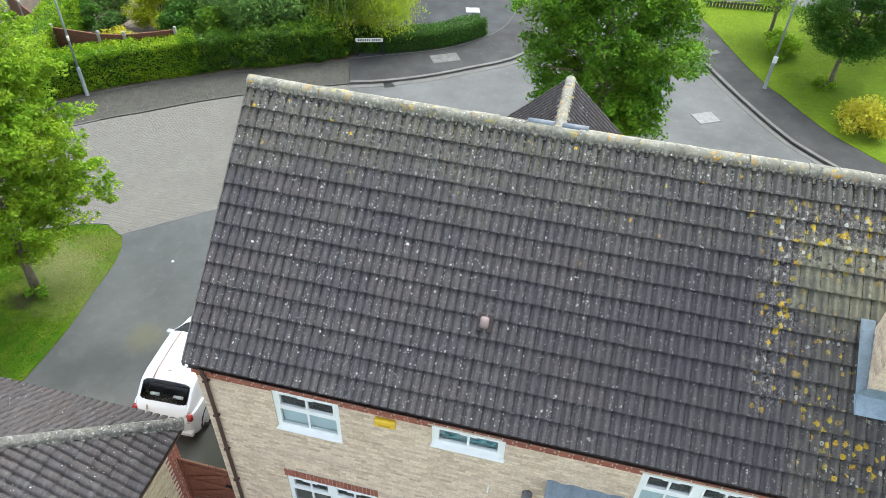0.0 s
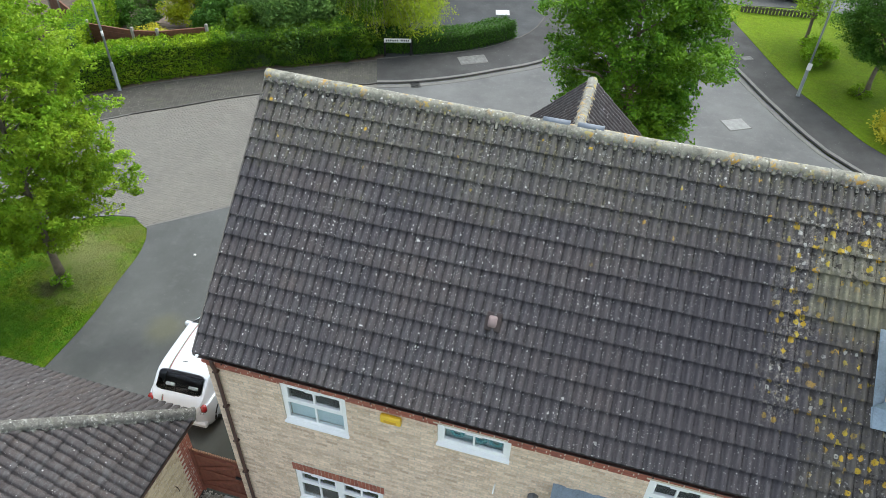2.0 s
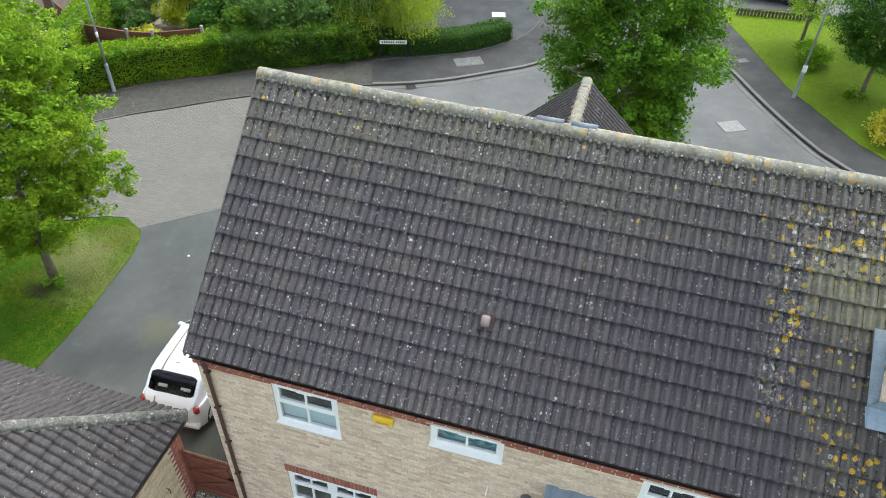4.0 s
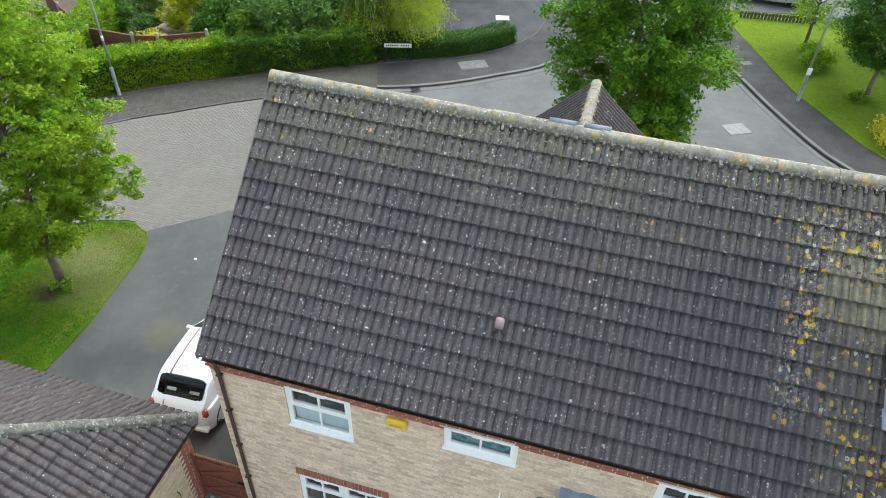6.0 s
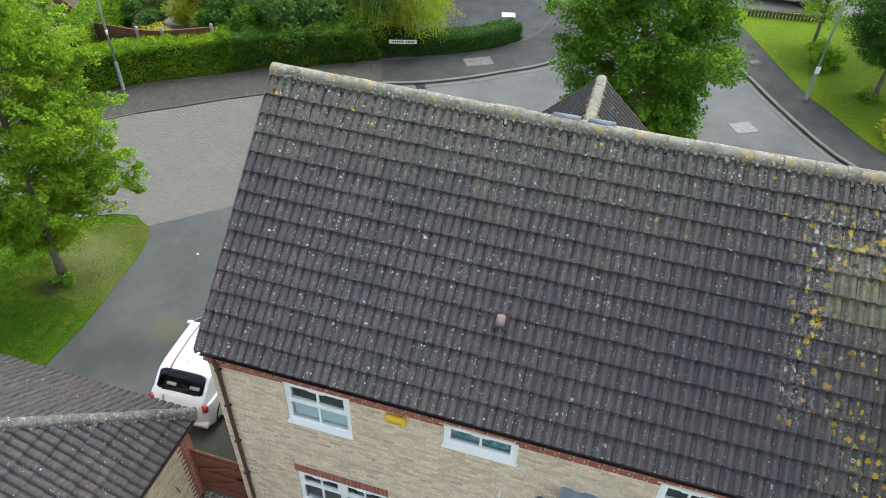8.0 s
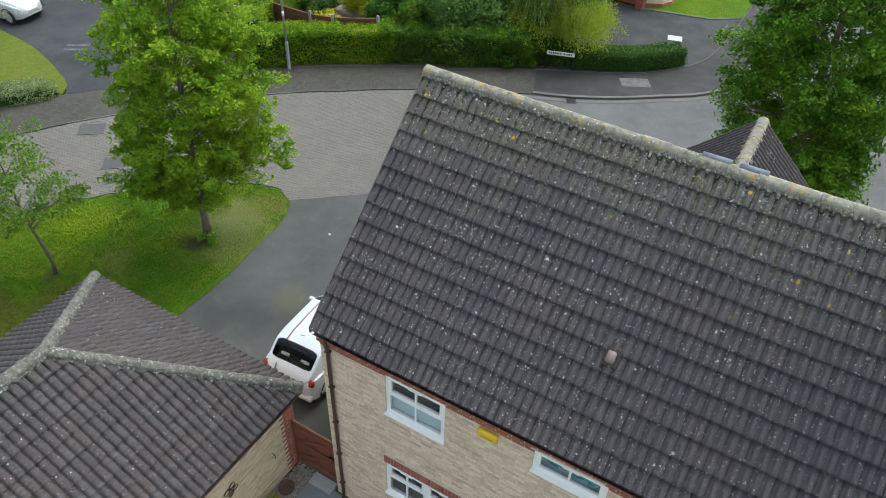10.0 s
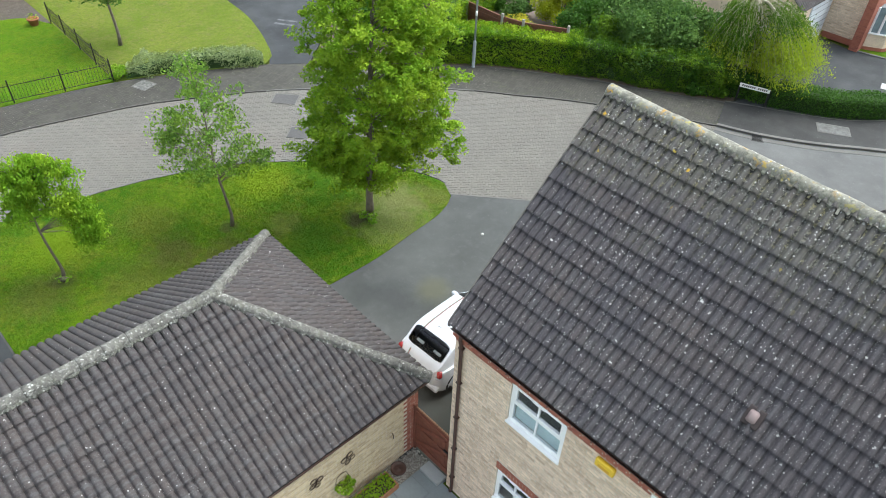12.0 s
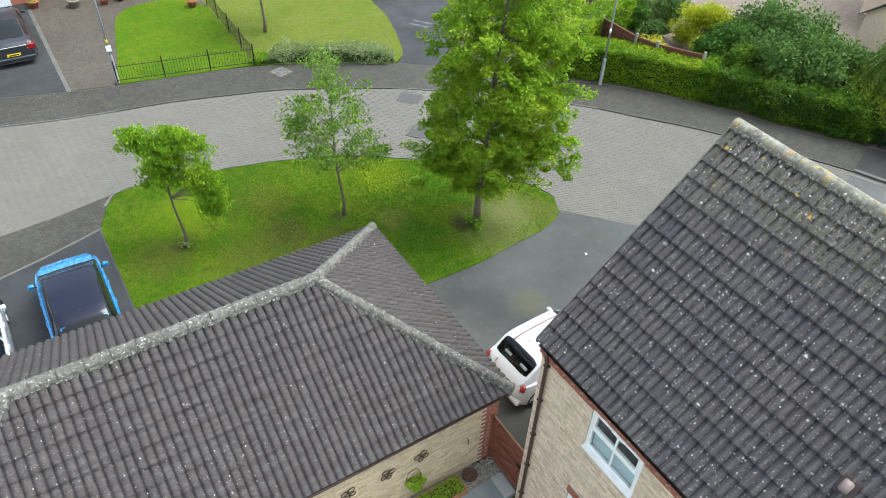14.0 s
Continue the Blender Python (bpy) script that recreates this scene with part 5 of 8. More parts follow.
wl = Shape().prism([(WX - 1.8, 7.3), (WX + 1.8, 7.3), (WX + 1.8, WY - 0.1), (WX - 1.8, WY - 0.1)], 0, 5.2)
wl.add([(WX - 1.8, WY - 0.1, 5.2), (WX + 1.8, WY - 0.1, 5.2), (WX, WY - 0.1, WZ - 0.2)], [(0, 1, 2)])
part("wing_wall", wl, M_BUFF_J, house)

alarm = thing("alarm_box", (3.51, WALL_Y - 0.01, 4.88), "yellow burglar alarm box on the brick wall", "alarm box")
part("cover", Shape().box(-0.18, 0.18, -0.09, 0.0, -0.10, 0.09, 0.025), M_YELLOW, alarm)
part("label_plate", Shape().box(-0.11, 0.11, -0.094, -0.0905, -0.06, 0.0), plain("amber_label", (0.62, 0.34, 0.02), 0.4), alarm)

# lead-covered canopy with a flue beside it
can = thing("lead_canopy", (6.72, WALL_Y, 3.86), "blue-grey lead-covered canopy on the wall", "canopy")
cs = Shape()
rings = []
for i in range(13):
    x = -0.42 + i * 0.11
    wv = 0.02 * math.sin(i * 1.9)
    rings.append([(x, 0.0, 0.36 + wv), (x, -0.55, 0.20 + wv), (x, -0.60, 0.05 + wv * 0.5), (x, -0.5, 0.05), (x, 0.0, 0.1)])
cs.rings(rings, True)
part("lead_cover", cs, M_LEAD, can)
fu = thing("flue_pipe", (6.02, WALL_Y, 3.62), "short dark grey flue pipe through the wall", "flue")
part("pipe", Shape().tube([(0, 0.05, 0.06), (0, -0.26, 0.06)], 0.09, 14), plain("grey_flue", (0.16, 0.17, 0.19), 0.5), fu, "", True)
wp_ = thing("overflow_pipe", (5.35, WALL_Y, 3.72), "thin white overflow pipe on the wall", "pipe")
part("pipe", Shape().tube([(0, 0.02, 0), (0, -0.16, 0), (0, -0.18, -0.03)], 0.013, 8), M_WHITE, wp_, "", True)
for x in (4.62, 5.02, 5.27):
    orn = thing("wreath_ornament", (x, WALL_Y + 0.11, 4.79), "round teal ornament behind the bathroom window", "ornament", "teal window ornaments")
    sh = Shape()
    for k in range(14):
        an = 2 * math.pi * k / 14
        sh.tube([(0.07 * math.cos(an), 0, 0.07 * math.sin(an)), (0.12 * math.cos(an + 0.3), -0.02, 0.12 * math.sin(an + 0.3))], [0.03, 0.012], 6)
    part("petals", sh, M_TEAL, orn, "", True)
part("blind", Shape().box(4.36, 5.47, WALL_Y + 0.14, WALL_Y + 0.15, 4.5, 5.06), plain("teal_blind", (0.36, 0.52, 0.54), 0.8), house)

# ---- the garage ----
GX0, GX1, GY1, GE, GR = -7.36, -0.98, 0.56, 2.50, 4.62
GJ1, GJ2, GY0 = -2.44, -8.22, -11.2
GXM = (GX0 + GX1) / 2
garage = thing("garage", (GXM, -5.3, 0), "detached brick garage with a hipped brown tile roof", "garage")
g_at = (GXM, -5.3, 0)
GWX = -1.16
gwall = part("wall", wall_mesh((GWX, -10.9, 0), (0, 1, 0), (1, 0, 0), 11.28, 2.46, 0.25, []), M_MORTAR, garage, "buff brick wall with red brick quoins", False, g_at)
part("end_wall", Shape().box(GX0 + 0.2, GWX - 0.26, 0.13, 0.38, 0, 2.46), M_BUFF_J, garage, "", False, g_at)
part("back_wall", Shape().box(GX0 + 0.2, GX0 + 0.45, -10.9, 0.129, 0, 2.46).box(GX0 + 0.46, GWX - 0.26, -10.9, -10.65, 0, 2.46), M_BUFF_J, garage, "", False, g_at)
A, B, C, D = (GX1, GY1, GE), (GX0, GY1, GE), (GX0, GY0, GE), (GX1, GY0, GE)
J1, J2 = (GXM, GJ1, GR), (GXM, GJ2, GR)
gr = Shape()
top = [A, B, C, D, J1, J2]
ins = 0.03
gr.add([(x * 1.0, y, z - 0.012) for x, y, z in top] + [(x, y, z - 0.14) for x, y, z in top], [(0, 4, 5, 3)[::-1], (0, 1, 4), (1, 2, 5, 4), (2, 3, 5), (6, 9, 11, 10)[::-1], (10, 7, 6), (10, 11, 8, 7), (11, 9, 8), (0, 6, 7, 1), (1, 7, 8, 2), (2, 8, 9, 3), (3, 9, 6, 0)])
groof = part("roof", gr, M_UNDER, garage, "hipped roof of brown rolled concrete tiles", False, g_at)
gg = Shape()
for pts in ([(GX1 - 0.015, GY0, GE - 0.09), (GX1 - 0.015, GY1 - 0.015, GE - 0.09)], [(GX1 - 0.015, GY1 - 0.015, GE - 0.09), (GX0, GY1 - 0.015, GE - 0.09)]):
    gg.tube(pts, 0.034, 10)
part("gutter", gg, M_BROWN, garage, "dark brown gutter", True, g_at)
part("soffit", Shape().box(GX0 + 0.1, GX1 - 0.02, GY0, GY1 - 0.02, 2.462, 2.475), M_BROWN, garage, "", False, g_at)


# ---- plants ----
rng = np.random.default_rng(11)


def leaf_mesh(name, at, size, mat, up=0.35, droop=0.0, ratio=0.55):
    """Small folded leaves, each of its own, at the places given."""
    n = len(at)
    nrm = rng.normal(size=(n, 3)) + np.array([0, 0, up * 2.2])
    nrm /= np.linalg.norm(nrm, axis=1)[:, None]
    d = np.cross(nrm, rng.normal(size=(n, 3)))
    d[:, 2] -= droop
    d /= np.linalg.norm(d, axis=1)[:, None]
    side = np.cross(nrm, d)
    side /= np.maximum(1e-6, np.linalg.norm(side, axis=1))[:, None]
    sz = size * rng.uniform(0.6, 1.3, n)[:, None]
    p0, p1 = at - d * sz * 0.5, at + d * sz * 0.5
    mid = at - d * sz * 0.08 + nrm * sz * 0.06
    v = np.stack([p0, mid + side * sz * ratio * 0.5, p1, mid - side * sz * ratio * 0.5], 1).reshape(-1, 3)
    me = bpy.data.meshes.new(name)
    me.vertices.add(4 * n)
    me.vertices.foreach_set("co", v.ravel())
    me.loops.add(4 * n)
    me.loops.foreach_set("vertex_index", np.arange(4 * n))
    me.polygons.add(n)
    me.polygons.foreach_set("loop_start", np.arange(0, 4 * n, 4))
    me.polygons.foreach_set("loop_total", np.full(n, 4))
    me.materials.append(mat)
    me.update(calc_edges=True)
    me.validate()
    return me


def clumps(centres, radii, per, flat=0.8, reach=0.0):
    c = np.repeat(centres, per, 0)
    r = np.repeat(radii, per)[:, None]
    off = rng.normal(size=c.shape)
    off /= np.linalg.norm(off, axis=1)[:, None]
    off *= (rng.uniform(0.25, 1.0, len(c)) ** 0.6)[:, None]
    off[:, 2] *= flat
    if reach:
        way = c * np.array([1.0, 1.0, 0.0]) + rng.normal(size=c.shape) * 0.15
        way /= np.maximum(1e-6, np.linalg.norm(way, axis=1))[:, None]
        off += way * (off * way).sum(1)[:, None] * reach
    return c + off * r


def tree(at, height, trunk_r, profile, n_clumps, per, clump_r, leaf, mat, label, lean=(0, 0), group="", bark=M_BARK, first=None, up=0.6, droop=0.0, name="tree", extra=(), reach=0.3):
    """A tapered trunk, limbs to the clumps and a crown of single leaves. profile: (height, radius) pairs of the crown's outline."""
    th = thing(name, at, label, "tree" if name == "tree" else name, group)
    hs, rs = np.array([p[0] for p in profile]), np.array([p[1] for p in profile])
    z = rng.uniform(hs[0], hs[-1], n_clumps * 6)
    keep = rng.uniform(0, 1, len(z)) < (np.interp(z, hs, rs) / rs.max()) ** 1.3
    z = z[keep][:n_clumps]
    ang = rng.uniform(0, 2 * np.pi, len(z))
    lob = 1 + 0.15 * np.sin(ang * 3 + z * 1.9 + at[0]) + 0.10 * np.sin(ang * 5 - z * 2.7)
    rad = np.interp(z, hs, rs) * np.sqrt(rng.uniform(0.12, 1.0, len(z))) * lob
    k = z / height
    cen = np.stack([rad * np.cos(ang) + lean[0] * k ** 1.5, rad * np.sin(ang) + lean[1] * k ** 1.5, z], 1)
    for ex, ey, ez, er, en in extra:
        cen = np.concatenate([cen, np.array([ex, ey, ez]) + np.clip(rng.normal(size=(en, 3)), -1.4, 1.4) * er * 0.5])
    pts = [np.array([lean[0] * q ** 1.5 + 0.05 * math.sin(q * 9 + at[0]), lean[1] * q ** 1.5 + 0.05 * math.cos(q * 7), height * 0.93 * q]) for q in np.linspace(0, 1, 12)]
    s = Shape().tube([(0, 0, -0.05)] + [tuple(p) for p in pts[1:]], [trunk_r * 1.35] + [trunk_r * (1 - 0.88 * q) for q in np.linspace(0, 1, 12)[1:]], 9)
    part("trunk", s, bark, th, "", True)
    order = rng.permutation(len(cen))[: min(len(cen), 46)]
    for i in order:
        c = cen[i]
        q = min(0.9, max(0.12 if not first else first / height, (c[2] - 0.55 * math.hypot(c[0], c[1])) / (height * 0.93)))
        base = pts[int(q * 11)] * (1 - (q * 11) % 1) + pts[min(11, int(q * 11) + 1)] * ((q * 11) % 1)
        m = base * 0.5 + c * 0.5 + np.array([0, 0, 0.12 * np.linalg.norm(c - base)])
        r0 = max(0.012, trunk_r * 0.42 * (1 - 0.7 * q))
        part("limb", Shape().tube([tuple(base), tuple(base * 0.75 + m * 0.25 + rng.normal(size=3) * 0.02), tuple(m), tuple(c)], [r0, r0 * 0.8, r0 * 0.5, 0.006], 6), bark, th, "", True)
    leaves_at = clumps(cen, clump_r * rng.uniform(0.5, 1.4, len(cen)), per, 0.62, reach)
    part("crown", leaf_mesh("crown", leaves_at, leaf, mat, up, droop), mat, th)
    return th


def hedge(name, line, thick, height, mat, density, leaf, label, rough=0.10, round_top=0.25, category="hedge"):
    """A clipped hedge along a line of the plan: a dark inside and a coat of single leaves."""
    line = resample(line, max(6, int(len(line) * 1.5)))
    th = thing(name, (*line[len(line) // 2], 0), label, category)
    at = th.matrix_basis.translation
    core = Shape()
    loose = rough > 0.3   # an unclipped row with rounded ends
    ins = 0.16
    la, ra = offset_line(line, thick / 2 - ins), offset_line(line, -thick / 2 + ins)
    rings = []
    for i, (a, b) in enumerate(zip(la, ra)):
        h = (height - 0.15) * (min(1.0, 0.35 + 0.3 * min(i, len(la) - 1 - i)) if loose else 1.0) + 0.05 * noise.noise(Vector((i * 0.4, 0, 5)))
        rings.append([(a[0], a[1], 0), (a[0], a[1], h - 0.12), ((a[0] * 0.8 + b[0] * 0.2), (a[1] * 0.8 + b[1] * 0.2), h), ((b[0] * 0.8 + a[0] * 0.2), (b[1] * 0.8 + a[1] * 0.2), h), (b[0], b[1], h - 0.12), (b[0], b[1], 0)])
    core.rings(rings, True)
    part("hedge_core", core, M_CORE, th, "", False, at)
    arr = np.array(line)
    seg = np.concatenate([[0], np.cumsum(np.linalg.norm(np.diff(arr, axis=0), axis=1))])
    total = seg[-1]
    n = int(density * total * (2 * height + thick))
    t = rng.uniform(0, total, n)
    per = rng.uniform(0, 2 * height + thick, n)
    x, y = np.interp(t, seg, arr[:, 0]), np.interp(t, seg, arr[:, 1])
    x2, y2 = np.interp(np.minimum(t + 0.1, total), seg, arr[:, 0]), np.interp(np.minimum(t + 0.1, total), seg, arr[:, 1])
    x1, y1 = np.interp(np.maximum(t - 0.1, 0), seg, arr[:, 0]), np.interp(np.maximum(t - 0.1, 0), seg, arr[:, 1])
    tx, ty = x2 - x1, y2 - y1
    ln = np.maximum(1e-6, np.hypot(tx, ty))
    tx, ty = tx / ln, ty / ln
    off = np.where(per < height, -thick / 2, np.where(per > height + thick, thick / 2, per - height - thick / 2))
    z = np.where(per < height, per, np.where(per > height + thick, 2 * height + thick - per, height))
    edge = np.clip((np.abs(off) - (thick / 2 - round_top)) / round_top, 0, 1)
    z = np.where((per >= height) & (per <= height + thick), z - round_top * 0.6 * edge ** 2, z)
    if loose:
        end = np.sqrt(np.clip(np.minimum(t, total - t) / 0.7, 0.02, 1))
        z, off = z * (0.25 + 0.75 * end), off * (0.4 + 0.6 * end)
    bulge = np.array([noise.noise(Vector((a * 1.3, b * 1.3, c * 1.3))) + 0.6 * noise.noise(Vector((a * 4, b * 4, c * 4))) for a, b, c in zip(x + off * ty * 0, y, z)]) * rough
    depth = -np.abs(rng.normal(0, 0.07, n)) + bulge
    top = (per >= height) & (per <= height + thick)
    off = np.where(top, off, off + np.sign(off) * depth)
    z = np.where(top, z + depth, z)
    pts = np.stack([x - ty * off, y + tx * off, np.maximum(0.02, z)], 1) + rng.normal(0, 0.02, (n, 3))
    part("leaves", leaf_mesh("leaves", pts, leaf, mat, 0.3), mat, th, "", False, at)
    return th


def bush(at, r, h, mat, n, leaf, label, name="shrub", group="", flat=1.0):
    """A loose shrub: short stems and many clumps of leaves over a dark inside."""
    th = thing(name, at, label, name, group)
    st = Shape()
    k = max(14, int(26 * r))
    u = rng.uniform(0, 1, k)
    ang = rng.uniform(0, 2 * np.pi, k)
    el = np.arcsin(rng.uniform(0.0, 1, k))
    lob = 1 + 0.25 * np.sin(ang * 3 + at[0]) + 0.15 * np.sin(ang * 5 + el * 4)
    rr = r * (0.45 + 0.45 * u) * lob
    cen = np.stack([rr * np.cos(el) * np.cos(ang), rr * np.cos(el) * np.sin(ang), h * (0.16 + 0.72 * np.sin(el) * (0.55 + 0.45 * u))], 1)
    for c in cen[:12]:
        st.tube([(0, 0, 0), tuple(c * 0.5 + np.array([0, 0, 0.1])), tuple(c)], [0.035, 0.025, 0.008], 5)
    part("branchwork", st, M_BARK, th, "", True)
    pts = clumps(cen, np.full(k, 0.36 * r) * rng.uniform(0.7, 1.2, k), max(8, int(1.5 * n) // k), 0.85)
    pts[:, 2] = np.maximum(pts[:, 2], 0.03)
    part("foliage", leaf_mesh("foliage", pts, leaf * 1.25, mat, 0.4), mat, th)
    return th


tree((-8.61, 5.01, 0.03), 9.3, 0.12, [(1.35, 0.35), (1.8, 0.9), (2.4, 1.35), (3.2, 1.7), (4.5, 1.8), (6.2, 1.8), (7.6, 1.62), (8.7, 1.2), (9.5, 0.4)], 620, 122, 0.235, 0.108, M_LEAF_A, "tall bushy broadleaf tree on the grass verge", (0.25, 0.35), first=1.0, reach=0.5, extra=((-0.65, -0.95, 2.5, 1.15, 40), (1.2, 1.65, 2.7, 0.9, 32), (1.15, 1.65, 3.6, 0.7, 16), (1.1, 1.6, 4.6, 0.9, 24), (1.0, 1.4, 6.2, 0.9, 16)))
tree((-11.12, 1.40, 0.03), 5.8, 0.052, [(2.0, 0.8), (2.7, 1.3), (3.5, 1.3), (4.4, 0.95), (5.2, 0.65), (5.8, 0.2)], 92, 62, 0.31, 0.105, M_LEAF_B, "slender young ash tree with an airy crown", (-0.25, -0.2), first=1.8, droop=0.8, extra=((-0.6, -1.25, 3.1, 0.6, 10), (0.45, 1.05, 2.5, 0.6, 10), (-0.1, -0.1, 5.0, 0.5, 6)))
SIDE = np.array([0.536, 0.844])   # the small tree's crown spreads along this line of the plan
LOBES = ((-0.85, 3.85, 0.30, 7), (-0.45, 3.75, 0.42, 11), (0.3, 3.85, 0.45, 13), (0.85, 3.55, 0.35, 7), (0.0, 3.1, 0.55, 20), (-0.4, 2.55, 0.38, 9), (0.75, 2.85, 0.45, 12), (1.05, 2.2, 0.42, 12), (1.3, 1.75, 0.35, 9), (1.1, 1.35, 0.25, 5))
tree((-12.20, -3.50, 0.03), 4.15, 0.05, [(2.7, 0.2), (3.2, 0.4), (3.6, 0.4), (3.9, 0.3)], 8, 120, 0.26, 0.095, M_LEAF_C, "small leaning young tree with drooping bright leaves", (-0.1, -0.1), first=1.9, droop=1.6, extra=[(u * SIDE[0], u * SIDE[1], z, r, int(1.5 * n)) for u, z, r, n in LOBES])
tree((6.35, 15.6, 0.05), 10.2, 0.20, [(1.0, 1.0), (2.0, 1.8), (3.6, 2.45), (5.2, 2.65), (7.0, 2.3), (8.6, 1.6), (10.0, 0.5)], 600, 150, 0.36, 0.125, M_LEAF_G, "large dense green tree in front of the house", (-0.5, 0.2), first=1.4, reach=0.6)
tree((-25.35, 4.36, 0.05), 6.0, 0.075, [(1.9, 0.8), (2.7, 1.5), (4.2, 1.7), (5.4, 1.1), (6.0, 0.4)], 90, 70, 0.42, 0.12, M_LEAF_D, "young tree with a thin trunk on the open lawn", (-0.4, 0.1), first=2.1)
tree((15.85, 24.6, 0.11), 5.6, 0.10, [(1.5, 0.9), (2.2, 1.7), (3.3, 2.0), (4.4, 1.7), (5.4, 0.8)], 240, 200, 0.42, 0.10, M_LEAF_D, "dark green round-crowned tree on the lawn", (0.2, 0.3), first=1.5)
tree((13.6, 28.6, 0.11), 5.5, 0.09, [(1.5, 0.8), (2.4, 1.5), (3.6, 1.7), (4.8, 1.1), (5.4, 0.5)], 70, 80, 0.5, 0.14, M_LEAF_A, "thin-stemmed green tree at the back of the lawn", (0.2, 0.1), first=1.5)
tree((18.5, 29.5, 0.11), 7.0, 0.14, [(1.3, 1.3), (2.6, 2.3), (4.4, 2.4), (6.0, 1.5), (7.0, 0.5)], 110, 90, 0.65, 0.16, M_LEAF_D, "dark tree behind the lawn", (0, 0), first=1.6)
bush((13.95, 26.9, 0.11), 0.9, 1.5, M_LEAF_C, 1300, 0.12, "loose yellow-green shrub on the lawn")
bush((16.35, 20.9, 0.11), 1.1, 1.5, M_LEAF_Y, 2200, 0.10, "golden yellow shrub beside the pavement")
bush((15.4, 24.2, 0.11), 0.45, 0.5, M_LEAF_A, 350, 0.1, "low green growth at a tree's foot", group="growth at tree feet")
bush((-8.5, 4.85, 0.04), 0.42, 0.35, M_LEAF_C, 220, 0.09, "low leafy growth at a tree's foot", group="growth at tree feet")
bush((-12.05, -3.55, 0.04), 0.2, 0.25, M_LEAF_C, 70, 0.07, "low leafy growth at a tree's foot", group="growth at tree feet")

# hedges along the pavement
hedge("hedge", [(p[0] - 0.45, p[1] + 0.65) for p in BACK if -15.7 < p[0] < -10.0], 1.25, 1.55, M_LEAF_H, 950, 0.085, "tall clipped yellow-green privet hedge along the pavement", 0.14)
hedge("hedge", [(p[0] - 0.45, p[1] + 0.65) for p in BACK if -10.75 < p[0] < -5.0], 1.25, 1.53, M_LEAF_M, 950, 0.085, "tall dark green hedge along the pavement", 0.24)
hedge("hedge", [(-5.4, 21.6), (-4.7, 22.0), (-3.7, 22.45)], 1.0, 1.15, M_LEAF_D, 520, 0.09, "dark lower hedge behind the street sign")
hedge("hedge", [(-3.55, 22.25), (-2.5, 22.8), (-1.2, 23.6), (-0.2, 24.6), (0.35, 25.3)], 0.95, 0.95, M_LEAF_D, 800, 0.075, "low neatly clipped hedge curving into the drive")
hedge("hedge", [(-22.55, 3.3), (-22.1, 4.6), (-21.4, 5.9), (-20.6, 7.4), (-20.05, 8.35)], 0.95, 0.72, M_LEAF_V, 600, 0.09, "low variegated silver-green shrubs beside the pavement", 0.34)
bush((-22.5, 3.1, 0.05), 0.5, 0.6, M_LEAF_C, 520, 0.08, "small yellow-green shrub at the fence's corner")
hedge("hedge", [(-15.9, 15.0), (-16.6, 16.6), (-17.2, 18.4), (-17.9, 20.2)], 1.2, 1.9, M_LEAF_H, 480, 0.095, "tall hedge turning away beside the fence")

# garden behind the hedge
bush((-9.2, 20.9, 0), 2.1, 3.4, M_LEAF_E, 9000, 0.12, "big blue-green garden shrub behind the hedge", group="big garden shrubs")
bush((-11.2, 22.6, 0), 2.2, 3.8, M_LEAF_E, 9000, 0.12, "big blue-green garden shrub behind the hedge", group="big garden shrubs")
bush((-7.4, 22.4, 0), 1.9, 3.4, M_LEAF_E, 8000, 0.12, "big blue-green garden shrub behind the hedge", group="big garden shrubs")
bush((-11.9, 20.3, 0), 1.5, 2.7, M_LEAF_D, 5000, 0.12, "big dark green garden shrub behind the hedge", group="big garden shrubs")
bush((-10.5, 20.0, 0), 1.35, 2.5, M_LEAF_M, 5500, 0.12, "big dark green garden shrub overhanging the hedge", group="big garden shrubs")
bush((-14.2, 21.6, 0), 1.55, 2.55, M_LEAF_GOLD, 6400, 0.10, "bright yellow-green garden shrub", group="big garden shrubs")
bush((-13.0, 22.3, 0), 1.2, 2.0, M_LEAF_M, 4200, 0.11, "green garden shrub behind the fence", group="big garden shrubs")
bush((-12.6, 24.4, 0), 1.1, 2.2, M_LEAF_E, 3600, 0.12, "blue-green garden shrub behind the fence", group="big garden shrubs")
bush((-9.6, 23.6, 0), 1.5, 3.3, M_LEAF_E, 5200, 0.12, "big blue-green garden shrub behind the hedge", group="big garden shrubs")
bush((-16.1, 20.5, 0), 0.8, 1.0, M_LEAF_E, 1500, 0.11, "blue-green shrub in the garden bed", group="garden bed shrubs")
bush((-5.15, 21.55, 0), 0.75, 1.45, M_LEAF_M, 2600, 0.09, "dark undergrowth at the hedge's end", group="undergrowth behind the sign")
bush((-4.35, 22.15, 0), 0.7, 1.2, M_LEAF_D, 2200, 0.09, "dark undergrowth at the hedge's end", group="undergrowth behind the sign")
bush((-6.6, 23.3, 0), 1.25, 2.7, M_LEAF_M, 4600, 0.10, "dark green shrub beside the weeping tree", group="big garden shrubs")
bush((-6.3, 20.9, 0), 0.95, 1.9, M_LEAF_D, 3200, 0.11, "dark shrub growing over the hedge")
bush((-14.6, 18.9, 0), 1.05, 1.45, M_LEAF_Y, 2400, 0.08, "small golden shrub in the garden bed")
bush((-17.6, 20.6, 0), 1.0, 1.5, M_LEAF_D, 2200, 0.11, "dark green shrub in the garden bed", group="garden bed shrubs")
bush((-17.3, 22.6, 0), 1.3, 1.7, M_LEAF_E, 2600, 0.11, "blue-green shrub in the garden bed", group="garden bed shrubs")
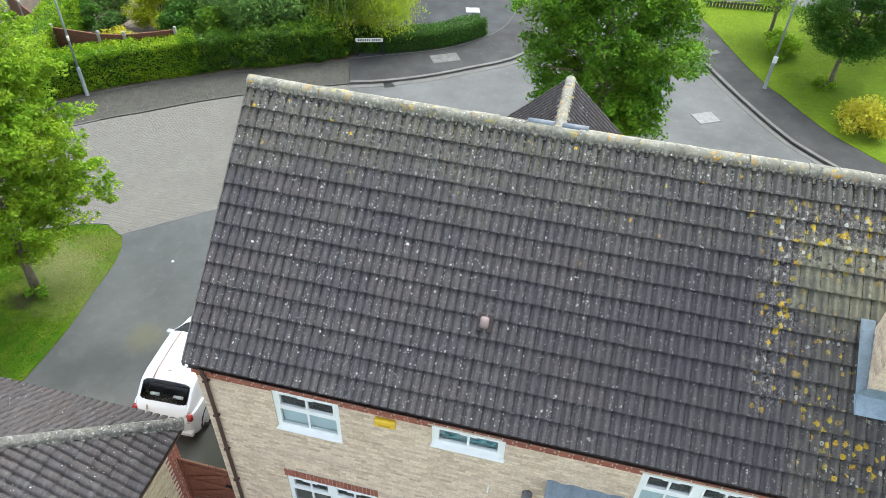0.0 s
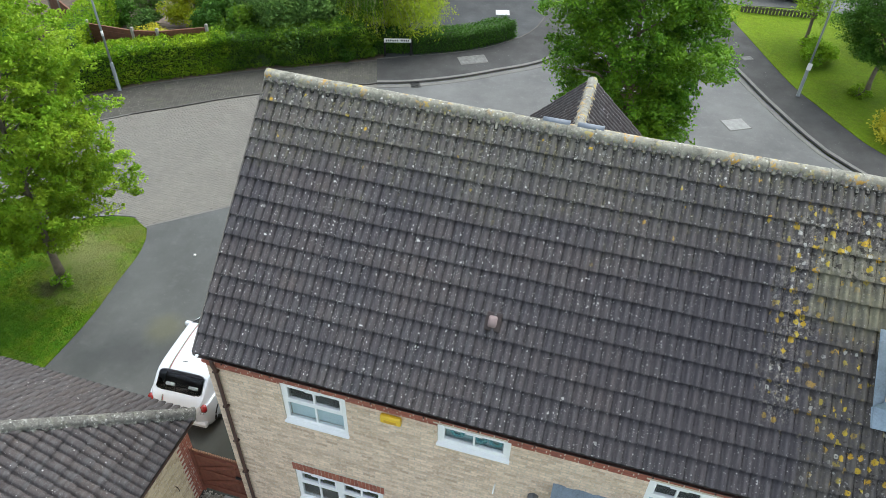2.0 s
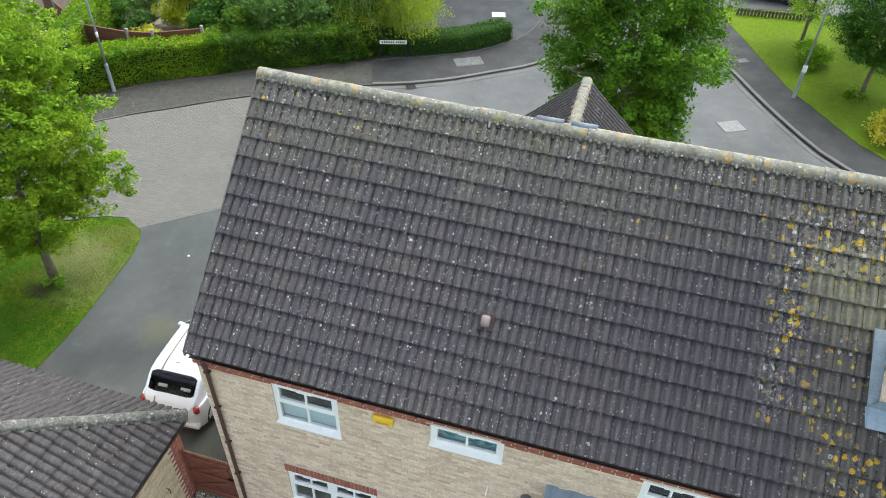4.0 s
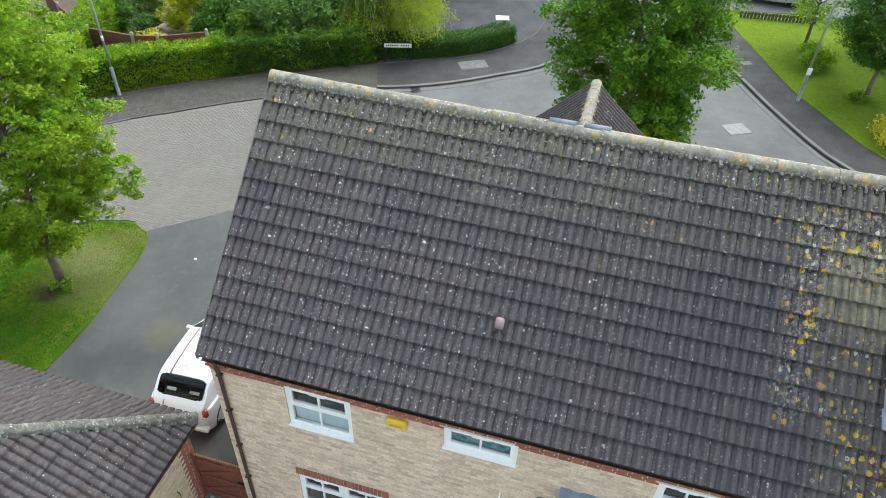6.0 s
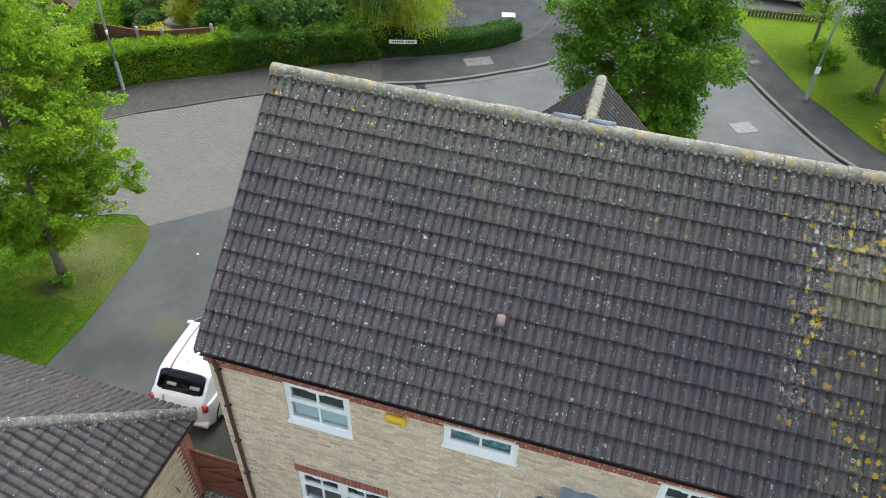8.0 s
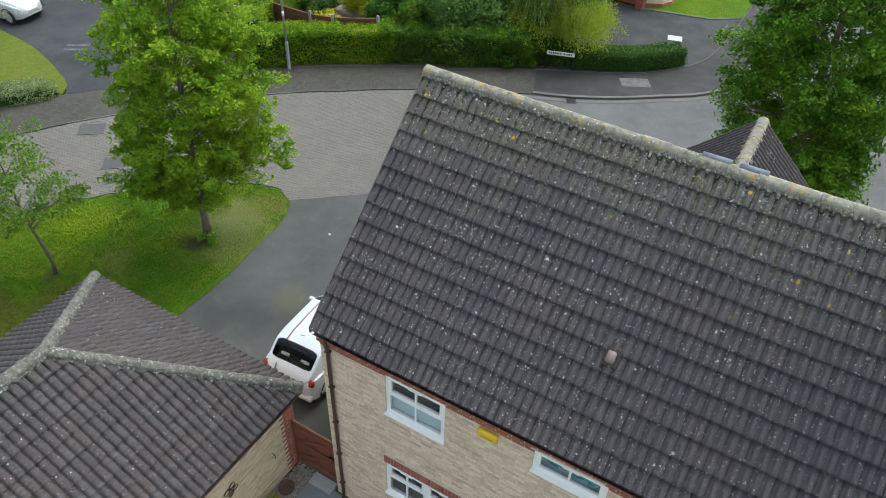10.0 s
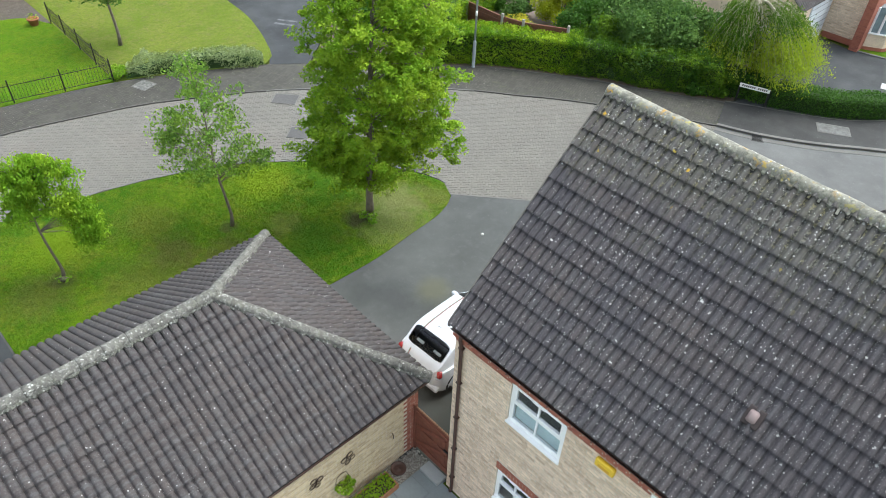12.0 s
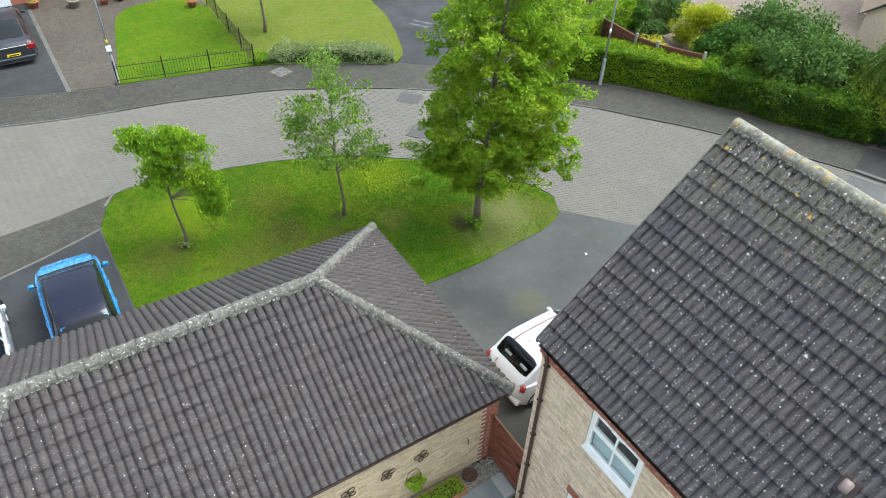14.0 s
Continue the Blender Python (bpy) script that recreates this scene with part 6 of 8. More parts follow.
bush((-19.6, 23.6, 0), 1.4, 1.8, M_LEAF_A, 2600, 0.11, "green shrub in the garden bed", group="garden bed shrubs")
bush((-19.0, 14.6, 0), 1.5, 2.0, M_LEAF_D, 3600, 0.12, "dark green shrubs beside the drive", group="shrubs beside the drive")
bush((-21.0, 17.4, 0), 1.6, 2.2, M_LEAF_A, 3600, 0.12, "green shrubs beside the drive", group="shrubs beside the drive")
bush((-25.0, 19.0, 0), 2.0, 2.6, M_LEAF_D, 3600, 0.13, "dark green shrubs beside the drive", group="shrubs beside the drive")

# weeping tree with bare silver limbs
M_TWIG = plain("olive_grey_twig", (0.215, 0.215, 0.115), 0.9, vary=0.3, scale=5)
wt = thing("weeping_tree", (-5.1, 23.1, 0), "weeping tree with bare silver limbs above hanging yellow-green leaves", "tree")
HUBS = (np.array([-0.75, 0.45, 3.45]), np.array([0.05, -0.55, 2.65]))
part("trunk", Shape().tube([(0, 0, 0), (0.06, 0, 0.9), (-0.1, 0.05, 1.8), (-0.45, 0.25, 2.7), tuple(HUBS[0])], [0.14, 0.12, 0.10, 0.08, 0.055], 9), M_PALEBARK, wt, "", True)
part("fork", Shape().tube([(-0.1, 0.05, 1.8), (0.0, -0.25, 2.3), tuple(HUBS[1])], [0.08, 0.06, 0.045], 8), M_PALEBARK, wt, "", True)
ACROSS, AHEAD = np.array([0.93, 0.38, 0.0]), np.array([0.38, -0.93, 0.0])   # the crown is broadest along the first of these
bright, dull, twigs = [], [], Shape()
for i in range(420):
    hub = HUBS[0 if i % 5 < 3 else 1]
    an = rng.uniform(0, 2 * np.pi)
    cx, cy = math.cos(an), math.sin(an)
    out = (2.35 if cx > 0 else 1.75) * abs(cx) + (1.75 if cy > 0 else 1.1) * abs(cy)
    out *= rng.uniform(0.55, 1.12) * (1.0 if i % 5 < 3 else 0.8)
    d = ACROSS * cx + AHEAD * cy
    start = hub + d * rng.uniform(0.05, 0.7) * np.array([1, 1, 0]) + np.array([0, 0, rng.uniform(-0.45, 0.2)])
    end = np.array([0, 0, 0]) + d * out + np.array([0.15, 0.1, rng.uniform(1.05, 1.75) + (0.25 if cx < -0.3 else 0.0)])
    if end[2] > start[2] - 0.4:
        continue
    q = np.linspace(0, 1, 8)[:, None]
    bow = start * (1 - q) + end * q
    bow[:, 2] += 0.42 * np.sin(q[:, 0] * math.pi) * np.linalg.norm(end - start) * 0.45
    bow[1:-1] += rng.normal(size=(6, 3)) * 0.05
    if i < 26:
        hp = hub + (bow[3] - hub) * 0.8
        part("bare_limb", Shape().tube([tuple(hub), tuple(hub * 0.6 + hp * 0.4 + np.array([0, 0, 0.22])), tuple(hp + np.array([0, 0, 0.12])), tuple(bow[5])], [0.045, 0.034, 0.022, 0.008], 6), M_PALEBARK, wt, "", True)
    twigs.tube([tuple(p) for p in bow], [0.009, 0.009, 0.008, 0.008, 0.007, 0.006, 0.005, 0.003], 4, False)
    left = cx < -0.15 + 0.3 * rng.normal() * 0.5
    for k in range(250 if cx > 0.2 else 170):
        f = rng.uniform(0, 1)
        full = 0.24 if left else (0.34 if cx > 0.45 else 0.52)
        if f < full + rng.normal() * 0.08:
            continue
        j = min(6, int(f * 7))
        p = bow[j] + (bow[j + 1] - bow[j]) * (f * 7 - j) + rng.normal(size=3) * np.array([0.14, 0.14, 0.11]) - np.array([0, 0, abs(rng.normal()) * 0.16])
        (dull if p[2] > (1.85 if left else 2.75) + 0.2 * rng.normal() else bright).append(p)
part("fine_twig", twigs, M_TWIG, wt, "fine olive-grey twigs")["kind"] = "stuff"
for pts_, mt in ((np.array(bright), M_LEAF_W), (np.array(dull), M_LEAF_M)):
    part("hanging_leaves", leaf_mesh("hanging_leaves", pts_, 0.10, mt, 0.3, 1.6, 0.45), mt, wt)

# blades of grass along the verge
def grass_blades(name, poly, n, z, mat, label, size=0.07, bare=()):
    a = np.array(poly)
    lo, hi = a.min(0), a.max(0)
    pts = rng.uniform(lo, hi, (n * 3, 2))
    inside = np.zeros(len(pts), bool)
    j = len(a) - 1
    for i in range(len(a)):
        cr = (a[i, 1] > pts[:, 1]) != (a[j, 1] > pts[:, 1])
        with np.errstate(divide="ignore", invalid="ignore"):
            xx = (a[j, 0] - a[i, 0]) * (pts[:, 1] - a[i, 1]) / (a[j, 1] - a[i, 1]) + a[i, 0]
        inside ^= cr & (pts[:, 0] < xx)
        j = i
    pts = pts[inside][:n]
    for x, y, r in bare:   # thin growth on worn ground
        d = np.hypot(pts[:, 0] - x, pts[:, 1] - y)
        pts = pts[(d > r) | (rng.uniform(0, 1, len(pts)) < 0.42)]
    p3 = np.concatenate([pts, np.full((len(pts), 1), z + size * 0.35)], 1)
    me = leaf_mesh(name, p3, size, mat, 0.0, -1.4, 0.35)
    ob = new(name, me)
    return tagged(ob, label, "grass", kind="stuff")


grass_blades("grass_blades", VERGE, 80000, 0.03, M_BLADE, "short blades of green grass on the verge", 0.06, ((-8.6, 6.2, 0.9), (-7.9, 5.5, 1.2), (-8.7, 4.7, 0.6), (-12.2, -3.6, 0.4), (-11.15, 1.3, 0.35), (-8.0, 7.2, 0.6), (-10.1, 2.7, 0.5)))


# ---- street furniture ----
def lamp_post(at, label, bands=()):
    th = thing("street_lamp", at, label, "street lamp", "grey steel street lamps")
    part("base", Shape().lathe([(0.085, 0), (0.085, 0.02), (0.072, 0.04), (0.072, 1.12), (0.065, 1.2), (0.045, 1.24)], n=14), M_STEEL, th, "wider galvanised base", True)
    part("column", Shape().tube([(0, 0, 1.23), (0, 0, 3.5), (0, 0, 5.9)], [0.044, 0.042, 0.036], 12), M_STEEL, th, "", True)
    part("door", Shape().box(-0.03, 0.03, -0.078, -0.068, 0.45, 0.95, 0.004), M_STEEL, th)
    part("bracket", Shape().tube([(0, 0, 5.88), (0.0, 0.2, 6.0), (0, 0.55, 6.03)], 0.028, 8), M_STEEL, th, "", True)
    part("lantern", Shape().box(-0.1, 0.1, 0.5, 1.0, 5.98, 6.1, 0.03), M_STEEL, th)
    for k, (z0, z1, c) in enumerate(bands):
        part("sticker_band", Shape().tube([(0, 0, z0), (0, 0, z1)], 0.05 if z0 > 1.2 else 0.078, 12), c, th, "", True)
    return th


lamp_post((-13.74, 15.05, 0.04), "grey steel street lamp before the hedge", ((2.35, 2.55, M_SIGN),))
lb = lamp_post((13.04, 23.45, 0.1), "grey steel street lamp with a white box on it")
part("notice_box", Shape().box(-0.09, 0.09, -0.11, -0.05, 1.2, 1.5, 0.02), M_SIGN, lb, "white box strapped on")
lc = lamp_post((-23.62, -2.77, 0.05), "grey steel street lamp with yellow and white stickers", ((1.75, 1.9, M_PLATE),))
part("notice_box", Shape().box(0.045, 0.075, -0.10, 0.10, 1.4, 1.66, 0.01), M_SIGN, lc, "white square notice")

# street name plate on two black posts
sg = thing("street_sign", (-3.96, 21.52, 0.05), "long white sign plate on two black posts", "street sign", turn=18.0)
for sx in (-0.58, 0.58):
    part("post", Shape().box(sx - 0.035, sx + 0.035, -0.02, 0.05, 0, 0.86, 0.006), M_BLACK, sg)
part("plate", Shape().box(-0.60, 0.60, -0.045, -0.025, 0.68, 0.86, 0.004), M_SIGN, sg)
for k in range(13):
    if k != 7:
        part("dark_mark", Shape().box(-0.50 + k * 0.079, -0.455 + k * 0.079, -0.049, -0.0455, 0.735, 0.815), M_BLACK, sg)

# black hooped fence of the front lawn
def metal_fence(a, b, posts, label):
    a, b = Vector((*a, 0.05)), Vector((*b, 0.05))
    d = b - a
    th = thing("metal_fence", a, label, "fence", "black metal fences", math.degrees(math.atan2(d.y, d.x)))
    ln = d.length
    pm = Shape().box(-0.022, 0.022, -0.022, 0.022, 0, 0.98, 0.006).mesh("post", M_BLACK)
    for i in range(posts):
        ob = part("post", pm, M_BLACK, th)
        ob.location.x = ln * i / (posts - 1)
    for z in (0.12, 0.72):
        part("rail", Shape().box(0.02, ln - 0.02, -0.01, 0.01, z, z + 0.02), M_BLACK, th)
    bm_ = Shape().tube([(0, 0, 0.1), (0, 0, 0.86)], 0.0065, 5).mesh("bar", M_BLACK)
    n = int(ln / 0.12)
    for i in range(1, n):
        ob = part("bar", bm_, M_BLACK, th)
        ob.location.x = ln * i / n


metal_fence((-23.55, -2.78), (-22.46, 2.72), 4, "black metal bar fence along the lawn's front")
metal_fence((-22.46, 2.72), (-29.6, 2.98), 5, "black metal bar fence between two lawns")

# garden fence: concrete posts and timber panels
FENCE = [(-21.2, 20.4), (-18.87, 18.63), (-16.19, 17.04), (-14.02, 17.04), (-12.99, 17.28), (-11.3, 18.3)]
gf = thing("garden_fence", (-14.02, 17.04, 0.03), "red-brown timber panel fence between pale concrete posts", "fence")
for p, q in zip(FENCE, FENCE[1:]):
    d = Vector((q[0] - p[0], q[1] - p[1], 0))
    m = pose(p[0] + 14.02, p[1] - 17.04, 0, 0, 0, math.degrees(math.atan2(d.y, d.x)))
    pan = part("fence_panel", Shape().box(0.07, d.length - 0.07, -0.035, 0.035, 1.652, 1.69, 0.006), M_PANEL, gf)
    pan.matrix_basis = m
    for i in range(9):
        part("board", Shape().box(0.07, d.length - 0.07, -0.02 - 0.008 * (i % 2), 0.02, 0.12 + i * 0.17, 0.12 + i * 0.17 + 0.166, 0.006), M_PANEL, pan)
for p in FENCE:
    part("post", Shape().box(p[0] + 13.965, p[0] + 14.075, p[1] - 17.095, p[1] - 16.985, 0, 1.82, 0.012), M_CONC, gf, "pale concrete post")

# picket edging far on the lawn
pick = thing("picket_fence", (10.9, 31.6, 0.11), "low weathered grey-brown timber picket fence at the lawn's edge", "fence", turn=6)
pm = Shape().box(-0.06, 0.06, -0.02, 0.02, 0, 0.34, 0.01).mesh("picket", M_GREYWOOD)
for i in range(22):
    ob = part("picket", pm, M_GREYWOOD, pick)
    ob.location.x = i * 0.17
part("rail", Shape().box(-0.1, 3.7, 0.014, 0.04, 0.2, 0.27), M_GREYWOOD, pick)


solo("litter", Shape().lathe([(0.01, 0), (0.045, 0.01), (0.03, 0.035), (0.004, 0.04)], (-5.52, 7.13, 0.013), 7), M_SIGN, "small scrap of white litter on the tarmac", "litter")


# covers and drains in the ground
def cover(x, y, w, d, turn, z, mat, label, name="manhole_cover", rim=M_KERB):
    th = thing(name, (x, y, z), label, "manhole cover", turn=turn)
    part("plate", Shape().box(-w / 2 + 0.03, w / 2 - 0.03, -d / 2 + 0.03, d / 2 - 0.03, -0.02, 0.014, 0.004), mat, th)
    rm = Shape()
    for b in ((-w / 2, w / 2, -d / 2, -d / 2 + 0.03), (-w / 2, w / 2, d / 2 - 0.03, d / 2), (-w / 2, -w / 2 + 0.03, -d / 2 + 0.03, d / 2 - 0.03), (w / 2 - 0.03, w / 2, -d / 2 + 0.03, d / 2 - 0.03)):
        rm.box(b[0], b[1], b[2], b[3], -0.02, 0.01)
    part("rim", rm, rim, th)


fm = thing("faded_marking", (-22.55, 11.2, 0.0505), "two faded white paint marks on the dark drive", "road marking", turn=35)
for k in range(2):
    part("mark", Shape().box(-0.55, 0.45, -0.09 + k * 0.42, 0.09 + k * 0.42, 0.0, 0.004), plain("faded_white_paint", (0.095, 0.10, 0.105), 0.9, vary=0.7, scale=6), fm)
M_COVER = plain("worn_iron_cover", (0.075, 0.072, 0.07), 0.7, 0.2, vary=0.25, scale=12)
M_PALECOVER = plain("pale_concrete_patch", (0.110, 0.110, 0.106), 0.9, vary=0.5, scale=7)
cover(-16.75, 7.25, 1.0, 0.75, 40, 0.003, M_COVER, "square iron manhole cover in the block paving", rim=M_EDGING)
cover(-14.3, 6.2, 0.8, 0.75, 40, 0.003, M_COVER, "square iron manhole cover in the block paving", rim=M_EDGING)
cover(-0.69, 22.22, 1.25, 0.75, 30, 0.085, M_PALECOVER, "pale concrete utility cover in the pavement")
cover(10.55, 20.41, 0.95, 0.8, 30, 0.002, plain("bright_concrete_cover", (0.20, 0.20, 0.195), 0.9, vary=0.3, scale=5), "pale square cover in the tarmac road")
cover(11.06, 26.33, 0.5, 0.35, 30, 0.10, M_PALECOVER, "small pale utility cover in the pavement")
cover(-0.58, 27.67, 0.72, 0.62, 15, 0.05, plain("white_painted_cover", (0.42, 0.43, 0.44), 0.7), "bright white square cover in the dark drive")
cover(-21.35, 3.48, 0.75, 0.7, 20, 0.03, plain("bleached_concrete", (0.120, 0.120, 0.112), 0.9, vary=0.8, scale=9), "pale worn utility cover in the pavement")
gl = thing("drain_grate", (-2.45, 19.38, 0.012), "dark iron drain grate beside the kerb", "drain", turn=30)
for i in range(7):
    part("bar", Shape().box(-0.2, 0.2, -0.2 + i * 0.06, -0.17 + i * 0.06, 0, 0.012), M_BLACK, gl)
part("frame", Shape().box(-0.24, 0.24, -0.24, -0.215, 0, 0.012).box(-0.24, 0.24, 0.215, 0.24, 0, 0.012), M_COVER, gl)


# ---- cars ----
def car(name, at, turn, L, W, H, paint, side, glass_x, label, roof_mat=None, hatch=True, plate=M_PLATE, tail=(0.13, 0.15, 0.26), rear_edge=8.0, rear_glass=None, side_from=0.16):
    """A car lofted from its side outline. side: stations from the rear (x, sill, belt, top, half-width share low, belt, top);
    glass_x: (rear glass foot, roof rear, roof front, windscreen foot)."""
    th = thing(name, at, label, "car", turn=turn)
    st = np.array(side, float)
    xs = np.linspace(st[0, 0], st[-1, 0], 240)
    cols = [np.interp(xs, st[:, 0], st[:, k]) for k in range(1, 7)]
    # soften the outline
    for c in cols:
        for _ in range(32):
            c[1:-1] = 0.25 * c[:-2] + 0.5 * c[1:-1] + 0.25 * c[2:]
    rows = []
    for i, x in enumerate(xs):
        zl, zb, zt, wl_, wb, wt_ = (c[i] for c in cols)
        hw = W / 2
        zm = zl + (zb - zl) * 0.55
        half_ = [(0.0, zl), (wl_ * hw * 0.85, zl), (wl_ * hw * 0.97, zl + 0.05), (wl_ * hw, zl + 0.14), (max(wl_, wb) * hw * 1.005, zm), (wb * hw, zb - 0.04), (wb * hw * 0.925, zb), (wt_ * hw * 1.03, zb + (zt - zb) * 0.80), (wt_ * hw * 0.94, zt - 0.045 * min(1, (zt - zb) / 0.3)), (wt_ * hw * 0.7, zt - 0.012), (wt_ * hw * 0.35, zt), (0.0, zt + 0.003)]
        fine = []
        for q in range(len(half_) - 1):
            p0, p1, p2, p3 = (np.array(half_[min(max(k, 0), len(half_) - 1)]) for k in (q - 1, q, q + 1, q + 2))
            for f_ in np.arange(6) / 6:
                fine.append(tuple(0.5 * (2 * p1 + (p2 - p0) * f_ + (2 * p0 - 5 * p1 + 4 * p2 - p3) * f_ ** 2 + (3 * p1 - p0 - 3 * p2 + p3) * f_ ** 3)))
        rows.append([(max(0.0, y), z) for y, z in fine] + [half_[-1]])
    n, mcols = len(xs), len(rows[0])
    grid = [[(xs[i], y, z) for y, z in rows[i]] for i in range(n)]
    a, b, c, d = glass_x
    bins = {"body": [], "rear_window": [], "windscreen": [], "side_window": [], "roof_panel": [], "pillar_trim": []}
    for i in range(n - 1):
        xm = (xs[i] + xs[i + 1]) / 2
        for j in range(mcols - 1):
            key, q = "body", (j + 0.5) / 6

            def pane(x0, x1, edge):
                return abs((xm - (x0 + x1) / 2) * 2 / (x1 - x0)) ** 6 + abs((11 - q) / (11 - edge)) ** 6 < 1

            if 6 < q < 7 and a + side_from < xm < d - 0.30:
                key = "side_window"
                if abs(xm - (b + c) / 2 - 0.05) < 0.05 or abs(xm - b - 0.02) < 0.05 and not hatch:
                    key = "body"
            elif q >= 7 and c < xm < d:
                key = "windscreen" if pane(c - 0.02, d + 0.02, 7.7) else "body"
            elif q >= 7 and a < xm < b:
                key = "rear_window" if pane(a, b, rear_edge) else "body"
            elif q >= 8 and b <= xm <= c and roof_mat:
                key = "roof_panel"
            if key == "body" and roof_mat and 6 <= q < 8 and a - 0.1 < xm < d:
                key = "pillar_trim"
            bins[key].append((i, j))
    mats = {"body": paint, "rear_window": rear_glass or M_CARGLASS, "windscreen": M_CARGLASS, "side_window": M_CARGLASS, "roof_panel": roof_mat, "pillar_trim": M_CARGLASS}
    for key, cells in bins.items():
        if not cells:
            continue
        for sgn_set in (((1,), (-1,)) if key in ("side_window", "pillar_trim") else ((1, -1),)):
            s = Shape()
            idx = {}

            def vid(i, j, sg):
                kk = (i, j, sg if rows[i][j][0] > 0 else 1)
                if kk not in idx:
                    idx[kk] = len(s.v)
                    x, y, z = grid[i][j]
                    s.v.append((x, y * sg, z))
                return idx[kk]

            for sg in sgn_set:
                for i, j in cells:
                    f = (vid(i, j, sg), vid(i + 1, j, sg), vid(i + 1, j + 1, sg), vid(i, j + 1, sg))
                    s.f.append(f if sg < 0 else f[::-1])
            if key == "body":
                for i in (0, n - 1):
                    ring = [s.v[vid(i, j, 1)] for j in range(mcols)] + [s.v[vid(i, j, -1)] for j in range(mcols - 2, 0, -1)]
                    s.add(ring, [tuple(range(len(ring))) if i == 0 else tuple(reversed(range(len(ring))))])
            ob = part(key, s, mats[key], th, "black panoramic glass roof" if key == "roof_panel" else "", True)
            if key == "rear_window" and rear_glass:
                ob.visible_shadow = False
    if roof_mat:
        zc = float(np.interp(c + 0.03, xs, cols[2]))
        part("header_trim", Shape().box(c - 0.05, c + 0.07, -W * 0.34, W * 0.34, zc - 0.05, zc + 0.006, 0.004), M_BLACK, th, "black strip above the windscreen")
    # wheels in dark arches
    r = 0.30 if L < 3.8 else 0.33
    for x in (-L * 0.315, L * 0.325):
        for sg in (-1, 1):
            y = sg * (W / 2 - 0.10)
            wh = part("wheel", Shape().lathe([(r * 0.9, -0.09), (r, -0.06), (r, 0.06), (r * 0.9, 0.09), (r * 0.68, 0.085), (r * 0.68, -0.085)], n=20), M_TYRE, th, "", True)
            wh.matrix_basis = pose(x, y, r, 90, 0, 0)
            rim = Shape().lathe([(r * 0.67, -0.07), (r * 0.67, 0.07), (r * 0.6, 0.075), (0.06, 0.05), (0.05, 0.06), (0.002, 0.06)], n=15)
            for k in range(5):
                an = 2 * math.pi * k / 5
                rim.tube([(0.05 * math.cos(an), 0.05 * math.sin(an), 0.072 * -sg), (r * 0.62 * math.cos(an), r * 0.62 * math.sin(an), 0.082 * -sg)], 0.028, 6)
            part("rim", rim, M_RIM, wh)
            arch = Shape().tube([(x + (r + 0.07) * math.cos(q), sg * (W / 2 - 0.012), r + (r + 0.07) * math.sin(q)) for q in np.linspace(0.0, math.pi, 13)], 0.028, 6)
            part("wheel_arch", arch, M_TRIM, th, "", True)
    rear_x, front_x = xs[0], xs[-1]
    for sg in (-1, 1):
        if tail:
            zt_ = float(np.interp(rear_x + 0.08, xs, cols[1])) - 0.10
            part("tail_light", Shape().box(rear_x - 0.012, rear_x + tail[0], sg * W * 0.40 - tail[1] / 2, sg * W * 0.40 + tail[1] / 2, zt_ + 0.10 - tail[2], zt_ + 0.10, 0.03), M_TAIL, th)
        zh = float(np.interp(front_x - 0.15, xs, cols[1])) - 0.12
        part("headlight", Shape().box(front_x - 0.50, front_x - 0.22, sg * W * 0.33 - 0.11, sg * W * 0.33 + 0.11, zh - 0.06, zh + 0.09, 0.04), M_CLEAR, th)
        mx = d - 0.42
        mz = float(np.interp(mx, xs, cols[1])) + 0.03
        part("mirror", Shape().box(mx - 0.05, mx + 0.07, sg * (W / 2 + 0.085) - 0.075, sg * (W / 2 + 0.085) + 0.075, mz - 0.02, mz + 0.12, 0.03), paint, th)
        part("mirror_arm", Shape().box(mx - 0.02, mx + 0.03, min(sg * (W / 2 - 0.04), sg * (W / 2 + 0.03)), max(sg * (W / 2 - 0.04), sg * (W / 2 + 0.03)), mz - 0.01, mz + 0.03), M_TRIM, th)
        for hx in ((b + c) / 2 - 0.12, (b + c) / 2 + (0.75 if L > 3.8 else 0.55)):
            hz = float(np.interp(hx, xs, cols[1])) - 0.13
            part("door_handle", Shape().box(hx - 0.08, hx + 0.08, sg * W / 2 * 1.0 - 0.014, sg * W / 2 * 1.0 + 0.014, hz, hz + 0.03, 0.006), paint, th)
    part("rear_plate", Shape().box(rear_x - 0.03, rear_x + 0.02, -0.26, 0.26, 0.50 if H < 1.52 else 0.56, 0.61 if H < 1.52 else 0.67, 0.004), plate, th)
    part("dark_mark", Shape().box(rear_x - 0.034, rear_x - 0.0305, -0.19, 0.19, 0.535 if H < 1.52 else 0.595, 0.58 if H < 1.52 else 0.64), M_BLACK, th)
    part("bumper", Shape().box(rear_x - 0.035, rear_x + 0.16, -W * 0.44, W * 0.44, 0.27, 0.44, 0.04), paint, th)
    part("rear_trim", Shape().box(rear_x - 0.028, rear_x + 0.1, -W * 0.36, W * 0.36, 0.20, 0.268, 0.02), M_TRIM, th)
    part("wiper", Shape().tube([(a + 0.02, 0.0, float(np.interp(a + 0.02, xs, cols[2])) + 0.02), (a + 0.10, -0.32, float(np.interp(a + 0.10, xs, cols[2])) + 0.012)], 0.009, 5), M_TRIM, th)
    part("antenna", Shape().tube([(b + 0.25, 0, H - 0.01), (b + 0.12, 0, H + 0.14)], 0.008, 5), M_TRIM, th)
    return th


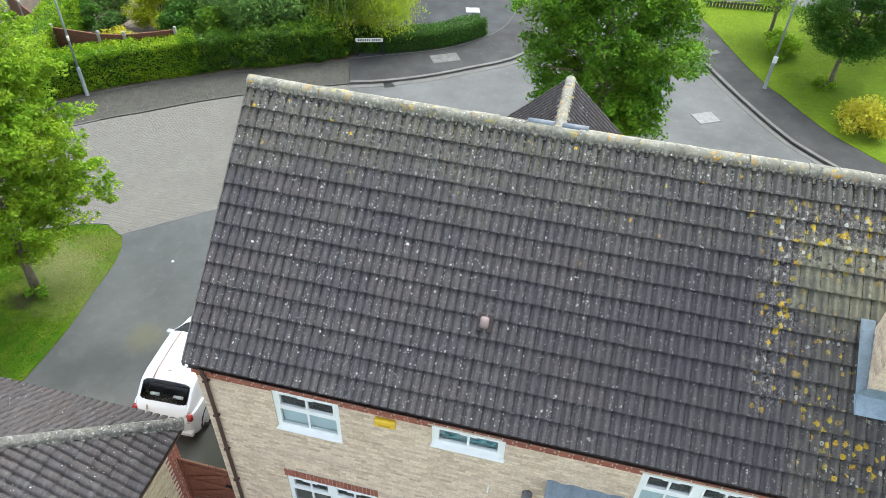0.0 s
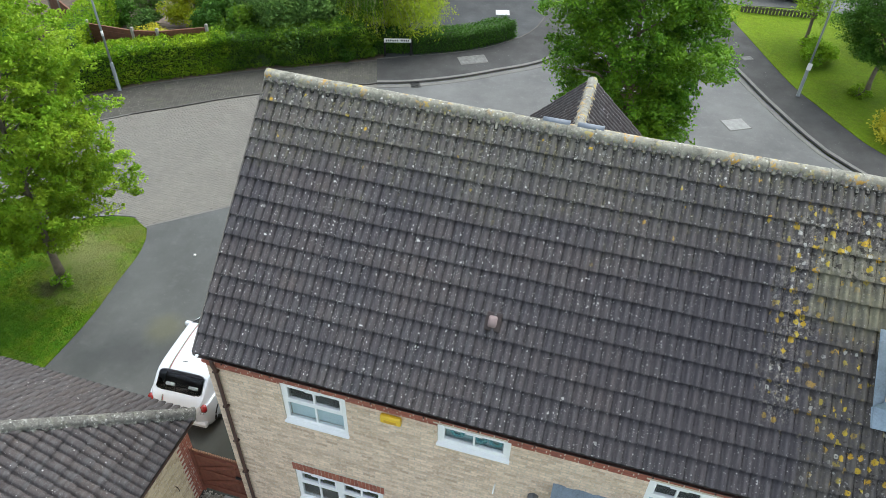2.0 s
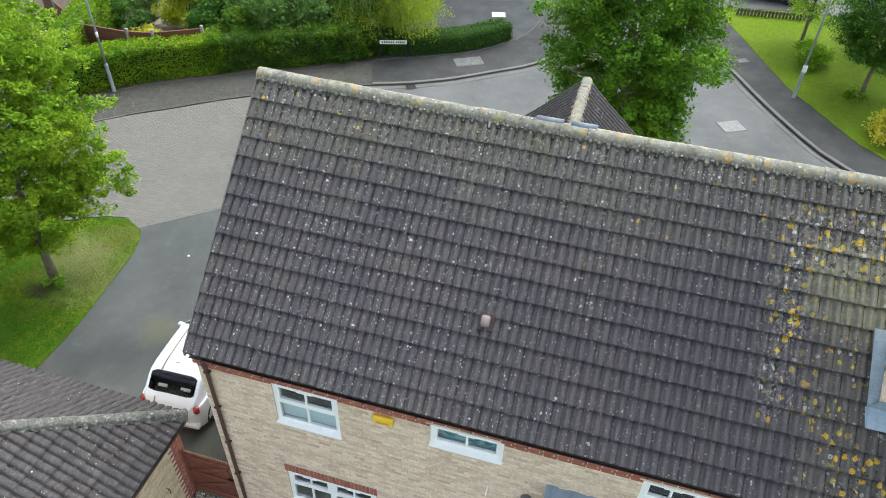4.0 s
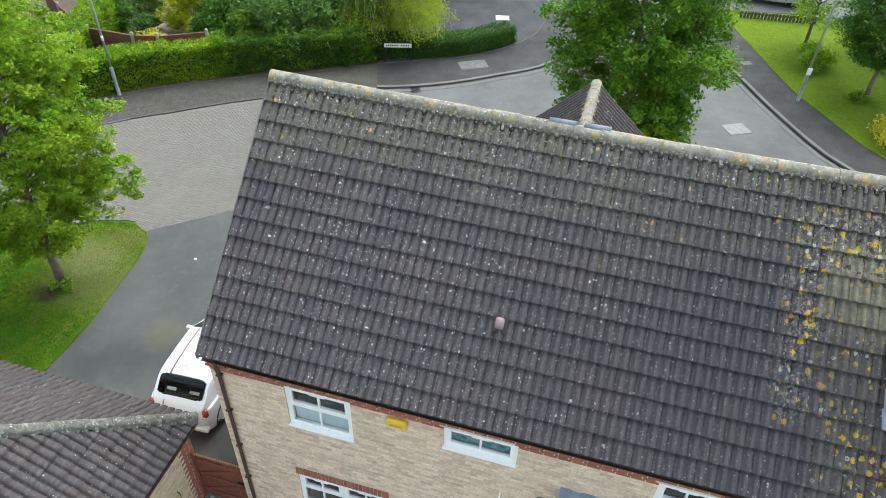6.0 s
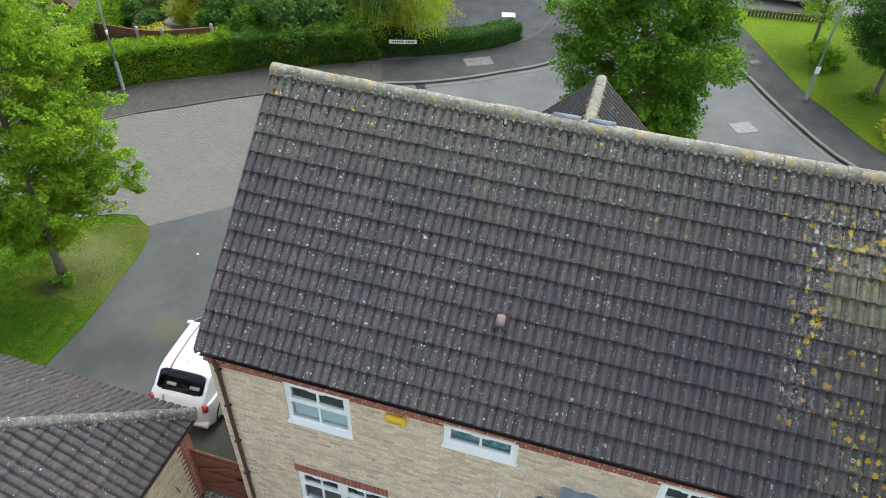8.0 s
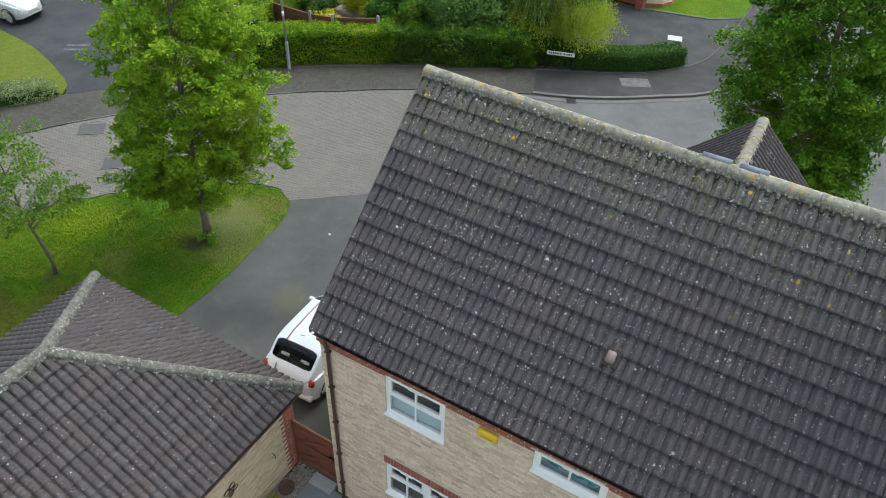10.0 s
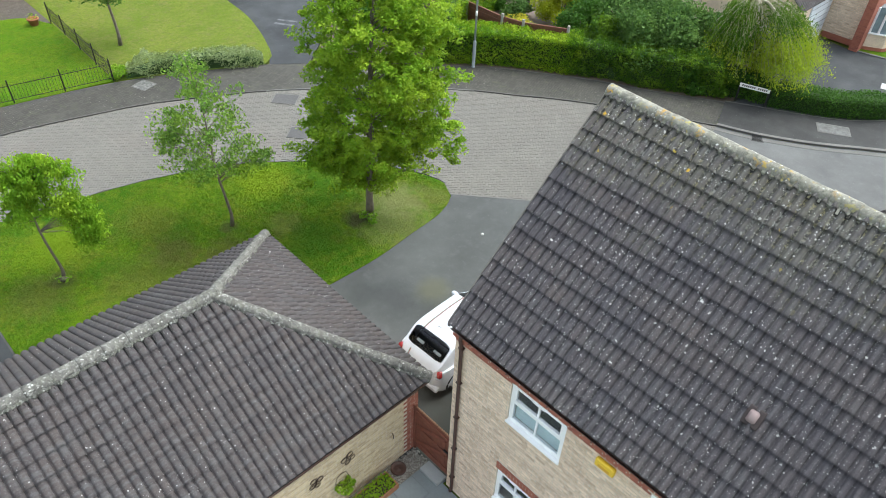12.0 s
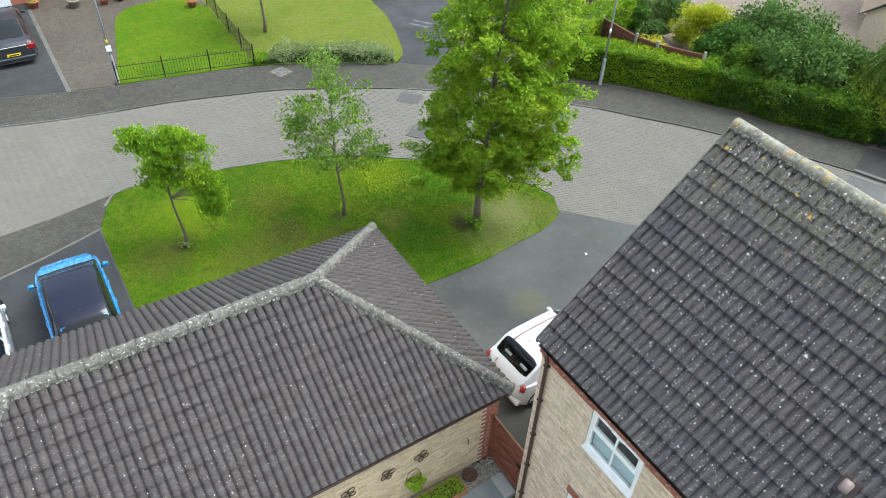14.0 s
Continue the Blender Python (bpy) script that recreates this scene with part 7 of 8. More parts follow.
SMALL = [(-1.77, 0.32, 0.74, 0.76, 0.62, 0.56, 0.52), (-1.735, 0.26, 0.82, 0.86, 0.80, 0.74, 0.62), (-1.66, 0.22, 0.90, 0.98, 0.92, 0.88, 0.75), (-1.50, 0.20, 0.94, 1.13, 0.98, 0.95, 0.79), (-1.20, 0.20, 0.95, 1.40, 1.0, 0.98, 0.79), (-0.9, 0.19, 0.95, 1.47, 1.0, 0.99, 0.78), (-0.2, 0.18, 0.95, 1.49, 1.0, 0.99, 0.76), (0.3, 0.18, 0.94, 1.46, 1.0, 0.99, 0.76), (0.95, 0.18, 0.93, 1.03, 1.0, 0.97, 0.80), (1.35, 0.2, 0.84, 0.93, 0.98, 0.93, 0.74), (1.62, 0.22, 0.70, 0.80, 0.88, 0.80, 0.62), (1.77, 0.30, 0.55, 0.60, 0.66, 0.58, 0.45)]
fiat = car("car", (-2.56, 3.30, 0.02), 92.5, 3.55, 1.63, 1.49, M_CARWHITE, SMALL, (-1.53, -1.15, 0.32, 0.98), "small white hatchback with thin red and green stripes", rear_edge=8.15, rear_glass=M_TINTGLASS, side_from=0.62, tail=None)
# black panel added below the rear glass in place of cabin shade
liner = Shape().box(-0.27, 0.27, -0.47, 0.47, -0.02, 0.02, 0.01)
part("cabin_liner", liner, M_CABIN, fiat, "black slanted liner standing in for the unlit cabin").matrix_basis = pose(-1.28, 0, 0.98, 0, -40, 0)
for sg_ in (-1, 1):
    part("headrest", Shape().box(-0.05, 0.03, -0.12, 0.12, 0.0, 0.05, 0.02), M_WHITE, fiat, "ivory headrest").matrix_basis = pose(-1.27, sg_ * 0.29, 1.03, 0, -40, 0)
    part("tail_light", Shape().lathe([(0.02, -0.02), (0.085, 0.0), (0.10, 0.05), (0.06, 0.12)], n=14), M_TAIL, fiat, "", True).matrix_basis = pose(-1.60, sg_ * 0.70, 0.83, 0, -80, sg_ * 38) @ Matrix.Diagonal((1.25, 1.0, 1.0, 1.0))
    part("reversing_light", Shape().box(-1.73, -1.66, sg_ * 0.635 - 0.045, sg_ * 0.635 + 0.045, 0.70, 0.75, 0.02), M_CLEAR, fiat)
part("handle_bar", Shape().box(-1.80, -1.70, -0.28, 0.28, 0.735, 0.765, 0.012), M_RIM, fiat, "chrome bar above the plate")
for y0, mt in ((0.33, M_STRIPE), (0.352, M_STRIPEG)):
    for pr in ([(-1.775, 0.80), (-1.72, 0.93), (-1.63, 1.035)], [(-1.15, 1.432), (-0.9, 1.477), (-0.2, 1.496), (0.28, 1.47)]):
        s = Shape()
        s.rings([[(x, y0, z - 0.02), (x, y0, z + 0.003), (x, y0 + 0.011, z + 0.003), (x, y0 + 0.011, z - 0.02)] for x, z in pr], True)
        part("stripe", s, mt, fiat)
part("badge", Shape().tube([(-1.77, 0, 0.80), (-1.785, 0, 0.80)], 0.045, 12), M_STRIPEG, fiat)

MID = [(-2.0, 0.32, 0.80, 0.84, 0.86, 0.78, 0.66), (-1.93, 0.24, 0.95, 1.0, 0.93, 0.90, 0.68), (-1.8, 0.22, 1.0, 1.10, 0.97, 0.95, 0.70), (-1.5, 0.2, 1.02, 1.42, 1.0, 0.97, 0.70), (-1.2, 0.2, 1.03, 1.52, 1.0, 0.98, 0.72), (-0.3, 0.19, 1.02, 1.57, 1.0, 0.99, 0.74), (0.35, 0.19, 1.0, 1.53, 1.0, 0.99, 0.74), (1.08, 0.2, 0.98, 1.06, 1.0, 0.98, 0.82), (1.45, 0.22, 0.92, 1.01, 0.97, 0.93, 0.76), (1.70, 0.24, 0.84, 0.93, 0.88, 0.82, 0.66), (1.87, 0.28, 0.74, 0.80, 0.72, 0.66, 0.5), (1.96, 0.32, 0.64, 0.68, 0.54, 0.48, 0.36), (2.0, 0.36, 0.56, 0.60, 0.36, 0.32, 0.24)]
car("car", (-10.45, -6.84, 0.02), 180, 4.0, 1.74, 1.57, M_CARBLUE, MID, (-1.82, -1.52, 0.38, 1.17), "bright blue compact car with a black glass roof", M_PANO)
car("car", (-10.1, -9.5, 0.02), 180, 4.0, 1.74, 1.57, M_CARWHITE, MID, (-1.82, -1.42, 0.38, 1.10), "white car parked on the dark drive")
SEDAN = [(-2.4, 0.34, 0.82, 0.88, 0.86, 0.78, 0.66), (-2.3, 0.24, 0.98, 1.03, 0.94, 0.90, 0.72), (-1.95, 0.22, 1.0, 1.10, 0.98, 0.95, 0.72), (-1.3, 0.2, 1.0, 1.36, 1.0, 0.98, 0.70), (-0.8, 0.19, 0.99, 1.47, 1.0, 0.99, 0.70), (-0.2, 0.19, 0.98, 1.49, 1.0, 1.0, 0.72), (0.4, 0.19, 0.97, 1.43, 1.0, 1.0, 0.72), (1.25, 0.2, 0.93, 1.0, 1.0, 0.98, 0.82), (1.9, 0.22, 0.84, 0.92, 0.97, 0.94, 0.74), (2.28, 0.24, 0.70, 0.78, 0.92, 0.86, 0.62), (2.4, 0.32, 0.58, 0.62, 0.82, 0.74, 0.52)]
car("car", (-29.35, -6.05, 0.05), 180, 4.8, 1.85, 1.49, M_CARDARK, SEDAN, (-1.98, -0.85, 0.45, 1.28), "dark grey family hatchback with red tail lights", tail=(0.26, 0.34, 0.24))
sedan = bpy.data.objects["car.003"]
part("boot_strip", Shape().box(-2.40, -2.32, -0.58, 0.58, 0.865, 0.90, 0.012), M_RIM, sedan, "silver strip across the boot")
for sg_ in (-1, 1):
    part("reversing_light", Shape().box(-2.41, -2.33, sg_ * 0.72 - 0.15, sg_ * 0.72 + 0.15, 0.74, 0.80, 0.02), M_CLEAR, sedan)
car("car", (-28.45, 11.85, 0.05), 8, 4.0, 1.74, 1.57, M_CARSILVER, MID, (-1.82, -1.42, 0.38, 1.10), "silver hatchback parked on the far drive", plate=M_SIGN)
car("car", (12.3, 34.6, 0.13), 176, 4.0, 1.74, 1.57, M_CARSILVER, MID, (-1.82, -1.42, 0.38, 1.10), "pale silver car parked beyond the lawn")


# ---- gate and garden corner ----
gate = thing("garden_gate", (-1.13, 0.28, 0.0), "dark red-brown timber gate between garage and house", "gate")
GW = 1.13
for i in range(9):
    x = 0.03 + i * (GW - 0.04) / 9
    part("board", Shape().box(x, x + (GW - 0.04) / 9 - 0.006, -0.012, 0.012, 0.1, 1.60, 0.004), M_GATE, gate)
for z in (0.25, 0.85, 1.40):
    part("ledge", Shape().box(0.06, GW - 0.05, -0.045, -0.0125, z, z + 0.11, 0.008), M_GATE, gate)
br = Shape().tube([(0.1, -0.03, 0.38), (GW - 0.1, -0.03, 0.84)], 0.045, 4)
part("brace", br, M_GATE, gate)
br = Shape().tube([(0.1, -0.03, 0.97), (GW - 0.1, -0.03, 1.39)], 0.045, 4)
part("brace", br, M_GATE, gate)
for sx in (-0.03, GW + 0.002):
    part("gate_post", Shape().box(sx, sx + 0.06, -0.04, 0.05, 0, 1.66, 0.008), M_GATE, gate)
M_SPIKE = plain("terracotta_spike_strip", (0.42, 0.23, 0.14), 0.7)
spm = Shape().lathe([(0.022, 0), (0.016, 0.03), (0.002, 0.06)], n=6).mesh("spike", M_SPIKE)
for i in range(20):
    ob = part("spike", spm, M_SPIKE, gate)
    ob.location = (0.05 + i * 0.054, 0.0, 1.603)
part("latch", Shape().box(GW - 0.16, GW - 0.04, -0.06, -0.013, 0.98, 1.03, 0.006), M_BLACK, gate)
solo("gate_step", Shape().box(-0.60, -0.02, -0.06, 0.24, 0.0, 0.09, 0.012), plain("pale_step", (0.34, 0.35, 0.34), 0.85, vary=0.12, bump=0.2), "pale concrete step before the gate", "step")
slab_me = Shape().box(0.004, 0.596, 0.004, 0.596, 0.0, 0.04, 0.006).mesh("paving_slab", M_SLAB)
patio = bpy.data.objects["patio"]
for i in range(5):
    for j in range(8):
        ob = new("paving_slab", slab_me)
        ob.parent = patio
        ob.location = (-0.60 + i * 0.6, -0.30 - (j + 1) * 0.6, random.uniform(0.0, 0.006))
pebbles = Shape()
for i in range(2600):
    x, y, r = random.uniform(-1.13, -0.63), random.uniform(-5.0, 0.25), random.uniform(0.012, 0.03)
    pebbles.lathe([(r * 0.5, 0), (r, r * 0.5), (r * 0.6, r * 0.95)], (x, y, 0.0), 5)
tagged(solo("gravel", pebbles, brick_material("mixed_pebble", (0.20, 0.18, 0.15), (0.36, 0.34, 0.30), (0.09, 0.075, 0.06), False), "loose pale gravel along the garage wall", "gravel", kind="stuff"))
pl = thing("planter", (-0.78, -1.35, 0.0), "low timber planter with green seedlings", "planter")
for b in ((-0.22, 0.22, -0.62, -0.59), (-0.22, 0.22, 0.59, 0.62), (-0.22, -0.19, -0.59, 0.59), (0.19, 0.22, -0.59, 0.59)):
    part("side", Shape().box(*b, 0.0, 0.22, 0.006), M_WOODBOX, pl)
part("soil", Shape().box(-0.19, 0.19, -0.59, 0.59, 0.02, 0.17), M_SOIL, pl)
pts = np.stack([rng.uniform(-0.2, 0.2, 700), rng.uniform(-0.58, 0.58, 700), rng.uniform(0.18, 0.33, 700)], 1)
part("seedling_carpet", leaf_mesh("seedling_carpet", pts, 0.07, M_LEAF_A, 0.6), M_LEAF_A, pl)["kind"] = "stuff"
pt = thing("plant_pot", (-0.93, -0.42, 0.0), "low round dark brown dish on the gravel", "plant pot")
part("pot", Shape().lathe([(0.14, 0), (0.17, 0.045), (0.185, 0.05), (0.185, 0.075), (0.16, 0.075), (0.145, 0.055), (0.05, 0.05), (0.04, 0.07), (0.01, 0.075)], n=18), M_BROWN, pt, "", True)


def butterfly(y, z, k, tilt):
    th = thing("wall_butterfly", (GWX + 0.02, y, z), "rusty wire butterfly ornament on the brick wall", "wall ornament", "wire butterflies on the wall")
    th.matrix_basis = pose(GWX + 0.02, y, z, tilt, 0, 0)
    for sy in (-1, 1):
        for a, b, c in ((0.075, 0.075, 0.07), (-0.095, 0.062, 0.055)):
            s = Shape()
            cy, cz = sy * (b + 0.012), a
            s.tube([(0.01, sy * 0.012 + (cy - sy * 0.012) + b * math.cos(q) * 0.95, cz + c * math.sin(q)) for q in np.linspace(0, 2 * math.pi, 17)], 0.010, 5)
            part("wing", s, M_WIRE, th, "", True)
    part("body", Shape().tube([(0.015, 0, -0.12), (0.02, 0, 0.0), (0.015, 0, 0.12)], [0.008, 0.016, 0.008], 6), M_WIRE, th, "", True)
    part("feeler", Shape().tube([(0.015, 0, 0.12), (0.02, 0.05, 0.19)], 0.005, 4).tube([(0.015, 0, 0.12), (0.02, -0.05, 0.19)], 0.005, 4), M_WIRE, th)


butterfly(-1.62, 1.52, 1.0, 25)
butterfly(-2.45, 1.50, 1.0, -20)
butterfly(-3.35, 1.55, 1.0, 15)
hb = thing("wall_basket", (GWX + 0.02, -1.82, 0.80), "wire wall basket with bright green leaves", "wall basket")
s = Shape()
for q in np.linspace(-0.18, 0.18, 5):
    s.tube([(0.0, q, 0.12), (0.10 * math.cos(q * 5), q * 0.9, 0.02), (0.02, q * 0.5, -0.12)], 0.006, 5)
s.tube([(0.0, -0.18, 0.12), (0.14, -0.1, 0.12), (0.16, 0, 0.12), (0.14, 0.1, 0.12), (0.0, 0.18, 0.12)], 0.007, 5)
s.tube([(0.0, -0.17, 0.12), (0.0, -0.12, 0.3), (0.0, 0, 0.36), (0.0, 0.12, 0.3), (0.0, 0.17, 0.12)], 0.007, 5)
part("wire_frame", s, M_WIRE, hb)
pts = clumps(np.array([[0.1, -0.1, 0.02], [0.12, 0.08, 0.05], [0.16, 0.0, -0.08], [0.1, 0.12, -0.1]]), np.full(4, 0.15), 70)
part("leaves", leaf_mesh("leaves", pts, 0.09, M_LEAF_C, 0.5), M_LEAF_C, hb)
fb = thing("flower_basket", (GWX + 0.10, -2.95, 0.85), "basket of pink and violet flowers on the wall", "flower basket")
pts = clumps(np.array([[0.05, -0.1, 0], [0.1, 0.1, -0.03], [0.08, 0.0, 0.08]]), np.full(3, 0.16), 60)
part("leaves", leaf_mesh("leaves", pts, 0.08, M_LEAF_A, 0.5), M_LEAF_A, fb)
pts = clumps(np.array([[0.14, 0.08, 0.06], [0.16, 0.02, 0.1]]), np.full(2, 0.09), 26)
part("pink_bloom", leaf_mesh("pink_bloom", pts, 0.06, M_PINK, 0.6, 0, 0.9), M_PINK, fb, "pink flowers")
pts = clumps(np.array([[0.12, -0.25, 0.1]]), np.full(1, 0.12), 40)
part("violet_bloom", leaf_mesh("violet_bloom", pts, 0.06, M_PLUM, 0.6, 0, 0.9), M_PLUM, fb, "violet flowers")
hk = thing("wall_hook", (GWX + 0.02, -0.42, 1.15), "small dark metal hook on the wall", "hook")
part("hook", Shape().tube([(0, 0, 0.1), (0.05, 0, 0.06), (0.06, 0, -0.05), (0.03, 0, -0.1)], 0.01, 5), M_WIRE, hk)


# ---- houses at the edge of the view ----
def far_house(name, x0, x1, y0, y1, h, ridge_along_x, label, brick=M_BUFF_J):
    th = thing(name, ((x0 + x1) / 2, (y0 + y1) / 2, 0.03), label, "house")
    at = th.matrix_basis.translation
    w = Shape()
    o = 0.22
    if ridge_along_x:
        c, rz = (y0 + y1) / 2, h + (y1 - y0) * 0.42
        prof = [(y0, 0.03), (y1, 0.03), (y1, h), (c, rz - 0.12), (y0, h)]
        w.rings([[(x, a, b) for a, b in prof] for x in (x0, x1)], True)
        sl = [((x0 - o, y0 - o), (1, 0, 0), (0, 1), x1 - x0 + 2 * o), ((x1 + o, y1 + o), (-1, 0, 0), (0, -1), x1 - x0 + 2 * o)]
        run = (y1 - y0) / 2 + o
    else:
        c, rz = (x0 + x1) / 2, h + (x1 - x0) * 0.42
        prof = [(x0, 0.03), (x1, 0.03), (x1, h), (c, rz - 0.12), (x0, h)]
        w.rings([[(a, y, b) for a, b in prof] for y in (y1, y0)], True)
        sl = [((x1 + o, y0 - o), (0, 1, 0), (-1, 0), y1 - y0 + 2 * o), ((x0 - o, y1 + o), (0, -1, 0), (1, 0), y1 - y0 + 2 * o)]
        run = (x1 - x0) / 2 + o
    part("wall", w, brick, th, "", False, at)
    rise = rz - h + 0.84 * o
    base = Shape()
    if ridge_along_x:
        base.rings([[(x, y0 - o, h - 0.84 * o - 0.02), (x, c, rz - 0.02), (x, y1 + o, h - 0.84 * o - 0.02), (x, c, rz - 0.12)] for x in (x0 - o, x1 + o)], True)
    else:
        base.rings([[(x0 - o, y, h - 0.84 * o - 0.02), (c, y, rz - 0.02), (x1 + o, y, h - 0.84 * o - 0.02), (c, y, rz - 0.12)] for y in (y1 + o, y0 - o)], True)
    rf = part("roof", base, M_UNDER, th, "", False, at)
    ln = math.hypot(run, rise)
    for (ox, oy), u, (sx, sy), wd in sl:
        tile_slope(rf, (ox, oy, h - 0.84 * o), u, (sx * run / ln, sy * run / ln, rise / ln), wd, ln, 0.36, 0.36, 2, 0.04, (M_GTILE, M_GTILE_J), lambda s: 0.0, lambda s, wd=wd: wd, lambda a, b: False)
    return th, at


fh, fat = far_house("house", -9.8, -5.15, 26.9, 32.5, 2.45, False, "brick garage wing with a white door behind the weeping tree")
dr = part("garage_door", Shape().box(-5.145, -5.09, 28.3, 30.55, 0.05, 2.15, 0.01), M_DOORWHITE, fh, "white panelled garage door", False, fat)
for z in np.arange(0.35, 2.1, 0.3):
    part("door_rib", Shape().box(-5.088, -5.075, 28.35, 30.5, z, z + 0.02), M_STEEL, dr)
fh2, fat2 = far_house("house", -13.0, -3.06, 32.8, 42, 5.0, True, "buff brick house with a bay beside the small lawn")
part("front_wall", Shape().box(-5.1, -3.45, 30.6, 30.85, 0.04, 2.6), M_BUFF_J, fh2, "", False, fat2)
part("plinth", Shape().box(-5.05, -3.45, 30.54, 30.595, 0.04, 0.32), M_RED_J, fh2, "red brick plinth", False, fat2)
part("pier", Shape().box(-3.44, -3.05, 30.05, 32.79, 0.04, 2.6), M_RED_J, fh2, "red brick pier", False, fat2)
fw = part("brickwork", Shape().box(-5.09, -3.46, 30.58, 30.599, 0.05, 2.59), M_MORTAR, fh2, "", False, fat2)
lay_bricks(fw, (-5.09, 30.58, 0), (1, 0, 0), (0, -1, 0), 1.63, 0.33, 2.58, [], (M_BUFF, M_BUFF_J), lambda a, z: False)
lay_bricks(fw, (-3.44, 30.05, 0), (1, 0, 0), (0, -1, 0), 0.39, 0.05, 2.58, [], (M_RED, M_RED_J), lambda a, z: False)
lay_bricks(fw, (-3.05, 30.05, 0), (0, 1, 0), (1, 0, 0), 0.9, 0.05, 2.58, [], (M_RED, M_RED_J), lambda a, z: False)
bay = part("bay", Shape().prism([(-3.04, 30.6), (-2.3, 31.0), (-2.0, 31.6), (-2.0, 32.8), (-3.04, 33.2)], 0.04, 0.85), M_BUFF_J, fh2, "low buff brick bay", False, fat2)
part("bay_plinth", Shape().prism([(-3.03, 30.55), (-2.27, 30.96), (-1.96, 31.58), (-1.96, 32.85), (-3.03, 33.25)], 0.04, 0.22), M_RED_J, bay)
part("bay_window", Shape().prism([(-3.04, 30.65), (-2.33, 31.03), (-2.05, 31.6), (-2.05, 32.75), (-3.04, 33.1)], 0.9, 2.1), plain("curtained_glass", (0.20, 0.25, 0.27), 0.12, vary=0.3, scale=3), bay)
for px, py in ((-3.02, 30.66), (-2.68, 30.85), (-2.34, 31.04), (-2.06, 31.6), (-2.06, 32.2), (-2.06, 32.74)):
    part("bay_post", Shape().box(px - 0.04, px + 0.05, py - 0.05, py + 0.04, 0.9, 2.1, 0.008), M_WHITE, bay)
part("bay_sill", Shape().prism([(-3.03, 30.52), (-2.25, 30.93), (-1.92, 31.57), (-1.92, 32.88), (-3.03, 33.3)], 0.851, 0.899), M_WHITE, bay)
fh3, fat3 = far_house("house", -42, -33.9, -12, 4.5, 5.0, False, "red brick house beyond the drives", M_RED_J)
part("garage_door", Shape().box(-33.89, -33.84, -9.6, -5.3, 0.05, 2.3, 0.01), M_DOORWHITE, fh3, "pale garage door", False, fat3)
for k, (px, py, r, mt) in enumerate(((-33.1, -4.4, 0.26, M_TERRA), (-32.3, -2.7, 0.28, M_CONC), (-32.0, -1.35, 0.22, M_TERRA), (-32.1, -0.6, 0.22, M_BLACK), (-32.0, 0.2, 0.2, M_STEEL), (-29.75, 2.3, 0.25, M_TERRA))):
    pot = thing("flower_pot", (px, py, 0.06), "garden pot with green plants outside the house", "flower pot", "pots outside the house")
    part("pot", Shape().lathe([(r * 0.65, 0), (r * 0.95, r * 1.1), (r * 1.05, r * 1.1), (r * 1.05, r * 1.3), (r * 0.85, r * 1.3), (r * 0.8, r * 1.1), (0.01, r)], n=16), mt, pot, "", True)
    pts = clumps(np.array([[0, 0, r * 1.5]]), np.full(1, r), 90)
    part("plant", leaf_mesh("plant", pts, 0.09, M_LEAF_A, 0.5), M_LEAF_A, pot)


# ---- pieces of roofs and walls ----
TP = radians(41.3)
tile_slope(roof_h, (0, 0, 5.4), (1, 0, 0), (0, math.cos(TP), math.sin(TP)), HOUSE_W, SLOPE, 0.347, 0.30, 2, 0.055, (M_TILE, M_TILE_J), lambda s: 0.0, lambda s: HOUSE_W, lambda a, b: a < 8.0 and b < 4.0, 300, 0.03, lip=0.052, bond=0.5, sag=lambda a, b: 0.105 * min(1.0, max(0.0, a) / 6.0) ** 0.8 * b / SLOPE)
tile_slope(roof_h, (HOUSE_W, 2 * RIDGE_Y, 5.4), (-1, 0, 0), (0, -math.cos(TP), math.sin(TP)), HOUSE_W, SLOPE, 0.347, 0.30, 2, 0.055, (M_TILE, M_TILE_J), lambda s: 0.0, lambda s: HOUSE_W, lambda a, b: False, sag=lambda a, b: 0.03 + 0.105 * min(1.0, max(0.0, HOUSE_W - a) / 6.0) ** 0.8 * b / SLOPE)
for (xa, za), (xb, zb) in (((-0.02, 0.0), (3.1, 0.06)), ((3.1, 0.06), (6.7, 0.105)), ((6.7, 0.105), (HOUSE_W, 0.105))):
    ridge_run(roof_h, (xa, RIDGE_Y, RIDGE_Z - za), (xb, RIDGE_Y, RIDGE_Z - zb), 0.13, 0.45, M_RIDGE, M_RIDGE, 0.10)
# solid dm and gap pieces stand in for shaded gaps round the slips
dm = Shape().box(-0.014, 0.014, 0, 0.17, 0.0, 0.05, 0.003).mesh("dentil_slip", M_GAP)
gap = Shape().box(-0.033, 0.033, -0.012, 0.19, 0.0, 0.029, 0.003).mesh("slip_gap", M_GAP)
slip = Shape().box(-0.024, 0.024, 0, 0.19, 0.0, 0.033, 0.006).mesh("dentil_slip", M_TILE)
bed = Shape().box(-0.024, 0.024, 0, 0.19, 0.0, 0.036, 0.010).mesh("dentil_slip", M_RIDGE)
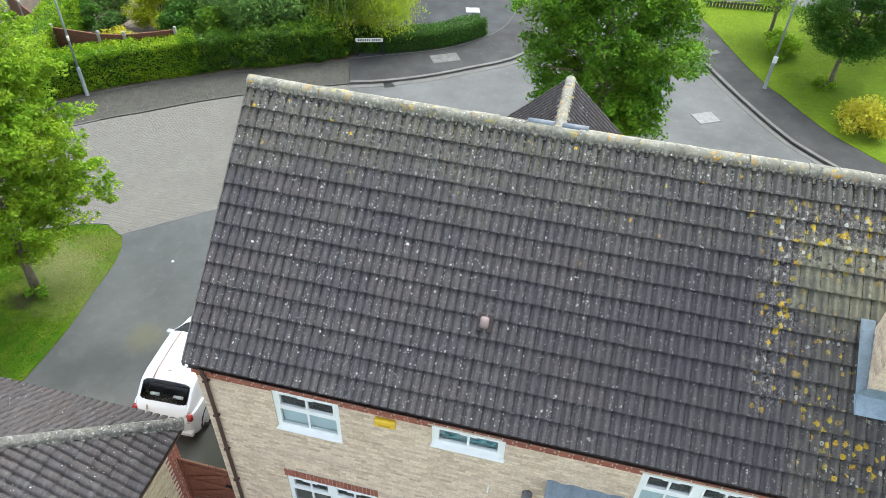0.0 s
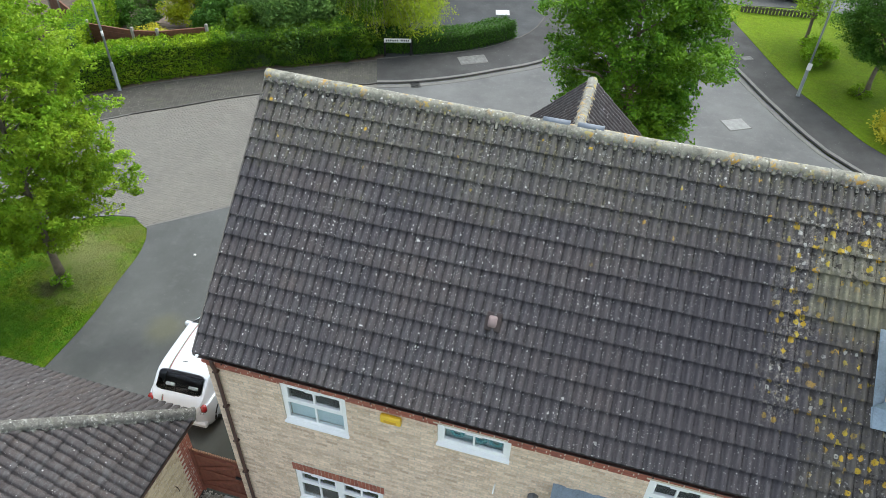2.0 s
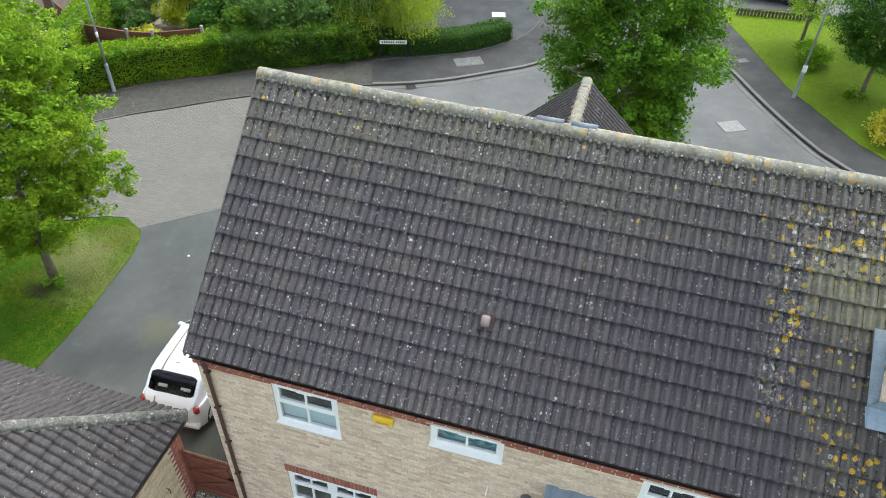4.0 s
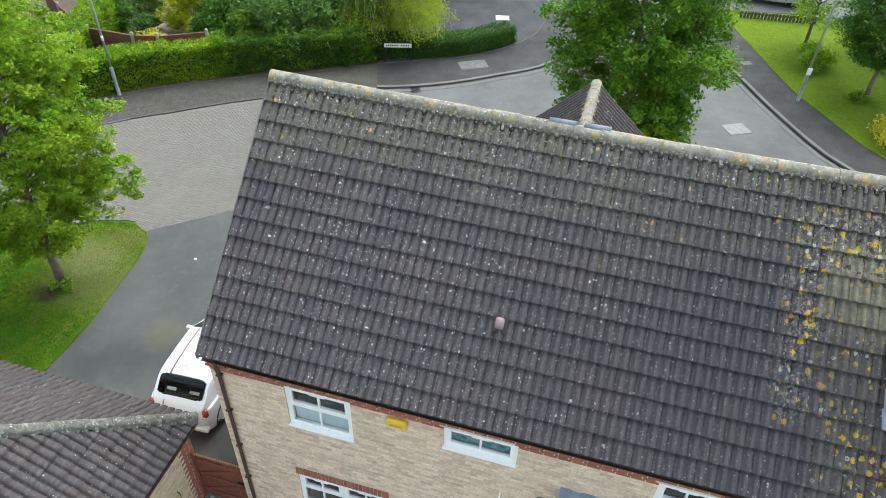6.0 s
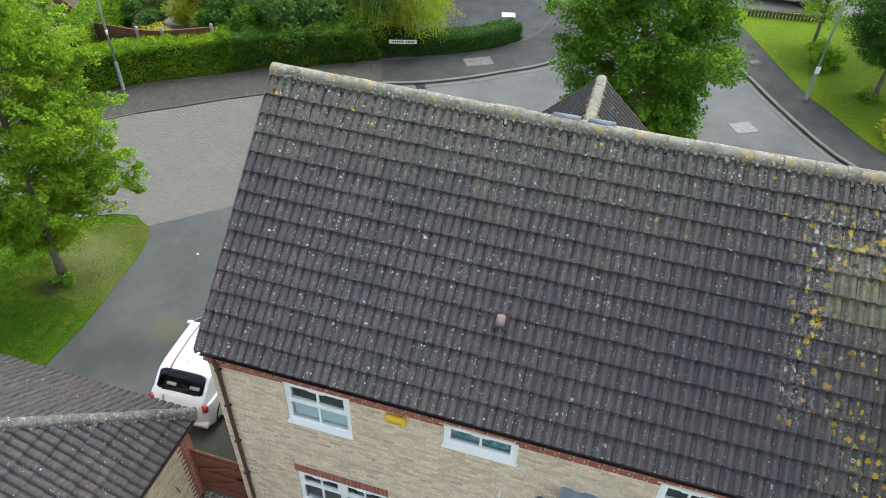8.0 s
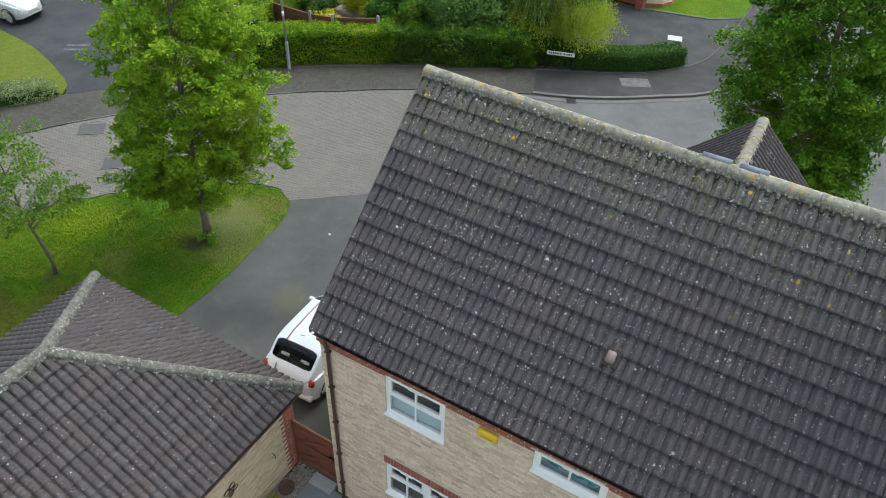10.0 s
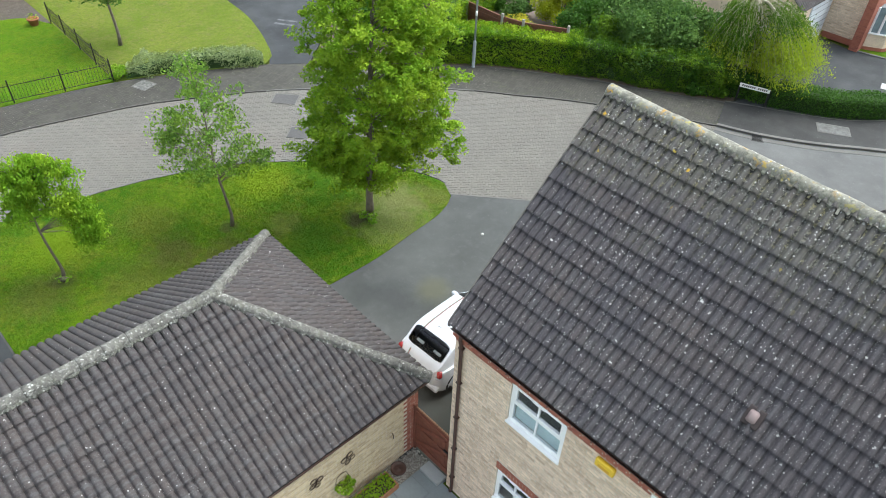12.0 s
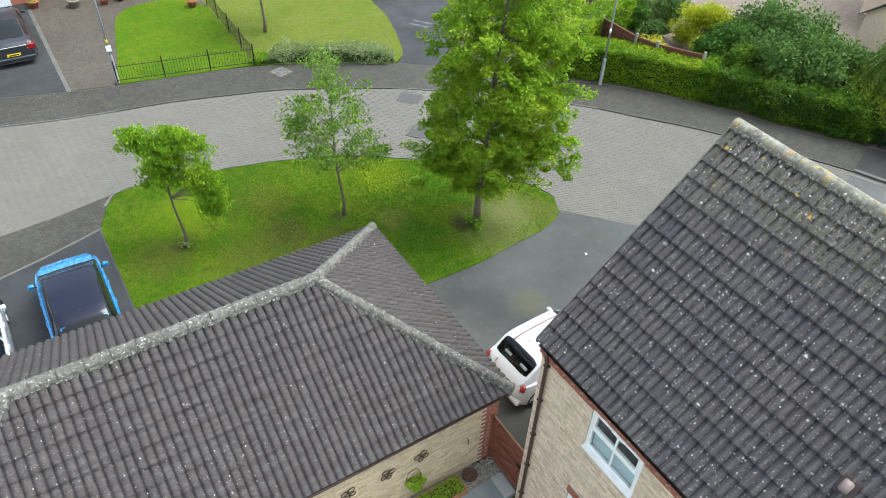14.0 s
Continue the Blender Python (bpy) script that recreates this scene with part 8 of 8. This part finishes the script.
for i in range(2 * 43):
    if random.random() < 0.4:
        continue
    m = Matrix.Identity(4)
    m.col[1].xyz, m.col[2].xyz = Vector((0, CP, SP)), Vector((0, -SP, CP))
    x = 0.008 + i * 0.15
    m.translation = on_roof(x, SLOPE - 0.22 + random.uniform(-0.04, 0.03), -0.003) - Vector((0, 0, 0.03 + 0.1 * min(1.0, x / 6.0) ** 0.8))
    m = m @ Matrix.Rotation(random.uniform(-0.08, 0.08), 4, "Z")
    for name, me in (("slip_gap", gap), ("dentil_slip", bed if random.random() < 0.3 else slip)):
        if name == "slip_gap" and random.random() < 0.3:
            continue
        ob = new(name, me)
        ob.parent = roof_h
        ob.matrix_basis = m
wc, ws = math.cos(radians(43)), math.sin(radians(43))
for sgn in (-1, 1):
    o = (WX - WH, WY, WZ - WH * wp) if sgn < 0 else (WX + WH, 4.8, WZ - WH * wp)
    tile_slope(wing_roof, o, (0, sgn, 0), (-sgn * wc, 0, ws), WY - 4.8, WH / wc, 0.347, 0.30, 2, 0.055, (M_GTILE, M_GTILE_J), lambda s: 0.0, lambda s: WY - 4.8, lambda a, b: False)
ridge_run(wing_roof, (WX, WY + 0.02, WZ), (WX, 5.2, WZ), 0.115, 0.45, M_WRIDGE, M_WRIDGE, 0.05, 0.008)

half = GX1 - GXM
gs = math.hypot(half, GR - GE)
hipl = GY1 - GJ1
gse = math.hypot(hipl, GR - GE)
up1 = (-half / gs, 0, (GR - GE) / gs)
glen = GY1 - GY0
tile_slope(groof, (GX1, GY0, GE), (0, 1, 0), up1, glen, gs, 0.342, 0.172, 1, 0.050, (M_GTILE, M_GTILE_J), lambda s: (GJ2 - GY0) * s / gs, lambda s: glen - hipl * s / gs, lambda a, b: a > 3.6, 300, wave=False, lip=0.052)
tile_slope(groof, (GX0, GY1, GE), (0, -1, 0), (half / gs, 0, (GR - GE) / gs), glen, gs, 0.342, 0.172, 1, 0.050, (M_GTILE, M_GTILE_J), lambda s: hipl * s / gs, lambda s: glen - (GJ2 - GY0) * s / gs, lambda a, b: False, wave=False, lip=0.052)
tile_slope(groof, (GX1, GY1, GE), (-1, 0, 0), (0, -hipl / gse, (GR - GE) / gse), 2 * half, gse, 0.342, 0.172, 1, 0.050, (M_GTILE, M_GTILE_J), lambda s: half * s / gse, lambda s: 2 * half - half * s / gse, lambda a, b: False, wave=False, lip=0.052)
tile_slope(groof, (GX0, GY0, GE), (1, 0, 0), (0, (GJ2 - GY0) / gse, (GR - GE) / gse), 2 * half, gse, 0.342, 0.172, 1, 0.050, (M_GTILE, M_GTILE_J), lambda s: half * s / gse, lambda s: 2 * half - half * s / gse, lambda a, b: False, wave=False, lip=0.052)
ridge_run(groof, (GXM, GJ1 + 0.1, GR + 0.02), (GXM, GJ2 - 0.1, GR + 0.02), 0.135, 0.45, M_GRIDGE, M_HIPMORTAR, 0.0, 0.017)
for i in range(int((GJ1 - GJ2) / 0.086)):
    if random.random() < 0.25:
        continue
    ob = new("dentil_slip", dm)
    ob.parent = groof
    m = Matrix.Identity(4)
    m.col[0].xyz, m.col[1].xyz = Vector((0, 1, 0)), Vector(up1)
    m.col[2].xyz = Vector((0, 1, 0)).cross(Vector(up1))
    m.translation = Vector(J1) - Vector(up1) * random.uniform(0.27, 0.35) + Vector((0, -0.05 - i * 0.086, 0)) + m.col[2].xyz * 0.02
    ob.matrix_basis = m
comb = Shape().box(-0.04, 0.04, -0.02, 0.085, -0.02, 0.03, 0.006).mesh("eave_comb", M_BLACK)
for i in range(int(2 * half / 0.172)):
    ob = new("eave_comb", comb)
    ob.parent = groof
    ob.matrix_basis = pose(GX1 - 0.08 - i * 0.172, GY1 + 0.005, GE + 0.012)
for c in (A, B):
    ridge_run(groof, (c[0], c[1], c[2] + 0.05), (J1[0], J1[1], J1[2] + 0.03), 0.115, 0.40, M_GRIDGE, M_HIPMORTAR, 0.0, 0.017)
for c in (C, D):
    ridge_run(groof, (c[0], c[1], c[2] + 0.05), (J2[0], J2[1], J2[2] + 0.03), 0.115, 0.40, M_GRIDGE, M_HIPMORTAR, 0.0, 0.017)

lay_bricks(wall_f, (WALL_X, WALL_Y, 0), (1, 0, 0), (0, -1, 0), HOUSE_W - 0.2, 0.03, 4.98, HOLES + [(W4[0] - WALL_X - 0.03, W4[1] - WALL_X + 0.03, 2.3, 2.52)], (M_BUFF, M_BUFF_J), lambda a, z: 0.6 < a < 4.4 and z > 3.4)
for k, (zz, out) in enumerate(((4.98, 0.012), (5.055, 0.03), (5.13, 0.048), (5.205, 0.048))):
    lay_bricks(wall_f, (WALL_X - (0.06 if k % 2 else 0.0), WALL_Y, 0), (1, 0, 0), (0, -1, 0), HOUSE_W - 0.3, zz, zz + 0.076, [(h[0], h[1], 0, h[3] + 0.02) for h in HOLES[:3]], (M_RED, M_RED_J), lambda a, z: a < 8, out, 40)
part("corbel_mortar", Shape().box(WALL_X, HOUSE_W - 0.21, WALL_Y - 0.045, WALL_Y - 0.001, 5.135, 5.275).box(WALL_X, HOUSE_W - 0.21, WALL_Y - 0.027, WALL_Y - 0.001, 5.06, 5.134), M_MORTAR, house)
soldier_course(wall_f, (W4[0] - 0.03, WALL_Y, 2.305), (1, 0, 0), (0, -1, 0), W4[1] - W4[0] + 0.06, M_RED)
lay_bricks(gwall, (GWX, -10.9, 0), (0, 1, 0), (1, 0, 0), 10.85, 0.02, 2.45, [], (M_MOSSY, M_MOSSY_J), lambda a, z: a > 9.0 and z > 0.5)
for k in range(32):
    tooth = 0.44 if k % 2 else 0.33
    lay_bricks(gwall, (GWX, -10.9 + 11.28 - tooth, 0), (0, 1, 0), (1, 0, 0), tooth, 0.02 + 0.075 * k, 0.02 + 0.075 * k + 0.076, [], (M_RED, M_RED_J), lambda a, z: True, 0.006)

# ---- blocks of the road ----
def inside(poly, pts):
    a = np.array(poly)
    hit = np.zeros(len(pts), bool)
    j = len(a) - 1
    for i in range(len(a)):
        cr = (a[i, 1] > pts[:, 1]) != (a[j, 1] > pts[:, 1])
        with np.errstate(divide="ignore", invalid="ignore"):
            xx = (a[j, 0] - a[i, 0]) * (pts[:, 1] - a[i, 1]) / (a[j, 1] - a[i, 1]) + a[i, 0]
        hit ^= cr & (pts[:, 0] < xx)
        j = i
    return hit


BLOCK, TURN = 0.1, radians(-42)
ROAD = KERB + [(-2.6, 14), (-3.4, 11.56), (-5.70, 9.70), (-6.72, 8.83), (-7.72, 7.95), (-8.5, 4), (-12.5, -5.2), (-14.3, -5.4), (-14.0, -12.0), (-23.5, -12.0)]
gi, gj = (q.ravel() for q in np.meshgrid(np.arange(-330, 240), np.arange(-330, 240), indexing="ij"))
kind_ = (gi - gj) % 4
flat_, tall_ = kind_ == 0, kind_ == 3
gi, gj, lie = np.concatenate([gi[flat_], gi[tall_]]), np.concatenate([gj[flat_], gj[tall_]]), np.concatenate([np.ones(flat_.sum(), bool), np.zeros(tall_.sum(), bool)])
mid = np.stack([(gi + np.where(lie, 1.0, 0.5)) * BLOCK, (gj + np.where(lie, 0.5, 1.0)) * BLOCK], 1)
ct, st_ = math.cos(TURN), math.sin(TURN)
mid = np.stack([mid[:, 0] * ct - mid[:, 1] * st_, mid[:, 0] * st_ + mid[:, 1] * ct], 1)
use = inside(ROAD, mid) & ~inside(VERGE, mid)
for cx, cy, cr in ((-16.75, 7.25, 0.55), (-14.3, 6.2, 0.5)):
    use &= np.hypot(mid[:, 0] - cx, mid[:, 1] - cy) > cr
strip_in = [(-15.95, -4.8), (-15.77, -5.76), (-15.6, -6.67), (-15.4, -8.4), (-15.1, -12), (-12.85, -12), (-13.4, -8.65), (-13.8, -7.2), (-14.35, -5.5)]
use &= ~inside(strip_in, mid)
mid, lie = mid[use], lie[use]
hl, hw, ch_ = 0.0978, 0.0478, 0.005
top_ = [(-hl + ch_, -hw + ch_, 0), (hl - ch_, -hw + ch_, 0), (hl - ch_, hw - ch_, 0), (-hl + ch_, hw - ch_, 0)]
low_ = [(-hl, -hw, -0.011), (hl, -hw, -0.011), (hl, hw, -0.011), (-hl, hw, -0.011)]
bv = np.array(top_ + low_)
bf = [(0, 1, 2, 3), (4, 5, 1, 0), (5, 6, 2, 1), (6, 7, 3, 2), (7, 4, 0, 3)]
near_first = np.argsort(np.hypot(mid[:, 0] + 5.5, mid[:, 1] - 10.2))
block_me = Shape().add(bv, bf).mesh("paving_block", M_BLOCK)
rest_v, rest_f = [], []
for n_, q in enumerate(near_first):
    lift, spin = random.uniform(-0.003, 0.002), TURN + (0.0 if lie[q] else math.pi / 2) + random.uniform(-0.02, 0.02)
    if n_ < 300:
        ob = new("paving_block", block_me)
        ob.parent = road
        ob.matrix_basis = pose(mid[q, 0], mid[q, 1], lift, 0, 0, math.degrees(spin))
        continue
    c_, s_ = math.cos(spin), math.sin(spin)
    base_ = len(rest_v)
    rest_v.extend((mid[q, 0] + x * c_ - y * s_, mid[q, 1] + x * s_ + y * c_, z + lift) for x, y, z in top_ + low_)
    rest_f.extend(tuple(k + base_ for k in f) for f in bf)
blocks_ = Shape()
blocks_.v, blocks_.f = rest_v, rest_f
part("paving_blocks", blocks_, M_BLOCK_J, road)["kind"] = "stuff"
